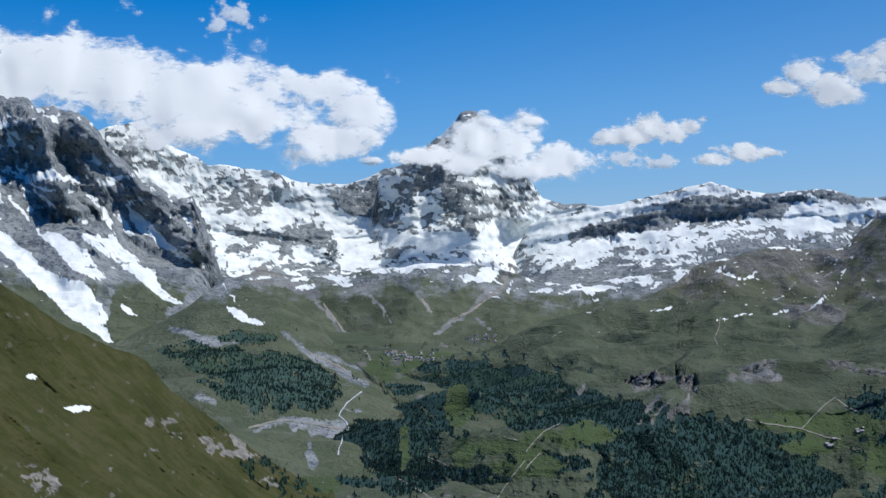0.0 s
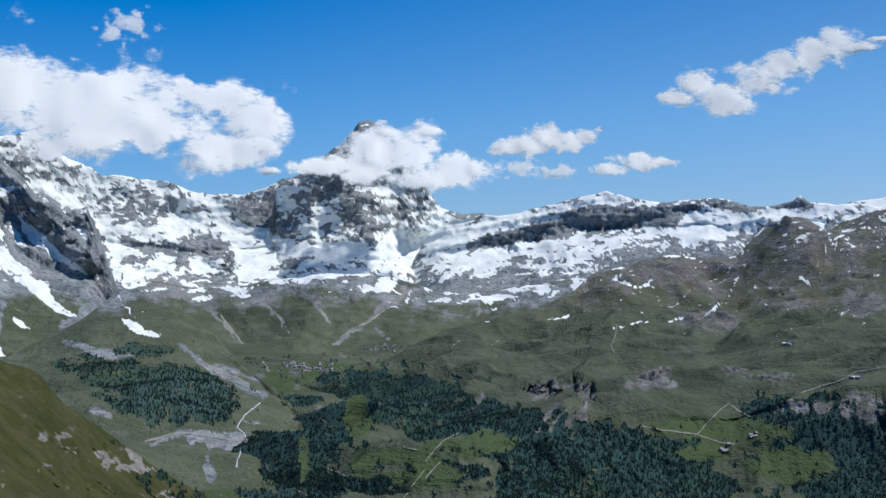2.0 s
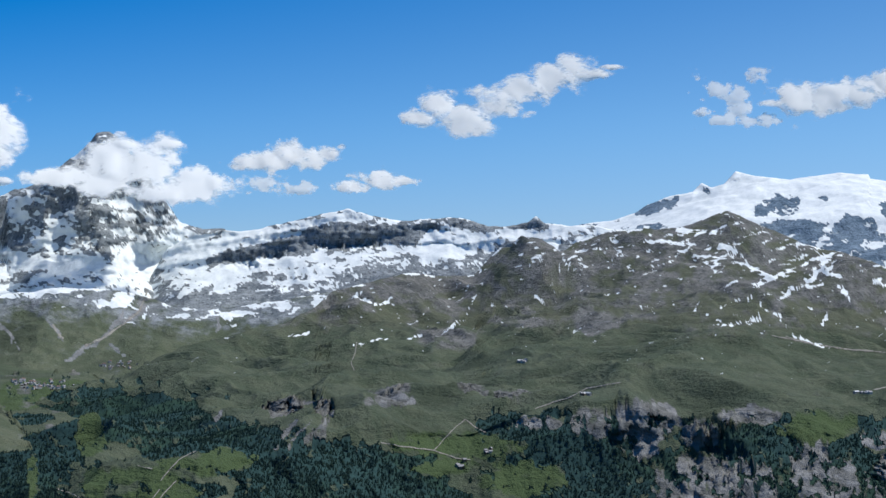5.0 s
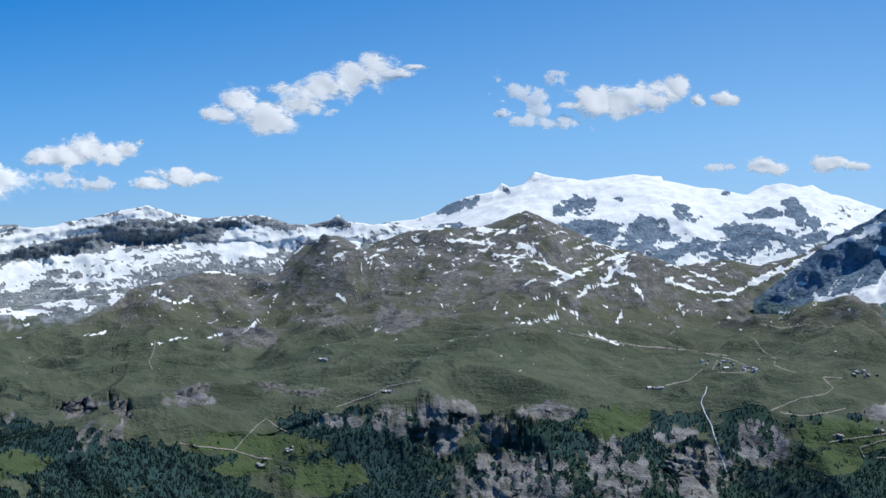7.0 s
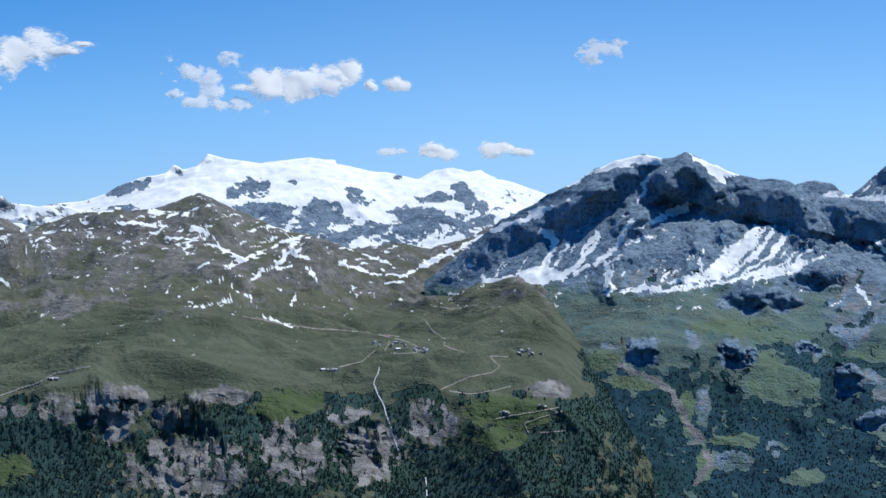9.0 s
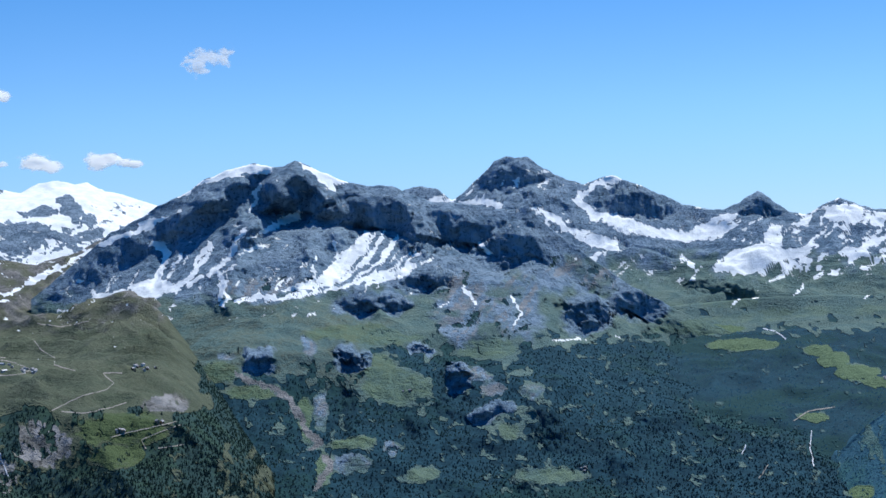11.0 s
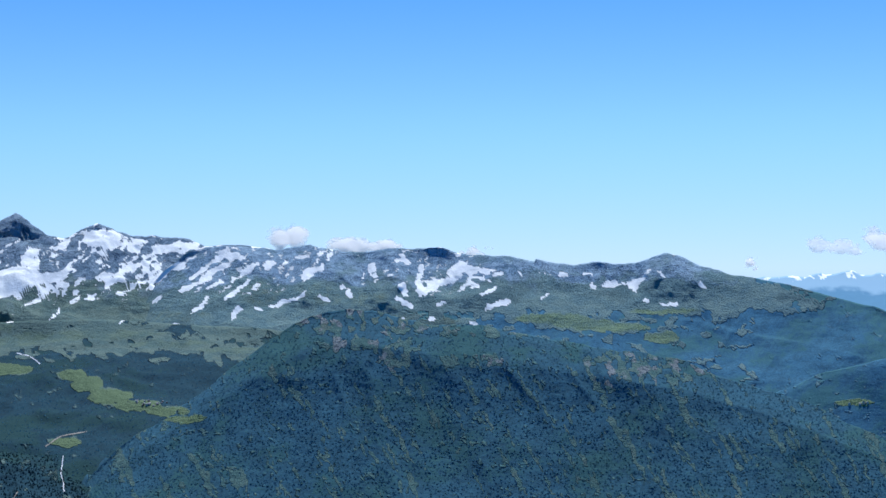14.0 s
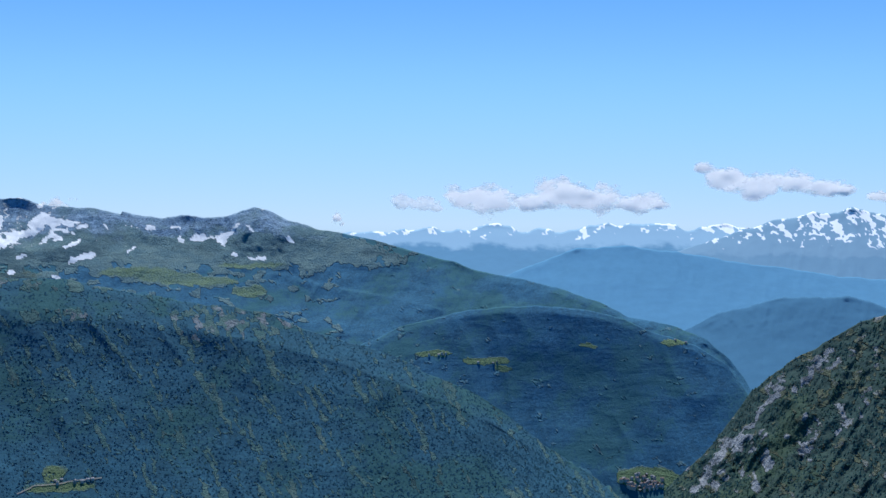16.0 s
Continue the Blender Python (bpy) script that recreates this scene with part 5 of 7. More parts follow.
# --- the dark pyramid and its flanks, forested below
def paint_dark(a, e, p, level, b):
    u = rank(a, e, 2.6, 3.2, 85, -0.5)
    streak = rank(a, e, 6.5, 1.1, 84, -0.8)
    v = rank(a, e, 2.0, 3.0, 86)
    c = 0.12 * smooth(-2.4, -1.2, e) * smooth(50, 44, a) * smooth(0.2, -0.8, e) + 0.025 * smooth(-1, 0, e)
    fan = blobs(a, e, [(38.97, -0.30, 2.41, 0.70), (37.66, -0.74, 1.10, 0.31), (40.27, -0.74, 0.66, 0.55), (45.62, -0.28, 1.97, 0.79), (46.88, 0.36, 1.32, 0.79), (44.35, -0.72, 1.97, 0.31), (42.22, -1.27, 1.97, 0.15), (40.49, 0.57, 0.53, 0.35)])
    c = put(c, fan, 0.22, 0.35, 0.6)
    u = u + (0.85 * streak + 0.15 * u - u) * smooth(0.25, 0.45, fan)
    c = put(c, areas(a, e, [(39.94, 3.30, 40.70, 3.73, 41.56, 4.09, 42.21, 3.87, 43.11, 4.08, 42.64, 3.56, 41.56, 3.57, 40.70, 3.34), (43.56, 4.08, 44.14, 3.85, 45.20, 3.42, 45.87, 3.15, 45.03, 3.12, 45.09, 2.77, 44.31, 3.38), (42.21, 1.40, 43.07, 1.83, 43.67, 2.09, 43.50, 1.61, 42.43, 1.33, 41.14, 0.84), (46.04, 1.22, 46.36, 1.18, 45.83, 0.15, 44.78, -0.72, 43.29, -1.05, 42.86, -0.94, 44.14, -0.50, 45.41, 0.36), (37.22, -0.53, 38.09, -0.31, 38.97, -0.52, 39.19, -0.85, 38.10, -1.01, 37.00, -0.97), (37.44, 1.77, 38.09, 1.93, 38.74, 2.06, 38.09, 1.55, 37.55, 1.55)]), 0.97)
    c = put(c, strokes(a, e, [(37.98, 1.05, 38.64, 0.57, 0.129), (38.64, 0.57, 38.20, -0.42, 0.129), (38.20, -0.42, 37.44, -0.86, 0.129), (40.27, 0.96, 39.73, 0.13, 0.150), (39.73, 0.13, 38.97, -0.74, 0.150), (41.52, 1.44, 40.92, 0.35, 0.107), (40.92, 0.35, 40.05, -0.30, 0.107), (40.60, -0.08, 40.49, -1.17, 0.129), (39.07, 0.57, 38.64, -0.31, 0.086), (35.69, -0.97, 36.78, -0.75, 0.107), (36.78, -0.75, 37.66, -0.92, 0.107), (42.21, 3.39, 41.78, 2.09, 0.065)]), 0.93)
    c = put(c, strokes(a, e, [(46.92, 1.13, 46.15, 0.15, 0.097), (46.15, 0.15, 45.20, -0.67, 0.097), (47.55, 1.05, 46.51, -0.07, 0.086), (46.51, -0.07, 45.62, -0.71, 0.086), (48.17, 0.58, 47.09, -0.28, 0.075), (47.09, -0.28, 46.05, -0.71, 0.075), (48.64, 0.15, 47.51, -0.49, 0.075), (47.51, -0.49, 46.26, -0.86, 0.075), (46.57, 1.18, 45.83, 0.15, 0.086), (45.83, 0.15, 44.99, -0.61, 0.086), (42.65, -1.27, 45.41, -0.87, 0.107), (45.41, -0.87, 47.92, -0.21, 0.107), (44.99, 1.22, 45.20, 0.15, 0.065)]), 0.93)
    c = put(c, strokes(a, e, [(41.14, -1.21, 42.65, -1.12, 0.107), (34.59, 0.78, 36.34, 1.11, 0.086), (36.34, 1.11, 38.09, 1.66, 0.086), (38.96, 2.75, 40.05, 3.41, 0.065), (41.35, 0.57, 42.21, 0.79, 0.086), (36.12, 1.22, 34.59, 0.56, 0.065), (40.27, -0.52, 40.92, -1.17, 0.065), (44.35, 0.36, 43.93, -0.72, 0.065), (49.97, -0.90, 50.38, -1.85, 0.054)]), 0.93)
    c = put(c, strokes(a, e, [(49.93, -1.03, 50.31, -1.89, 0.043), (51.84, -1.37, 52.09, -2.12, 0.054), (52.09, -2.12, 51.88, -2.60, 0.054), (50.57, 0.69, 50.99, 0.26, 0.086), (53.33, -3.22, 54.62, -3.19, 0.043), (48.99, -1.77, 49.34, -1.56, 0.043), (55.71, -3.14, 55.92, -3.21, 0.043)]), 0.93)
    rk = 0.06 + 0.94 * smooth(-2.2, -0.6, e - 0.4 * smooth(52, 48, a)) - 0.6 * smooth(46, 36, a) * smooth(-1.2, -2.4, e)
    scree = blobs(a, e, [(49.81, -1.72, 1.21, 1.43), (52.19, -1.74, 0.88, 1.43), (42.17, -0.86, 2.19, 0.55), (55.19, -0.80, 0.88, 0.66), (54.02, -0.38, 1.10, 0.55), (49.69, -1.96, 1.10, 1.32), (44.26, -5.67, 0.26, 0.70), (45.34, -7.71, 0.82, 0.43), (43.79, -3.23, 0.30, 0.56), (50.34, -4.40, 0.64, 0.30), (50.88, -4.99, 0.64, 0.26), (52.37, -5.09, 0.56, 0.34), (51.54, -1.97, 0.86, 1.18), (40.76, -3.37, 0.52, 0.17), (46.87, -7.17, 0.34, 0.30)])
    rk = put(rk, scree, 0.6, 0.3, 0.7)
    apron_ = areas(a, e, [(36.13, -0.93, 38.09, 1.05, 41.78, 1.27, 45.20, 1.18, 46.25, 1.05, 48.34, 0.36, 47.92, -0.28, 45.41, -1.04, 42.22, -1.34, 38.97, -1.18), (49.36, 0.79, 50.94, 0.78, 50.95, -2.15, 49.57, -2.59, 49.36, -0.91)], 0.3)
    rk = np.maximum(rk, 0.85 * apron_)
    mead = blobs(a, e, [(47.26, -4.85, 1.43, 0.57), (39.03, -7.10, 1.32, 0.35), (40.33, -7.88, 1.32, 0.35), (52.95, -8.39, 1.43, 0.31), (51.47, -6.59, 0.39, 0.26), (45.65, -2.66, 1.97, 0.31), (43.64, -5.90, 0.31, 0.88), (44.27, -7.85, 0.31, 0.66), (53.08, -8.38, 1.45, 0.31), (51.58, -6.63, 0.39, 0.26), (60.34, -3.68, 1.64, 0.26), (47.23, -4.85, 0.92, 0.44), (64.65, -9.12, 0.44, 0.31), (58.81, -2.83, 1.97, 0.26), (45.43, -6.87, 0.88, 0.26), (47.32, -4.80, 0.99, 0.77), (46.56, -4.04, 0.64, 0.56), (51.51, -6.74, 0.43, 0.30), (53.09, -8.44, 1.18, 0.21), (50.78, -3.44, 1.29, 0.39), (48.16, -8.23, 0.77, 0.30), (47.11, -2.98, 1.50, 0.21), (40.32, -4.02, 0.86, 0.43), (41.63, -4.79, 1.07, 0.26)])
    mead = np.maximum(mead, blobs(a, e, VALE))
    low = 1.0 * smooth(48.5, 43, a)
    wd = (0.98 - 0.06 * smooth(57, 50, a) * smooth(-8.5, -6.5, e)) * smooth(-2.6, -3.9, e + low)
    wd = put(wd, blobs(a, e, [(51.37, -6.19, 1.32, 0.66)]), 0.6)
    wd = put(wd, mead, 0.04, 0.42, 0.58)
    wd = put(wd, scree, 0.12)
    gl = put(0.0 * e, strokes(a, e, [(41.03, -4.10, 43.08, -5.04, 0.11), (43.08, -5.04, 43.62, -6.32, 0.15), (43.62, -6.32, 44.15, -6.73, 0.20), (44.15, -6.73, 43.72, -7.06, 0.13), (44.26, -7.37, 44.62, -7.57, 0.15), (44.62, -7.57, 43.94, -8.65, 0.15)]), 1.0)
    wood = share((wd - 0.05 * smooth(-3.4, -4.4, e)) * (1 - gl), rank(a, e, 2.6, 3.6, 88))
    return (share(c, u), np.maximum(np.clip(rk + 0.5 * (v - 0.5), 0, 1), 0.75 * gl), wood, np.maximum(0.6 * smooth(0.35, 0.65, scree) * smooth(0.75, 0.35, streak), np.maximum(0.3 * smooth(0.22, 0.1, v), np.maximum(0.95 * gl, 0.25 * apron_)))), (0.55 * smooth(0.4, 0.6, mead) + 0.2 * low * smooth(-1.4, -2.6, e), 0.1 + 0.4 * smooth(52, 45, a) * smooth(-5.6, -4.6, e) * smooth(-0.8, -1.6, e))


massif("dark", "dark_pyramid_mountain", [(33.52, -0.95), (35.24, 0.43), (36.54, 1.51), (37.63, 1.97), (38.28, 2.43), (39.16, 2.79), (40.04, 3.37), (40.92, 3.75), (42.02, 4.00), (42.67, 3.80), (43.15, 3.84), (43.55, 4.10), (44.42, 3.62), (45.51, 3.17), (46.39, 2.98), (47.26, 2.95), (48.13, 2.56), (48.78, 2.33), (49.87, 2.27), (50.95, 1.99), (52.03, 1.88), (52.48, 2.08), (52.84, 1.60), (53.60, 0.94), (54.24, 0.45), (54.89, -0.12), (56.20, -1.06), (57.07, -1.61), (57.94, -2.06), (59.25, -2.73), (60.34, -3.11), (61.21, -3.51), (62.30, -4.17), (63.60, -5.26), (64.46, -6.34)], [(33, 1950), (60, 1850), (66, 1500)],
       [(33, -11), (68, -11)], [(33, 1150), (68, 1160)], HAZED_SCHIST, paint_dark, "dark rock peak with snow fans, scree and forested lower flanks",
       profile=((0, 0), (0.12, 0.06), (0.2, 0.16), (0.42, 0.46), (0.5, 0.63), (1, 1)), relief=20, grain=90, gully=0.3, lean=0.3, ribs=1.3, jag=0.04, seed=87, knoll=12, shake=0.2, wall=0.75,
       spurs=[(43.50, 4.14, 42.96, 2.74, 0.86, 30), (42.96, 2.74, 41.57, 1.23, 0.86, 30), (41.57, 1.23, 40.71, -0.95, 0.86, 30), (43.50, 4.14, 44.56, 2.52, 0.75, 25), (44.56, 2.52, 45.09, 1.22, 0.75, 25), (41.67, 4.05, 40.27, 2.53, 0.75, 22), (40.27, 2.53, 38.96, 1.66, 0.75, 22), (44.14, 1.87, 43.93, 0.36, 0.75, 22), (43.93, 0.36, 43.50, -0.51, 0.75, 22), (42.43, 3.39, 41.78, 1.88, 0.47, -16), (47.51, 2.71, 48.34, 0.79, 0.97, 28), (48.34, 0.79, 49.16, -0.27, 0.97, 28), (46.04, 1.43, 44.78, -0.72, 0.86, -19), (38.53, 0.79, 38.10, -0.74, 0.64, -14), (53.54, -3.68, 53.10, -6.25, 0.86, 14), (53.10, -6.25, 52.03, -8.38, 0.86, 14), (55.21, -3.67, 55.40, -6.20, 1.07, -14), (57.48, -3.64, 57.05, -6.17, 0.97, 12), (57.05, -6.17, 56.22, -8.27, 0.97, 12), (46.01, -3.93, 45.56, -6.32, 0.77, 12), (49.06, -3.71, 48.82, -6.30, 0.86, -10), (48.19, -3.71, 48.17, -6.30, 0.77, 10)],
       cliffs=[(43.50, 2.74, 2.41, 1.21), (46.04, 1.86, 2.41, 0.83), (48.95, 1.21, 1.32, 1.10), (46.36, -1.66, 1.75, 0.60, 0.86), (48.34, -0.91, 1.21, 0.57, 0.86), (54.63, -2.26, 1.18, 0.97, 0.84), (56.58, -1.84, 1.50, 0.86, 0.84), (58.33, -1.52, 1.07, 0.69, 0.84), (51.64, 0.30, 1.75, 0.99), (49.93, 0.96, 1.32, 0.88), (45.47, -3.71, 0.77, 0.73, 0.8), (48.19, -3.37, 0.56, 0.30, 0.8), (49.59, -4.57, 0.69, 0.77, 0.8), (50.87, -5.96, 0.95, 0.47, 0.8), (41.97, -3.71, 0.86, 0.64, 0.6)])


# --- the green shelf with cliffs and forest below
def paint_shelf(a, e, p, level, b):
    u = 0.5 * rank(a, e, 3.6, 14.0, 89, 1.0) + 0.5 * rank(a, e, 3.0, 9.0, 189, 0.5)
    v = rank(a, e, 1.8, 3.6, 90)
    w = rank(a, e, 3.4, 3.4, 92)
    c = 0.035 * smooth(-4.8, -3.8, e) + 0.04 * smooth(-3.6, -2.6, e) + 0.06 * smooth(-2.6, -1.2, e) + 0.12 * smooth(-0.3, 0.7, e)
    c = put(c, blobs(a, e, [(26.95, 0.62, 2.41, 0.65), (28.47, 1.07, 1.97, 0.48), (23.74, 1.39, 1.54, 0.35), (31.30, 0.1, 1.54, 0.39), (35.47, 0.67, 1.10, 0.35), (21.22, 1.48, 1.32, 0.22), (9.04, -0.63, 3.29, 0.31), (13.27, 0.29, 2.19, 0.31)]), 0.27, 0.2, 0.7)
    c = put(c, strokes(a, e, [(29.34, 1.03, 27.60, 0.37, 0.065), (27.60, 0.37, 25.88, -0.44, 0.065), (27.38, 1.19, 29.34, 0.94, 0.065), (30.21, -0.15, 31.52, -0.67, 0.065), (31.52, -0.67, 32.88, -0.76, 0.065), (32.40, -0.91, 33.71, -0.21, 0.065), (33.71, -0.21, 35.25, 0.56, 0.065), (35.25, 0.56, 36.78, 1.18, 0.065), (31.08, 0.12, 32.40, -0.36, 0.049), (33.28, -0.32, 34.59, 0.34, 0.049), (24.39, -1.97, 25.93, -1.72, 0.049)]), 0.74)
    c = put(c, strokes(a, e, [(27.18, -2.29, 28.48, -2.68, 0.041), (26.74, -0.98, 27.39, -0.55, 0.049), (27.39, -0.55, 28.58, -0.28, 0.049), (28.91, -0.41, 29.39, -0.98, 0.065), (24.70, -0.55, 25.28, -0.20, 0.049), (25.02, -1.03, 25.88, -0.85, 0.049), (34.59, -0.93, 34.86, -1.45, 0.065), (28.04, 0.22, 29.12, -0.11, 0.065), (26.52, -0.00, 25.88, -0.33, 0.049), (28.37, -1.85, 28.69, -1.31, 0.065)]), 0.74)
    c = put(c, strokes(a, e, [(23.53, 0.74, 24.81, 0.64, 0.049), (21.63, 1.27, 23.74, 1.18, 0.065), (22.68, 1.81, 24.38, 1.61, 0.080), (24.59, 1.18, 25.45, 0.75, 0.065), (23.95, 0.53, 24.38, 0.21, 0.049), (28.47, 0.55, 27.82, -0.33, 0.080), (29.99, 0.66, 31.08, 0.77, 0.049), (31.52, 0.44, 32.18, 0.60, 0.049), (32.84, -0.98, 31.96, -1.09, 0.049), (26.31, -1.31, 26.96, -1.53, 0.049), (25.02, 0.53, 26.31, 0.10, 0.049)]), 0.74)
    c = put(c, strokes(a, e, [(23.54, -1.41, 23.75, -0.98, 0.041), (28.04, -2.72, 28.48, -2.51, 0.032), (29.56, -1.96, 29.89, -1.85, 0.049), (19.77, 0.94, 21.01, 1.05, 0.049), (18.75, 1.25, 19.97, 1.57, 0.065), (25.67, -1.96, 26.10, -1.63, 0.041), (30.64, 1.21, 32.40, 1.10, 0.049), (20.59, 1.90, 21.63, 1.70, 0.065), (23.11, 1.17, 23.95, 1.72, 0.065), (25.99, -1.52, 26.20, -0.98, 0.032), (26.85, -2.07, 27.39, -1.74, 0.041)]), 0.74)
    c = put(c, strokes(a, e, [(10.51, -0.78, 11.39, -1.20, 0.049), (12.25, 0.12, 13.78, -0.09, 0.049), (11.61, -1.20, 11.93, -0.98, 0.049), (14.02, -2.27, 14.46, -1.83, 0.032), (14.89, -1.61, 15.32, -0.73, 0.041), (17.51, -0.81, 17.85, -1.03, 0.049), (7.94, -2.43, 8.80, -2.27, 0.041), (10.32, -2.74, 11.84, -2.51, 0.032), (15.31, 0.37, 16.18, 1.04, 0.065), (12.71, -2.50, 13.15, -2.28, 0.032)]), 0.74)
    rk = 0.02 + 0.66 * smooth(-2.9, -0.6, e)
    rk = put(rk, blobs(a, e, [(17.50, 0.61, 1.32, 0.57), (12.69, -0.54, 1.10, 0.66), (14.02, -2.50, 1.32, 0.53), (19.71, -1.88, 0.66, 0.48), (21.42, 1.08, 1.97, 0.53), (10.08, -1.00, 0.66, 0.39), (16.86, -1.81, 1.32, 0.26), (19.03, 0.18, 0.66, 0.55), (19.98, -1.82, 0.88, 0.44), (31.52, 0.77, 1.32, 0.44), (28.47, -0.54, 1.32, 0.44)]), 0.85)
    cliff = blobs(a, e, [(21.38, -5.98, 0.92, 1.14), (24.52, -7.71, 1.75, 0.88), (28.11, -7.38, 0.99, 1.10), (25.78, -5.29, 0.99, 0.31), (19.74, -5.69, 0.88, 0.48), (31.61, -7.44, 1.10, 0.88), (22.24, -5.53, 0.66, 0.61), (23.86, -6.03, 0.66, 0.61), (11.87, -4.90, 0.88, 0.22), (17.56, -5.72, 0.88, 0.22), (21.45, -5.98, 1.01, 1.10), (24.62, -8.06, 2.19, 1.10), (28.49, -7.69, 1.01, 1.10), (31.32, -7.61, 1.32, 0.99), (25.68, -5.30, 1.10, 0.22), (38.43, -5.10, 0.88, 0.31), (30.44, -6.09, 0.88, 0.31), (33.73, -6.32, 0.88, 0.88)])
    wd = 0.0 + 0.62 * smooth(-5.0, -5.7, e) * smooth(14, 18, a) + 0.12 * smooth(-3.6, -4.6, e) * smooth(8, 3, a)
    wd = put(wd, blobs(a, e, [(-0.55, -6.20, 1.32, 0.88), (-2.09, -7.17, 1.75, 1.32), (2.08, -5.45, 2.41, 0.79), (4.70, -6.42, 2.41, 0.88), (-1.87, -8.57, 1.75, 0.77), (1.41, -8.73, 1.10, 0.35), (10.09, -7.74, 3.73, 1.14), (7.52, -7.14, 1.97, 1.10), (4.48, -8.25, 1.10, 0.31), (7.94, -8.84, 1.97, 0.61), (16.12, -6.02, 0.83, 0.53), (-3.18, -5.75, 0.88, 0.31), (10.08, -9.18, 3.95, 0.75), (13.65, -8.74, 1.32, 0.61), (-1.42, -5.22, 1.75, 0.26), (0.33, -4.58, 1.32, 0.26), (-2.75, -8.88, 1.10, 0.44)]), 0.95, 0.36, 0.54)
    wd = put(wd, blobs(a, e, [(17.13, -6.11, 1.75, 0.66), (19.76, -7.83, 1.32, 1.23), (26.00, -6.39, 1.54, 0.79), (23.12, -7.75, 0.66, 1.10), (29.56, -7.53, 1.10, 1.10), (29.76, -5.85, 1.32, 0.48), (19.10, -6.77, 0.88, 0.88), (40.41, -4.00, 0.75, 0.88), (41.14, -5.50, 1.10, 1.32), (39.20, -6.93, 1.10, 1.10), (38.11, -8.34, 1.97, 0.96), (18.57, -6.64, 1.97, 1.32), (26.54, -6.60, 1.23, 1.23), (33.29, -5.88, 0.88, 0.88), (33.29, -8.47, 1.97, 1.10), (19.60, -8.33, 1.97, 1.10), (35.92, -8.36, 1.54, 0.88), (29.57, -6.63, 0.44, 0.88), (27.19, -8.74, 1.32, 0.66)]), 0.95, 0.36, 0.54)
    mead = blobs(a, e, [(0.55, -6.10, 0.53, 0.84), (-2.08, -5.82, 0.88, 0.26), (3.17, -8.36, 1.32, 0.57), (-1.54, -7.60, 0.22, 0.88), (0.76, -7.83, 0.48, 0.57), (2.51, -7.61, 1.32, 0.31), (3.83, -7.18, 0.88, 0.22), (14.51, -6.62, 2.63, 0.44), (17.15, -7.88, 1.54, 0.70), (5.44, -7.13, 1.32, 0.48), (14.08, -7.48, 1.32, 0.35), (28.31, -5.69, 1.32, 0.53), (36.79, -5.98, 1.75, 0.57), (36.58, -6.95, 1.01, 0.44), (28.05, -5.86, 1.32, 0.44)])
    wd = put(wd, mead, 0.04, 0.42, 0.56)
    cm = share(0.86 * smooth(0.30, 0.62, cliff), 0.6 * rank(a, e, 4.5, 1.1, 94, 0.15) + 0.4 * rank(a, e, 5.0, 4.0, 194), 2.2)
    cm = np.maximum(cm, smooth(0.4, 0.6, strokes(a, e, [(8.81, -5.67, 7.95, -6.67, 0.107), (9.35, -5.62, 9.13, -6.44, 0.107), (8.28, -5.63, 7.48, -6.67, 0.107), (5.47, -5.18, 5.18, -5.66, 0.086), (7.31, -5.04, 9.35, -4.93, 0.086), (9.67, -5.40, 8.60, -6.49, 0.086)]) * (0.7 + 0.6 * (v - 0.3))))
    wood = share(wd * (1 - 0.8 * cm), w)
    gr = smooth(0.38, 0.62, mead + 0.3 * (v - 0.5))
    return (share(c, u), np.maximum(np.clip(0.85 * rk + 0.6 * (v - 0.5), 0, 1), cm), wood, np.maximum(0.12, 0.95 * cm * smooth(0.9, 0.3, v))), (0.75 * gr + 0.25 * smooth(-2.8, -4.5, e), 0.68 * smooth(-3.8, -1.5, e))


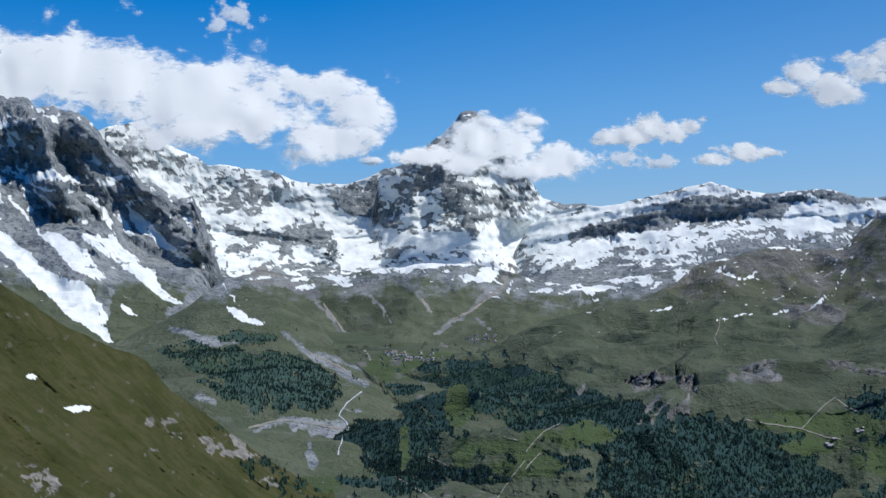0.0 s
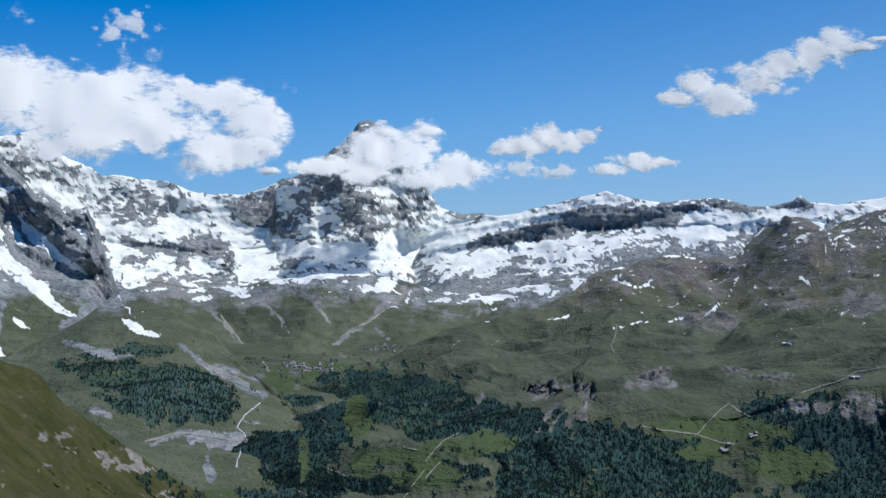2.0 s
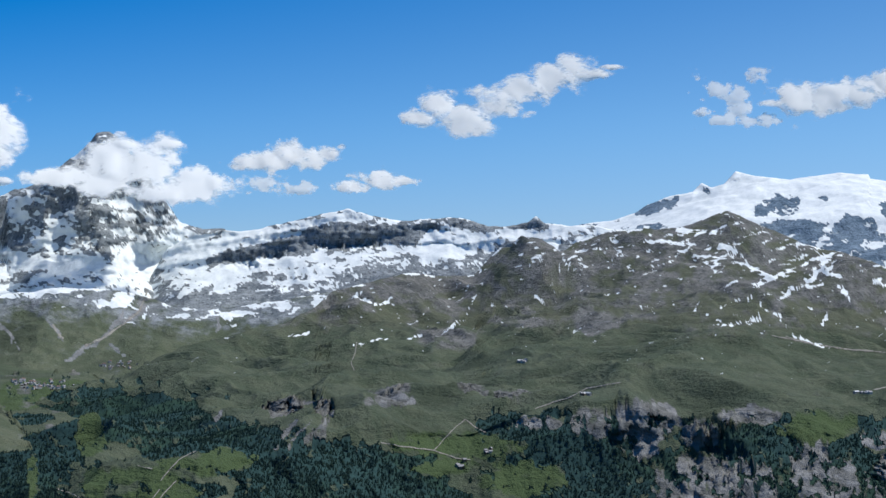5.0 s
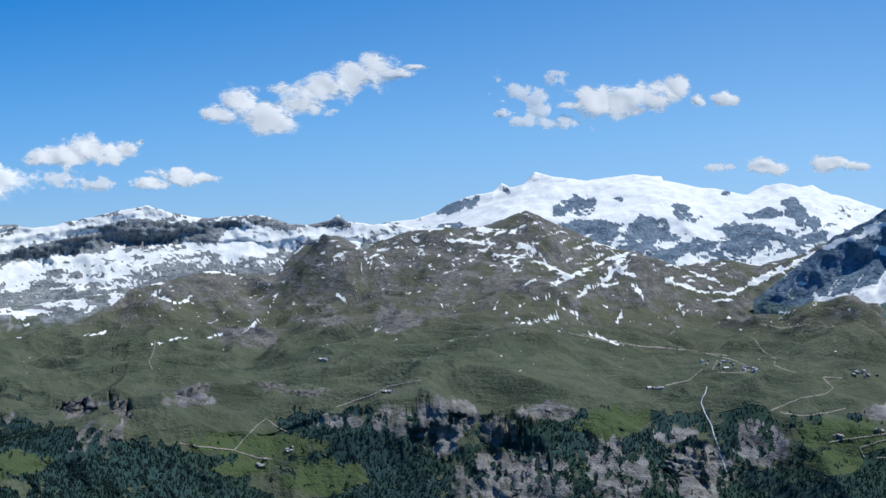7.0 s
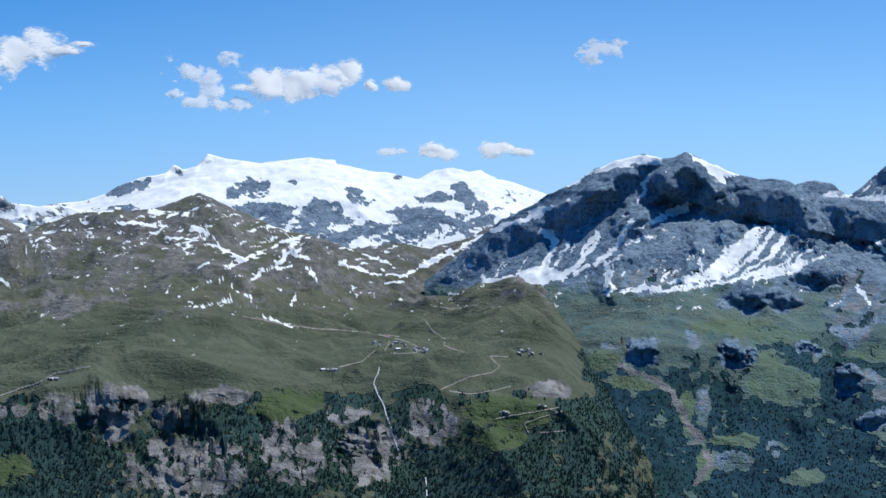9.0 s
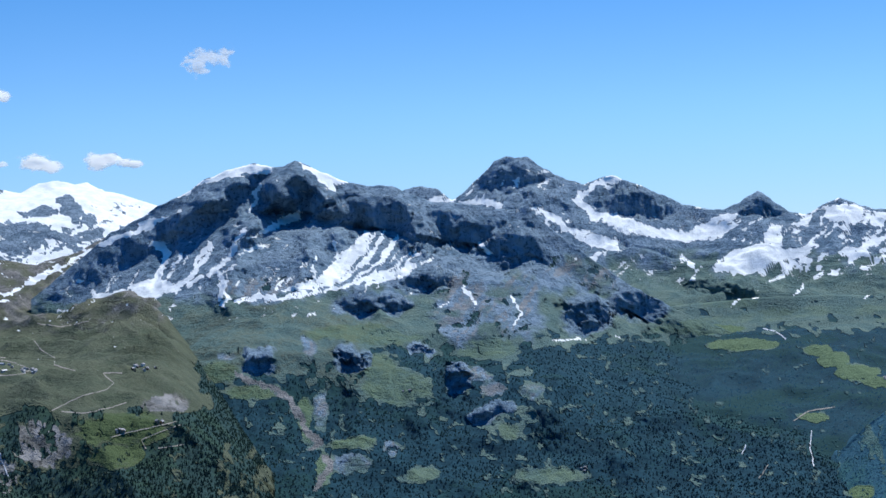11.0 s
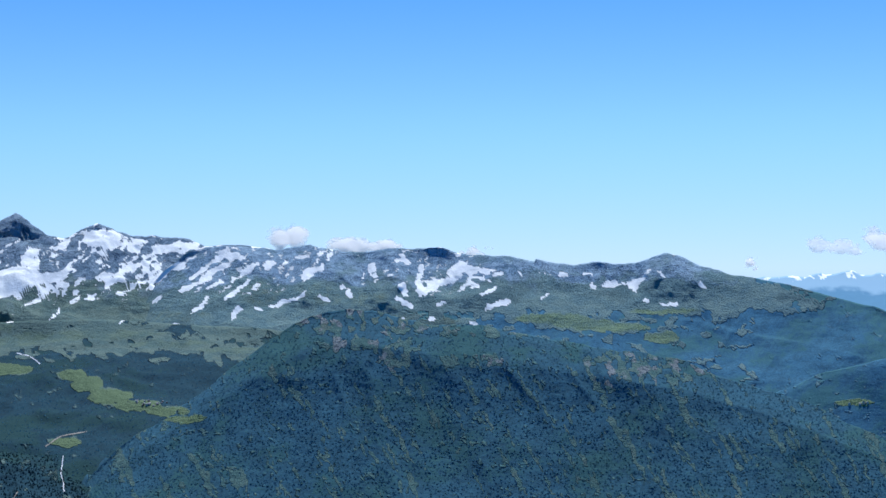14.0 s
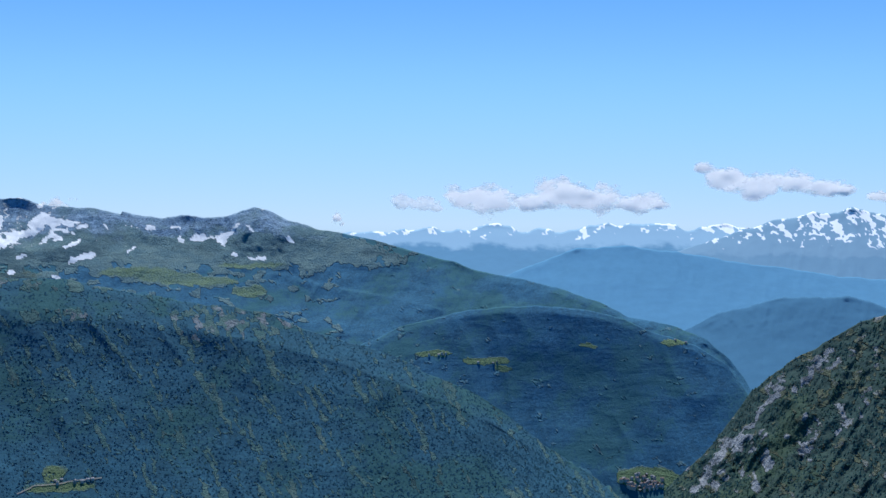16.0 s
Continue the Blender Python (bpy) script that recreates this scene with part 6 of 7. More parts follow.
massif("shelf", "green_alpine_shelf", [(-4.27, -6.06), (-3.61, -5.75), (-2.30, -5.39), (-0.98, -4.90), (0.33, -4.36), (1.65, -3.88), (3.90, -2.81), (6.01, -2.33), (7.93, -1.89), (9.00, -1.34), (9.64, -0.72), (10.94, -0.34), (12.68, 0.05), (14.00, -0.09), (15.20, -0.03), (15.85, 0.70), (16.18, 1.03), (17.05, 1.11), (17.71, 1.27), (18.48, 0.8), (19.24, 1.28), (20.55, 1.69), (21.85, 1.74), (23.15, 1.79), (24.86, 2.45), (26.15, 1.88), (27.42, 1.34), (27.60, 1.20), (29.34, 0.77), (30.65, 0.33), (32.40, 0.56), (33.71, 0.34), (35.25, 0.78), (36.34, 1.33), (37.87, 1.77), (38.75, 1.23), (39.84, -0.52), (40.71, -2.26), (41.36, -3.99), (42.01, -6.56), (42.44, -8.26)], [(-4, 1350), (5, 1500), (15, 2100), (40, 2200), (44, 1600)],
       [(-4, -9.9), (4, -11), (44, -11)], [(-4, 780), (-1.5, 730), (4, 690), (14, 800), (44, 810)], TURF, paint_shelf, "broad green alpine shelf with rocky knolls, cliffs and forest",
       profile=((0, 0), (0.16, 0.16), (0.38, 0.74), (0.46, 0.85), (0.56, 0.915), (1, 1)), relief=22, grain=80, gully=0.2, jag=0.04, seed=93, knoll=20, rough=0.38, mounds=[(17.61, -0.27, 2.30, 1.36), (29.11, -1.10, 2.08, 1.23), (12.91, -0.76, 1.32, 0.75), (25.09, 1.33, 1.97, 0.79), (10.08, -1.33, 1.10, 0.57), (21.65, 0.43, 2.41, 1.10), (19.27, -1.56, 1.10, 0.44), (14.03, -2.71, 1.32, 0.48), (31.08, 0.12, 1.54, 0.75), (29.34, -0.54, 0.88, 0.35), (19.99, -2.25, 1.32, 0.44)], row_step=0.042, shake=0.16, wall=0.28,
       cliffs=[(21.48, -5.87, 1.10, 0.99), (24.51, -7.08, 1.54, 1.10), (27.90, -6.96, 1.10, 1.10), (7.85, -5.15, 0.97, 0.52, 0.6), (9.37, -5.44, 0.43, 0.64, 0.6), (11.76, -4.89, 0.90, 0.39, 0.55), (15.06, -4.92, 0.73, 0.26, 0.55), (16.64, -4.99, 0.86, 0.30, 0.55), (11.97, -4.86, 0.88, 0.26), (24.40, -6.12, 0.66, 0.61), (16.86, -1.70, 1.32, 0.22), (21.45, -5.98, 1.01, 1.10), (24.62, -7.84, 1.97, 1.10), (31.10, -7.28, 1.10, 0.88)])


# --- the forested hill across the valley
def paint_hill(a, e, p, level, b):
    v = rank(a, e, 2.4, 3.4, 95)
    w = rank(a, e, 4.0, 3.6, 97)
    gul = rank(a, e, 4.5, 0.6, 99, 0.5, 5)
    top = smooth(-2.8, -2.1, e) * smooth(81, 76, a)
    rock = blobs(a, e, [(73.16, -1.84, 1.32, 0.48), (75.57, -3.13, 0.88, 0.66), (84.15, -3.64, 1.32, 0.48), (86.23, -3.49, 1.10, 0.44), (74.04, -2.81, 1.32, 0.35), (83.62, -4.20, 1.32, 0.53), (85.98, -3.96, 1.32, 0.44), (80.24, -2.42, 1.97, 0.18), (86.85, -3.89, 0.66, 0.31), (78.59, -3.51, 1.32, 0.26)])
    mead = blobs(a, e, [(64.45, -4.37, 1.32, 0.33), (65.97, -4.94, 1.32, 0.20), (63.38, -3.83, 0.88, 0.20), (63.18, -6.19, 0.61, 0.20), (75.12, -1.28, 1.32, 0.22), (67.50, -5.56, 0.88, 0.13), (78.49, -9.35, 0.44, 0.35), (78.80, -9.86, 1.32, 0.18), (101.94, -9.28, 0.66, 0.20), (101.08, -9.72, 1.10, 0.20)])
    mead = np.maximum(mead, blobs(a, e, VALE))
    wd = 0.97 - 0.5 * top
    wd = put(wd, rock, 0.55)
    wd = wd - 0.8 * smooth(0.2, 0.06, gul) * smooth(-2.8, -3.8, e)
    wd = put(wd, mead, 0.03, 0.42, 0.56)
    return (0, np.maximum(share(0.28 * smooth(0.36, 0.7, rock) + 0.2 * top, v), 0.3), share(wd, w), 0.15 * smooth(0.5, 0.7, rock) * smooth(0.6, 0.3, v)), (0.85 * smooth(0.42, 0.58, mead) + 0.3 * smooth(0.16, 0.06, gul), 0.5 * top)


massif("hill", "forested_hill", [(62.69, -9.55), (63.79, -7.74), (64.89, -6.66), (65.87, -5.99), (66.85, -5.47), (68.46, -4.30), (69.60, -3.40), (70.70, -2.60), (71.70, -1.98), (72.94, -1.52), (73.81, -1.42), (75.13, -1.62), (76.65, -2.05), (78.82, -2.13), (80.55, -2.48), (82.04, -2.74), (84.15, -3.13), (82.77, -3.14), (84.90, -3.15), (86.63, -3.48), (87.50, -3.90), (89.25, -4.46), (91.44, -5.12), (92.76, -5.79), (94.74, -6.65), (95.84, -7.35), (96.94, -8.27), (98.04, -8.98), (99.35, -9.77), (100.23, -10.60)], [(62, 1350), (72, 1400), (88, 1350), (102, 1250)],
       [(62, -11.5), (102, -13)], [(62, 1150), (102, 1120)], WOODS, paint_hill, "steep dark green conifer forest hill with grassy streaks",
       profile=((0, 0), (0.12, 0.2), (1, 1)), relief=11, grain=150, gully=0.55, jag=0.04, seed=101, knoll=6, shake=0.16, rough=0.3, lean=0.35, ribs=0.42, folds=2)


# --- near slopes of the viewpoint's own side
def paint_near(a, e, p, level, b):
    n = fbm(p / 14.0, 5, 103)
    v = rank(a, e, 3.0, 4.0, 104)
    rock = blobs(a, e, [(-8.39, -7.39, 1.10, 0.39), (-11.26, -7.63, 0.26, 0.26), (-10.52, -7.13, 0.39, 0.18), (-15.42, -8.63, 0.88, 0.48), (-10.73, -6.48, 0.66, 0.13), (-7.53, -7.84, 0.88, 0.22), (-12.63, -8.22, 0.44, 0.13), (-7.74, -7.08, 0.44, 0.18), (-6.67, -8.81, 0.44, 0.18), (-11.68, -6.56, 0.22, 0.13)])
    ice = blobs(a, e, [(-13.89, -5.93, 0.44, 0.11), (-15.67, -4.79, 0.15, 0.09)])
    rk = put(0.02 + 0.0 * e, rock, 0.42, 0.3, 0.7)
    wd = put(0.0 * e, blobs(a, e, [(-6.88, -8.38, 0.88, 0.44), (-5.80, -9.04, 1.10, 0.44), (-7.96, -6.87, 0.88, 0.22), (-4.94, -9.49, 1.32, 0.44)]), 0.4, 0.3, 0.7)
    return (1.3 * smooth(0.46, 0.56, ice), share(rk, v, 3.5), share(wd, rank(a, e, 5, 5, 106), 3.5), 0.2 * smooth(0.35, 0.6, rock)), (0.25 * n, 0.42 * n)


massif("near", "near_grassy_slope", [(-17.91, -0.54), (-16.71, -1.24), (-15.50, -2.03), (-14.27, -2.90), (-12.82, -3.60), (-11.99, -3.90), (-11.36, -4.23), (-10.52, -5.32), (-9.45, -6.02), (-7.96, -7.19), (-6.88, -8.00), (-5.37, -8.88), (-4.07, -9.71), (-2.76, -10.58)], [(-19, 330), (-10, 400), (-2, 470)],
       [(-19, -14), (-2, -14)], [(-19, 150), (-2, 260)], NEAR, paint_near, "near grassy mountainside with outcrops and scattered bushes", "hillside",
       relief=7, grain=28, jag=0.04, depth=60, seed=105, taper=0.05, knoll=3, shake=0.25)


def paint_right(a, e, p, level, b):
    v = rank(a, e, 3.0, 3.0, 107, -0.5)
    rock = blobs(a, e, [(107.81, -5.07, 0.61, 0.44), (105.53, -6.30, 0.57, 0.39), (107.01, -7.94, 0.79, 1.01), (105.13, -8.54, 0.79, 1.01), (103.65, -9.22, 0.99, 0.79), (108.65, -7.15, 0.57, 0.57), (104.28, -7.93, 0.88, 0.57), (106.16, -5.96, 0.44, 0.26), (108.42, -4.63, 0.44, 0.22)])
    cm = share(put(0.03 + 0.0 * e, rock, 0.4, 0.35, 0.7), v)
    rib = strokes(a, e, [(104.29, -8.25, 103.24, -9.97, 0.172), (105.23, -7.16, 104.50, -8.56, 0.150), (105.80, -8.51, 105.35, -9.89, 0.193), (107.46, -7.29, 107.01, -8.46, 0.150), (107.91, -4.75, 106.58, -6.16, 0.172), (108.69, -6.83, 108.25, -7.68, 0.129), (109.45, -6.07, 109.06, -7.13, 0.129), (103.65, -9.01, 102.92, -10.09, 0.150), (106.16, -6.18, 105.12, -7.27, 0.129)])
    cm = np.maximum(cm, smooth(0.35, 0.6, rib * (0.6 + 0.8 * rank(a, e, 7.0, 2.0, 110, -0.6))))
    return (0, cm, share(0.9 * (1 - 0.7 * cm), rank(a, e, 4, 4, 108)), 0.2 * cm), (0.3, 0.1)


massif("right", "near_forest_slope", [(101.84, -10.13), (102.69, -9.25), (103.65, -8.38), (104.49, -7.18), (105.11, -6.25), (106.57, -5.10), (108.01, -4.22), (109.23, -3.52), (109.99, -3.29), (111.42, -2.67), (112.99, -1.82)], [(100, 1000), (115, 860)],
       [(100, -13), (115, -13)], [(100, 840), (115, 700)], ROCK, paint_right, "steep near slope of forest and grey crags", "hillside",
       relief=10, grain=80, gully=0.5, lean=-0.5, jag=0.06, depth=120, seed=109, knoll=8, shake=0.2, wall=0.4,
       cliffs=[(107.01, -7.84, 0.88, 0.99), (105.13, -8.54, 0.88, 0.99), (103.65, -9.22, 0.88, 0.79)])

# ---- forests ----
def needles(name, dark, light, warm, glow=0.55):
    m, n, l, b = material(name)
    k = Net(m)
    c = k.mix(n.new("ShaderNodeNewGeometry").outputs["Random Per Island"], dark, light)
    c = k.mix(k.step(k.noise(0.02, 3), 0.5, 0.7), c, warm)
    dif, tra, mix = n.new("ShaderNodeBsdfDiffuse"), n.new("ShaderNodeBsdfTranslucent"), n.new("ShaderNodeMixShader")
    mix.inputs[0].default_value = glow
    l.new(c, dif.inputs[0])
    l.new(c, tra.inputs[0])
    l.new(dif.outputs[0], mix.inputs[1])
    l.new(tra.outputs[0], mix.inputs[2])
    l.new(mix.outputs[0], n["Material Output"].inputs[0])
    return m


tree_mat = needles("conifer_needles", (0.023, 0.049, 0.045), (0.045, 0.078, 0.060), (0.043, 0.073, 0.052), 0.3)
# needles made paler and bluer in place of haze
hazed_needle_mat = needles("hazed_conifer_needles", (0.050, 0.150, 0.206), (0.086, 0.208, 0.246), (0.096, 0.212, 0.200), 0.2)

# conifers of the mountain flank, with a weaker blue haze tint
faint_haze_mat = needles("faint_haze_needles", (0.020, 0.054, 0.066), (0.040, 0.084, 0.090), (0.046, 0.088, 0.070), 0.25)
fir_mat = needles("fir_needles", (0.058, 0.134, 0.126), (0.100, 0.188, 0.154), (0.126, 0.196, 0.122), 0.25)


def forest(key, name, count, label, height=3.0, seed=5, mat=None, broad=1.0):
    """Conifers on a mountain's wooded ground: a trunk point and two ragged tiers each."""
    L = LAND[key]
    rng = np.random.default_rng(seed)
    P, wood = L["P"], L["cover"][..., 2]
    w = np.clip((wood - 0.35) * 2, 0, 1).copy()
    w = w.ravel()
    if w.sum() == 0:
        return
    idx = rng.choice(len(w), size=count, p=w / w.sum())
    nr, nc = wood.shape
    i, j = np.clip(idx // nc, 0, nr - 2), np.clip(idx % nc, 0, nc - 2)
    fi, fj = rng.random(count)[:, None], rng.random(count)[:, None]
    base = (P[i, j] * (1 - fj) + P[i, j + 1] * fj) * (1 - fi) + (P[i + 1, j] * (1 - fj) + P[i + 1, j + 1] * fj) * fi
    h = height * (0.45 + 0.65 * rng.random(count) ** 1.5)
    r = broad * h * (0.24 + 0.12 * rng.random(count))
    sides = 4
    tiers = ((0.08, 0.62, 1.0), (0.42, 1.0, 0.66))
    block = len(tiers) * (sides + 1)
    V = np.zeros((count, block, 3))
    T = []
    for q, (z0, z1, rr) in enumerate(tiers):
        b0 = q * (sides + 1)
        V[:, b0, 2] = z1 * h
        for s in range(sides):
            an = 2 * np.pi * (s / sides) + q * 0.6 + rng.random(count) * 0.9
            rad = r * rr * (0.75 + 0.5 * rng.random(count))
            V[:, b0 + 1 + s, 0], V[:, b0 + 1 + s, 1] = np.cos(an) * rad, np.sin(an) * rad
            V[:, b0 + 1 + s, 2] = z0 * h + 0.12 * h * rng.random(count)
            T.append((b0, b0 + 1 + s, b0 + 1 + (s + 1) % sides))
    V += base[:, None, :] - np.array([0, 0, 0.25])
    T = np.array(T)
    F = (T[None] + (np.arange(count) * block)[:, None, None]).reshape(-1, 3)
    me = write_mesh(name, V.reshape(-1, 3), F, mat or tree_mat, None, False)
    tagged(new(name, me), label, "forest", "", "stuff")


forest("shelf", "shelf_forest", 42000, "dark conifer forest on cliffs below the alpine shelf", 2.3, 5, tree_mat, 1.15)
forest("dark", "mountain_forest", 30000, "dark conifer forest on the lower mountain flank", 2.0, 6, faint_haze_mat, 1.8)
forest("hill", "hill_forest", 34000, "dense dark green conifer forest on the hill", 1.2, 7, hazed_needle_mat, 3.0)
forest("right", "slope_forest", 9000, "mixed dark forest on the steep near slope", 1.4, 8, fir_mat, 2.4)
forest("apron", "valley_side_forest", 4500, "small dark conifer wood above the valley floor", 2.6, 9)
forest("valley", "riverside_forest", 3500, "conifer wood along the valley river", 2.6, 11)
forest("near", "slope_bushes", 170, "scattered bushes and young conifers on the grassy slope", 1.6, 12)
forest("vale", "side_valley_forest", 10000, "dark conifer forest on the slopes of the side valley", 1.4, 14, hazed_needle_mat, 2.6)

# ---- clouds ----
cloud_mat, cn, cl, cb = material("cloud_vapour")
ck = Net(cloud_mat)
dens, thin, _, _ = ck.attr("vapour")
wisp = ck.math("SUBTRACT", ck.noise(0.013, 10, 0.64, None, 0.5), 0.5)
shred = ck.math("SUBTRACT", ck.noise(0.045, 6, 0.62, None, 0.8), 0.5)
cw = ck.math("ADD", dens, ck.math("MULTIPLY", ck.math("ADD", ck.math("MULTIPLY", wisp, 1.7), ck.math("MULTIPLY", shred, 1.3)), ck.step(dens, 0.0, 0.35)))
cd_, ct_, ctr, cmx, cal = [cn.new("ShaderNode" + v) for v in ("BsdfDiffuse", "BsdfTranslucent", "BsdfTransparent", "MixShader", "MixShader")]
for v in (cd_, ct_):
    v.inputs[0].default_value = (0.93, 0.945, 0.92, 1)
cmx.inputs[0].default_value = 0.35
cl.new(cd_.outputs[0], cmx.inputs[1])
cl.new(ct_.outputs[0], cmx.inputs[2])
cl.new(ck.math("MULTIPLY", ck.step(cw, 0.08, 0.8), thin), cal.inputs[0])
cl.new(ctr.outputs[0], cal.inputs[1])
cl.new(cmx.outputs[0], cal.inputs[2])
cl.new(cal.outputs[0], cn["Material Output"].inputs[0])


def cloud(items, dist, label, seed, ragged=0.8, step=0.05, veil=1.0):
    """A cumulus body about the given ellipses: a puffed front and a flatter back, thinning out to its rim."""
    it = np.array(items)
    a = np.arange((it[:, 0] - 1.9 * it[:, 2]).min(), (it[:, 0] + 1.9 * it[:, 2]).max(), step)
    e = np.arange((it[:, 1] - 1.9 * it[:, 3]).min(), (it[:, 1] + 1.9 * it[:, 3]).max(), step)
    A, E = [g.ravel() for g in np.meshgrid(a, e)]
    body = np.zeros(len(A))
    for ca, ce, ra, re in items:
        body = np.maximum(body, np.exp(-0.85 * (((A - ca) / ra) ** 2 + ((E - ce) / re) ** 2))) + 0.12 * np.exp(-0.85 * (((A - ca) / ra) ** 2 + ((E - ce) / re) ** 2))
    size = float(np.median(it[:, 3]))
    q = np.column_stack([A, E * 1.2]) / max(size, 0.25)
    n = fbm(q * 0.9, 5, seed, 0.5)
    d = np.clip(body, 0, 1.2) - 0.36 + ragged * 0.9 * (n - 0.5)
    swell = smooth(0.05, 1.2, body)
    d = np.clip(d * 1.4, 0, 1)
    puff = vnoise(q * 0.8, seed + 7)
    thick = np.radians(size) * dist * (0.5 + 0.7 * puff) * swell
    lean = 2.0 * np.radians(E - it[:, 1].mean()) * dist
    front = ray(A, E) * (dist + lean - thick)[:, None]
    rear = ray(A, E) * (dist + lean + 1.4 * thick + 0.3)[:, None]
    shape = (len(e), len(a))
    keep = (d > 0.015).reshape(shape)
    cell = keep[:-1, :-1] | keep[1:, :-1] | keep[1:, 1:] | keep[:-1, 1:]
    quads = grid_quads(*shape)[cell.ravel()]
    used = np.unique(quads)
    remap = np.zeros(len(A), dtype=np.int64)
    remap[used] = np.arange(len(used))
    quads = remap[quads]
    V = np.concatenate([front[used], rear[used]])
    Q = np.concatenate([quads[:, ::-1], quads + len(used)])
    dd = np.concatenate([d[used], d[used]])
    rear_thin = np.concatenate([np.full(len(used), veil), np.full(len(used), 0.6 * veil)])
    col = np.stack([dd, rear_thin, dd, np.ones(len(dd))], 1)
    me = write_mesh("cloud", V, Q, cloud_mat, {"vapour": col})
    return tagged(new("cloud", me), label, "cloud", "clouds")


cloud([(-17.88, 6.73, 2.79, 1.61), (-15.47, 6.81, 2.79, 1.55), (-12.58, 6.57, 3.22, 1.68), (-9.84, 5.98, 3.22, 1.72), (-7.70, 5.47, 2.58, 1.50), (-9.42, 4.48, 2.36, 0.90), (-4.88, 6.14, 1.93, 0.8), (-3.35, 5.38, 1.40, 0.86), (-5.10, 4.18, 1.55, 0.82), (-3.36, 4.19, 1.72, 0.73), (-2.71, 3.42, 0.64, 0.26)], 2600, "large grey-white cumulus bank resting on the dark peaks", 201, 0.8, step=0.08)
cloud([(-0.73, 3.57, 1.61, 0.39), (1.46, 4.07, 1.33, 0.97), (2.56, 4.17, 1.29, 1.03), (4.41, 3.39, 1.72, 0.77), (1.86, 4.87, 0.75, 0.30), (3.33, 4.90, 0.64, 0.21), (1.02, 3.35, 1.50, 0.47), (3.21, 3.07, 1.29, 0.47)], 2760, "white cloud wrapped round the pyramid peak", 203, 0.6)
cloud([(6.91, 4.34, 1.07, 0.43), (8.31, 4.54, 1.33, 0.54), (9.49, 4.69, 0.75, 0.39), (9.98, 4.90, 0.30, 0.17)], 3900, "small white fair-weather cloud", 205, 0.7)
cloud([(7.02, 3.43, 0.97, 0.34), (8.52, 3.28, 0.86, 0.21)], 4300, "thin wisp of pale cloud", 206, 1.0, veil=0.62)
cloud([(10.51, 3.34, 0.77, 0.30), (11.50, 3.63, 0.99, 0.43), (12.41, 3.61, 0.64, 0.17)], 3500, "small white fair-weather cloud", 207, 0.7)
cloud([(-8.72, 8.62, 0.52, 0.34), (-7.90, 8.97, 0.86, 0.39)], 3900, "faint wisp of cloud in blue sky", 208, 1.1, veil=0.62)
cloud([(12.94, 6.03, 0.75, 0.39), (13.71, 6.52, 0.75, 0.60), (14.85, 6.01, 1.18, 0.64), (16.01, 6.57, 1.07, 0.69), (17.10, 7.16, 1.18, 0.73), (18.20, 7.56, 1.07, 0.73), (19.00, 8.08, 0.86, 0.52), (19.66, 7.71, 1.07, 0.28), (20.49, 7.95, 0.54, 0.13)], 3900, "long slanting white cumulus in blue sky", 209, 0.6)
cloud([(26.50, 6.49, 0.60, 0.21), (27.47, 6.61, 0.97, 0.54), (28.56, 6.67, 1.29, 0.69), (29.87, 6.69, 1.07, 0.56), (30.74, 7.13, 0.56, 0.52), (31.40, 6.66, 0.30, 0.26)], 3900, "flat white cumulus with a ragged end", 211, 0.6)
cloud([(24.57, 7.09, 0.64, 0.39), (25.32, 6.79, 0.56, 0.34), (25.96, 7.45, 0.39, 0.30), (24.68, 5.92, 0.60, 0.30), (25.97, 5.82, 0.86, 0.26), (25.43, 6.26, 0.47, 0.34), (23.94, 6.23, 0.30, 0.21)], 3900, "ragged torn wisps of white cloud", 213, 1.1, veil=0.62)
cloud([(32.38, 6.71, 0.47, 0.28), (32.82, 6.63, 0.30, 0.21)], 3900, "tiny white puff of cloud", 215, 0.6)
cloud([(39.82, 7.73, 0.56, 0.30), (40.47, 7.98, 0.69, 0.34), (41.02, 8.23, 0.39, 0.17)], 3900, "small torn white cloud", 217, 1.0, veil=0.62)
cloud([(32.06, 4.06, 0.49, 0.18), (32.61, 4.10, 0.28, 0.13)], 4200, "low faint wisp over the glacier", 219, 0.8, veil=0.62)
cloud([(33.81, 4.15, 0.66, 0.34), (34.36, 4.00, 0.55, 0.25)], 4200, "small low white puff", 221, 0.5)
cloud([(36.12, 4.16, 0.60, 0.34), (36.51, 4.24, 0.44, 0.31), (37.21, 4.07, 0.60, 0.18)], 4200, "small low white puff", 223, 0.5)
cloud([(71.16, 1.27, 0.55, 0.41), (71.66, 1.33, 0.60, 0.46)], 3800, "white cloud rising behind the ridge", 225, 0.5)
cloud([(73.80, 0.99, 1.10, 0.36), (74.89, 0.96, 0.99, 0.28)], 3800, "white cloud rising behind the ridge", 227, 0.5)
cloud([(78.59, 0.71, 0.55, 0.21)], 3800, "white cloud rising behind the ridge", 229)
cloud([(91.74, 0.88, 0.55, 0.28), (92.40, 0.78, 0.76, 0.28), (92.95, 0.65, 0.39, 0.18)], 4750, "small low cloud over the far range", 231, 0.7, veil=0.62)
cloud([(94.04, 1.00, 0.83, 0.43), (94.92, 0.94, 1.38, 0.62), (96.45, 0.88, 1.24, 0.43), (97.98, 1.11, 1.65, 0.62), (99.06, 1.02, 1.24, 0.55), (100.58, 0.85, 1.24, 0.41), (101.55, 0.81, 0.55, 0.25)], 4750, "long bank of white cumulus over the far range", 233, 0.6)
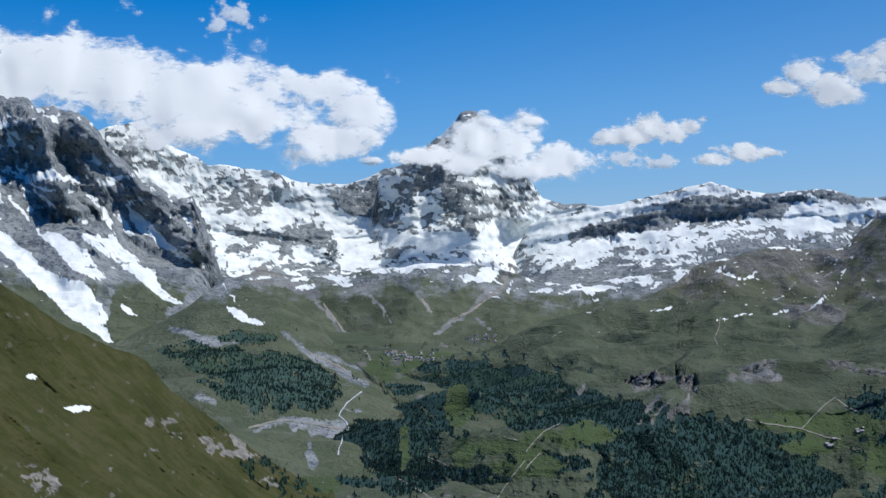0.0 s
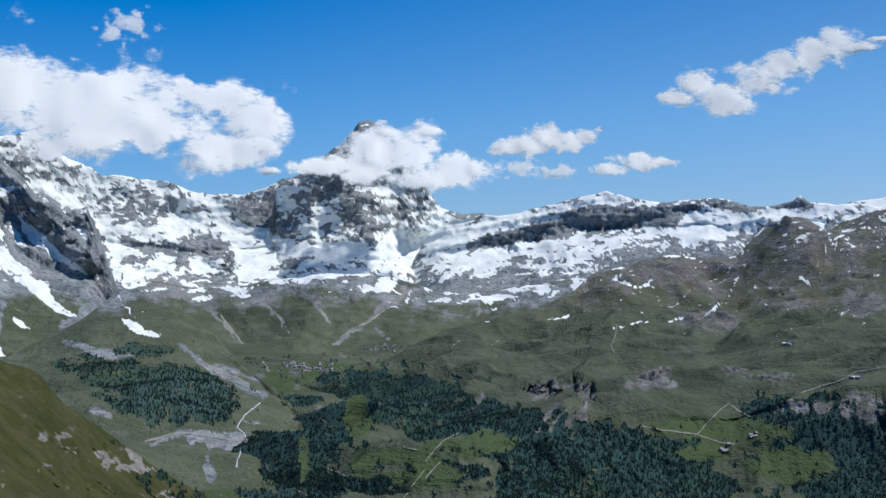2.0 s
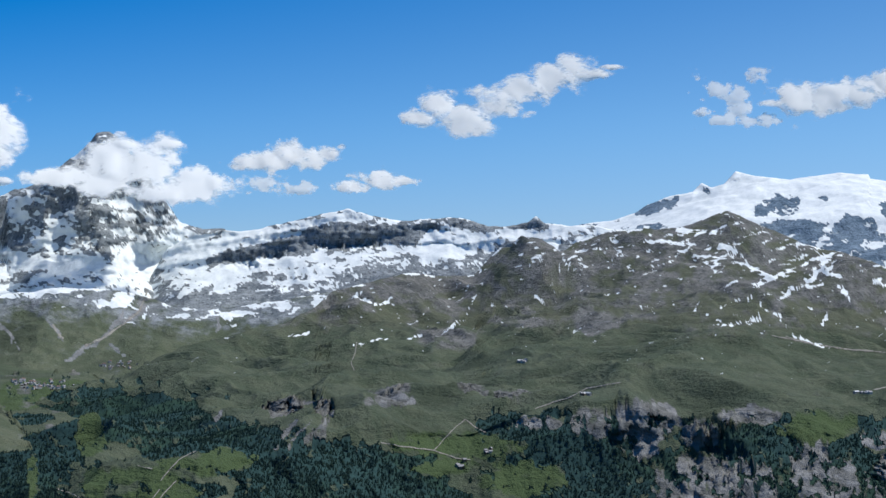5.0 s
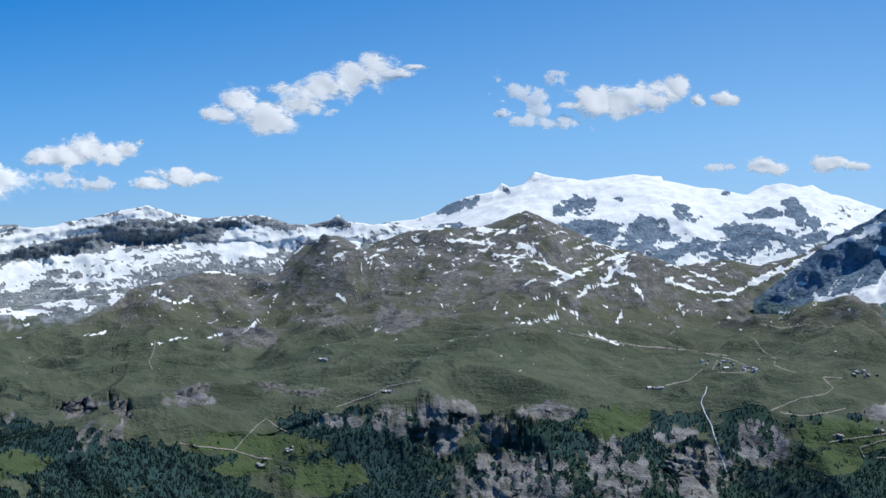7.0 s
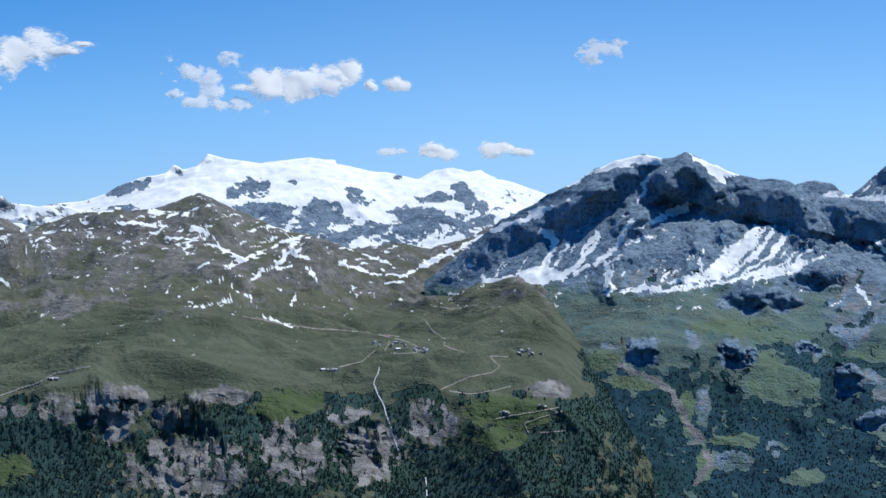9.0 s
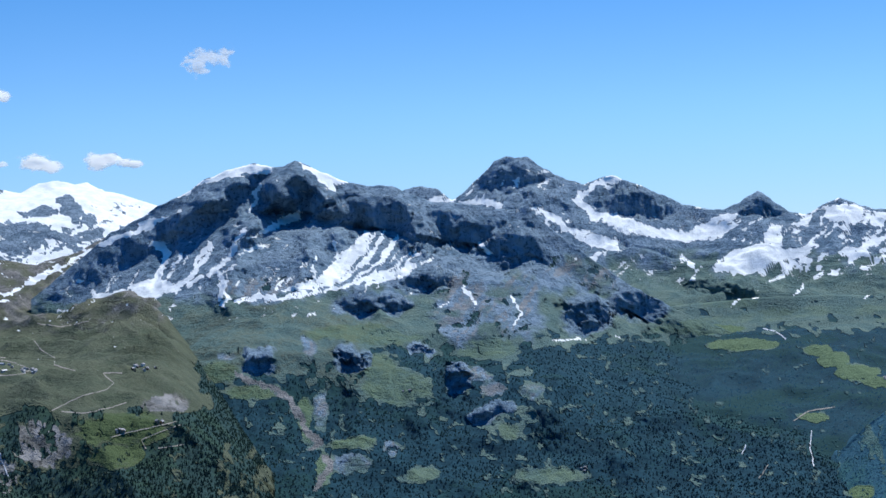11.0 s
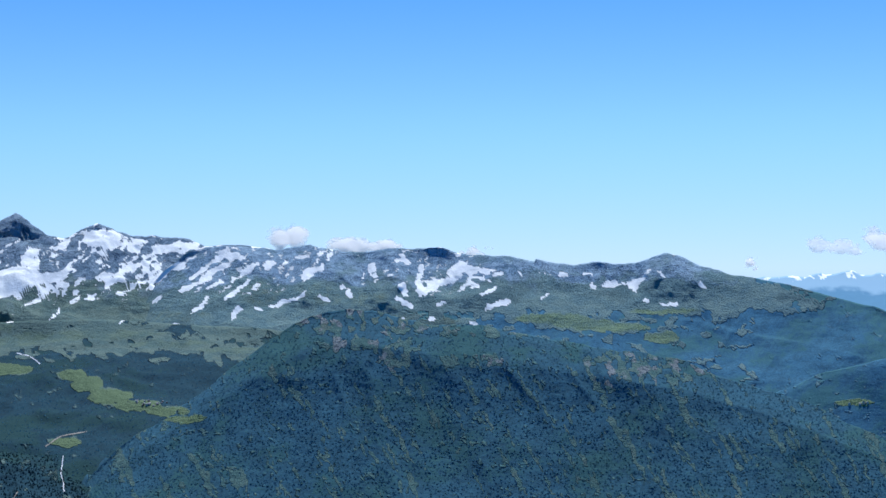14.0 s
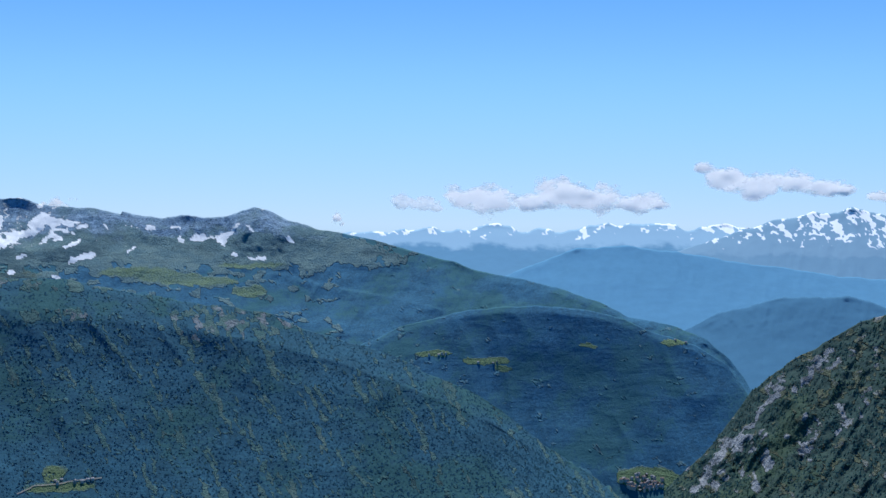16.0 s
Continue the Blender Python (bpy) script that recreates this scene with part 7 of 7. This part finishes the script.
cloud([(103.25, 2.22, 0.44, 0.25), (103.99, 1.83, 0.83, 0.43), (105.05, 1.50, 1.24, 0.49), (106.51, 1.67, 1.10, 0.43), (107.55, 1.46, 1.10, 0.36), (108.47, 1.39, 0.55, 0.25)], 4750, "white cumulus bank above the snowy massif", 235, 0.5)
cloud([(109.79, 1.08, 0.55, 0.21)], 4750, "small low cloud over the massif", 237)
cloud([(89.16, 0.19, 0.25, 0.25)], 4750, "tiny white puff beside the ridge", 239)

# ---- tracks, streams and hamlets ----
def plain(name, colour, rough=0.9, scale=0.8, metal=0.0):
    m, n, l, b = material(name)
    k = Net(m)
    l.new(k.mix(k.step(k.noise(scale, 5, 0.6), 0.35, 0.65), tuple(0.72 * c for c in colour), colour), b.inputs["Base Color"])
    b.inputs["Roughness"].default_value, b.inputs["Metallic"].default_value = rough, metal
    return m


GRAVEL = plain("pale_gravel", (0.29, 0.275, 0.235))
FOAM = plain("white_water", (0.62, 0.66, 0.68), 0.35)


def facing(a, e, lift=0.8):
    """The nearest land in the direction (a, e)."""
    best = None
    for key, L in LAND.items():
        if key.startswith("far") or not L["a"][0] < a < L["a"][-1]:
            continue
        j = int((a - L["a"][0]) / (L["a"][1] - L["a"][0]))
        col = L["E2"][:, j]
        if not col.min() <= e <= col.max():
            continue
        p = on(key, a, e, lift)
        if best is None or p.length < best.length:
            best = p
    return best


def ribbon(name, line, width, mat, label, category, seed=0):
    """A winding strip laid on the land along a line of directions. width in degrees."""
    rng = np.random.default_rng(seed)
    pts = np.array(line)
    t = np.concatenate([[0], np.cumsum(np.hypot(*np.diff(pts, axis=0).T))])
    n = max(4, int(t[-1] / 0.045))
    q = np.linspace(0, t[-1], n)
    a, e = np.interp(q, t, pts[:, 0]), np.interp(q, t, pts[:, 1])
    wob = np.column_stack([q * 4.0, q * 0 + seed])
    a, e = a + 0.05 * (fbm(wob, 3, seed) - 0.5), e + 0.03 * (fbm(wob + 7, 3, seed) - 0.5)
    da, de = np.gradient(a), np.gradient(e)
    ln = np.hypot(da, de) + 1e-9
    w = 0.5 * width * (0.7 + 0.6 * fbm(wob * 2, 2, seed + 1))
    bm = bmesh.new()
    last = None
    for i in range(n):
        l = facing(a[i] - de[i] / ln[i] * w[i], e[i] + da[i] / ln[i] * w[i])
        r = facing(a[i] + de[i] / ln[i] * w[i], e[i] - da[i] / ln[i] * w[i])
        if l is None or r is None or abs(l.length - r.length) > 60:
            last = None
            continue
        pair = (bm.verts.new(l), bm.verts.new(r))
        if last and (last[0].co - pair[0].co).length < 70:
            bm.faces.new((last[0], last[1], pair[1], pair[0]))
        last = pair
    me = bpy.data.meshes.new(name)
    bm.to_mesh(me)
    bm.free()
    me.materials.append(mat)
    return tagged(new(name, me), label, category, "", "structure")


def track(line, seed):
    ribbon("track", line, 0.036, GRAVEL, "pale gravel farm track winding over alpine turf", "track", seed)


track([(11.56, -6.48), (12.32, -6.63), (13.63, -6.79), (14.51, -7.09), (15.06, -7.15)], 300)
track([(13.63, -6.79), (14.17, -6.19), (14.82, -5.58), (15.15, -5.85), (15.64, -6.11)], 301)
track([(17.55, -5.16), (18.86, -4.73), (19.51, -4.39), (20.27, -4.23), (20.82, -4.15)], 302)
track([(27.02, -2.31), (27.87, -2.55), (29.12, -2.74), (31.18, -2.90), (32.55, -3.08)], 303)
track([(10.55, -3.72), (10.41, -3.39), (10.56, -3.00), (10.64, -2.63)], 304)
track([(26.53, -2.28), (28.04, -2.59), (29.35, -2.77), (31.31, -2.90)], 305)
track([(31.31, -2.90), (32.19, -3.10), (32.84, -3.27), (33.50, -3.56), (33.17, -3.71), (32.19, -3.73)], 306)
track([(33.50, -2.40), (33.83, -2.83), (34.31, -3.16), (34.27, -3.42), (35.04, -3.68)], 307)
track([(32.19, -3.25), (32.01, -3.64)], 308)
track([(34.16, -5.12), (35.26, -4.64), (36.18, -4.46), (36.44, -4.20), (36.04, -3.81), (36.79, -3.85)], 309)
track([(34.49, -5.17), (35.43, -5.29), (36.35, -5.12), (36.90, -4.98)], 310)
track([(37.58, -6.73), (37.41, -6.41), (38.10, -6.14), (38.91, -5.90)], 311)
track([(38.00, -6.73), (38.98, -6.67)], 312)
track([(-0.67, -7.99), (-0.23, -8.17), (0.32, -8.43)], 313)
track([(-2.09, -8.63), (-1.44, -9.02), (-0.45, -9.58)], 314)
track([(2.30, -7.22), (2.86, -7.39)], 315)
track([(3.17, -7.82), (3.83, -7.07), (4.48, -6.74)], 316)
track([(2.07, -9.58), (2.62, -8.79), (3.17, -8.15)], 317)
track([(62.28, -6.45), (62.83, -6.08), (63.81, -5.93)], 318)
track([(60.95, -8.59), (61.30, -8.06)], 319)
track([(77.16, -10.06), (77.77, -9.78), (78.59, -9.73), (79.42, -9.63), (80.25, -9.56)], 320)
track([(36.25, -6.24), (36.90, -6.09), (38.76, -5.79)], 321)
track([(30.22, -4.25), (31.09, -4.04), (31.64, -3.60)], 322)
track([(3.15, -8.46), (3.77, -7.85)], 323)
track([(33.72, -1.85), (34.59, -2.02), (35.58, -1.85)], 324)


def stream(line, seed, foaming=True):
    ribbon("stream", line, 0.042 if foaming else 0.07, FOAM if foaming else GRAVEL,
           "white foaming mountain stream over pale stones" if foaming else "pale stony torrent bed", "stream", seed)


stream([(31.79, -4.25), (31.58, -4.91), (31.75, -5.34), (31.97, -5.78), (32.06, -6.10), (32.26, -6.68), (32.55, -7.44)], 400)
stream([(33.56, -8.47), (33.67, -9.22)], 401)
stream([(62.95, -6.81), (62.88, -7.42), (63.01, -8.19)], 402)
stream([(61.29, -2.96), (61.70, -3.05), (62.13, -3.38)], 403)
stream([(60.34, -7.67), (60.52, -7.32)], 404)
stream([(-4.10, -7.92), (-4.01, -7.53), (-3.90, -7.19), (-3.66, -6.93), (-3.79, -6.61), (-4.05, -6.39), (-3.79, -5.96), (-3.18, -5.47)], 405)
stream([(-4.65, -2.10), (-4.04, -2.91), (-3.56, -3.53), (-2.95, -3.99), (-2.82, -4.30)], 406, False)
stream([(-0.82, -1.90), (-0.71, -2.17), (-0.45, -2.45)], 407, False)
stream([(2.65, -0.69), (2.36, -1.41), (1.66, -2.00), (1.00, -2.44), (0.34, -2.74)], 408, False)
stream([(-5.18, -3.99), (-4.05, -4.50), (-3.07, -5.21)], 409, False)
stream([(-7.53, -6.81), (-6.23, -6.53), (-4.93, -6.72), (-3.88, -6.93)], 410, False)

WALLS = [plain("white_plaster", (0.62, 0.60, 0.55), 0.9, 2.0), plain("brown_timber", (0.20, 0.13, 0.08), 0.8, 2.0), plain("grey_stone_wall", (0.36, 0.34, 0.31), 0.95, 2.0)]
ROOFS = [plain("grey_slate_roof", (0.30, 0.30, 0.31), 0.7, 3.0), plain("rusty_brown_roof", (0.22, 0.14, 0.11), 0.8, 3.0), plain("pale_sheet_roof", (0.60, 0.61, 0.62), 0.5, 3.0)]


def part(name, bm, mat, parent, label=""):
    me = bpy.data.meshes.new(name)
    bm.to_mesh(me)
    bm.free()
    me.materials.append(mat)
    ob = new(name, me)
    ob.parent = parent
    return tagged(ob, label)


def box(bm, x, y, z, cx=0.0, cy=0.0, cz=0.0):
    vs = [bm.verts.new((cx + sx * x / 2, cy + sy * y / 2, cz + sz * z)) for sx in (-1, 1) for sy in (-1, 1) for sz in (0, 1)]
    for f in ((0, 1, 3, 2), (4, 6, 7, 5), (0, 4, 5, 1), (2, 3, 7, 6), (0, 2, 6, 4), (1, 5, 7, 3)):
        bm.faces.new([vs[i] for i in f])


def house(x, y, h, wall, roof, label, place):
    """A chalet with a gabled roof that overhangs, and a chimney."""
    top = new("house")
    bm = bmesh.new()
    box(bm, x, y, h + 1.5, cz=-1.5)
    g = [bm.verts.new(v) for v in ((-x / 2, -y / 2, h), (-x / 2, y / 2, h), (-x / 2, 0, h + 0.33 * y), (x / 2, -y / 2, h), (x / 2, y / 2, h), (x / 2, 0, h + 0.33 * y))]
    bm.faces.new((g[0], g[2], g[1]))
    bm.faces.new((g[3], g[4], g[5]))
    part("wall", bm, wall, top)
    bm = bmesh.new()
    o, d, th = 0.18, 0.33 * y, 0.1
    for sy in (-1, 1):
        v = [bm.verts.new(p) for p in ((-x / 2 - o, sy * (y / 2 + o), h - 0.66 * o), (x / 2 + o, sy * (y / 2 + o), h - 0.66 * o), (x / 2 + o, 0, h + d), (-x / 2 - o, 0, h + d))]
        w = [bm.verts.new(q.co + Vector((0, 0, th))) for q in v]
        for f in ((v[0], v[1], v[2], v[3]), (w[3], w[2], w[1], w[0])):
            bm.faces.new(f)
        for i in range(4):
            bm.faces.new((v[i], w[i], w[(i + 1) % 4], v[(i + 1) % 4]))
    part("roof", bm, roof, top)
    bm = bmesh.new()
    box(bm, 0.2, 0.2, 0.7, x * 0.22, y * 0.12, h + 0.15 * y)
    part("chimney", bm, WALLS[2], top)
    top.matrix_basis = place
    return tagged(top, label, "house", "houses of the hamlets")


KINDS = [(2.6, 2.0, 1.5, WALLS[0], ROOFS[0], "white plastered chalet with a grey slate roof"),
         (2.2, 1.8, 1.1, WALLS[1], ROOFS[0], "brown timber chalet with a slate roof"),
         (3.6, 2.2, 2.4, WALLS[0], ROOFS[1], "large pale guest house with a brown roof"),
         (2.0, 1.6, 1.0, WALLS[2], ROOFS[0], "stone farmhouse with a stone slate roof"),
         (4.2, 1.8, 1.0, WALLS[2], ROOFS[2], "long low barn with a pale sheet roof")]
BUILT = {}


def hamlet(spots, count, pick, seed):
    rng = random.Random(seed)
    for _ in range(count):
        ca, ce, ra, re = rng.choice(spots)
        r, t = math.sqrt(rng.random()), rng.random() * math.tau
        p = facing(ca + ra * r * math.cos(t), ce + re * r * math.sin(t), 0.0)
        if p is None:
            continue
        k = rng.choice(pick)
        place = pose(p.x, p.y, p.z - 0.1, 0, 0, rng.choice((0, 20, 35, 90, 110, 60)) + rng.uniform(-8, 8))
        if k not in BUILT:
            BUILT[k] = house(*KINDS[k], place)
        else:
            copy_thing(BUILT[k], place)


hamlet([(-0.98, -4.20, 1.05, 0.18), (-1.86, -4.09, 0.44, 0.11)], 62, (0, 0, 2, 1), 77)
hamlet([(1.54, -3.49, 0.75, 0.20)], 30, (0, 2, 1), 78)
hamlet([(14.84, -7.30, 0.57, 0.18), (15.71, -6.86, 0.31, 0.13), (19.41, -4.61, 0.22, 0.07)], 13, (3, 1, 4), 79)
hamlet([(32.19, -3.43, 0.75, 0.18), (33.39, -3.60, 0.31, 0.11), (29.89, -4.40, 0.31, 0.07)], 22, (0, 3, 4), 80)
hamlet([(37.44, -3.76, 0.70, 0.15), (36.57, -6.05, 0.26, 0.04), (38.10, -5.80, 0.18, 0.04)], 20, (0, 3, 1), 81)
hamlet([(66.21, -4.95, 0.66, 0.13)], 18, (3, 1, 0), 82)
hamlet([(54.28, -8.19, 0.18, 0.11), (47.65, -5.03, 0.22, 0.07)], 7, (3, 1), 83)
hamlet([(79.21, -9.67, 0.75, 0.13)], 8, (0, 3), 84)
hamlet([(100.98, -9.83, 0.88, 0.33)], 60, (0, 2, 0, 1), 85)
hamlet([(29.85, -4.41, 0.31, 0.07), (32.09, -3.36, 0.48, 0.18), (17.10, -3.38, 0.18, 0.04)], 12, (4, 3, 0), 86)
hamlet([(92.97, -5.00, 0.53, 0.09), (94.95, -5.30, 0.66, 0.09), (102.34, -4.45, 0.31, 0.09)], 10, (3, 0), 87)
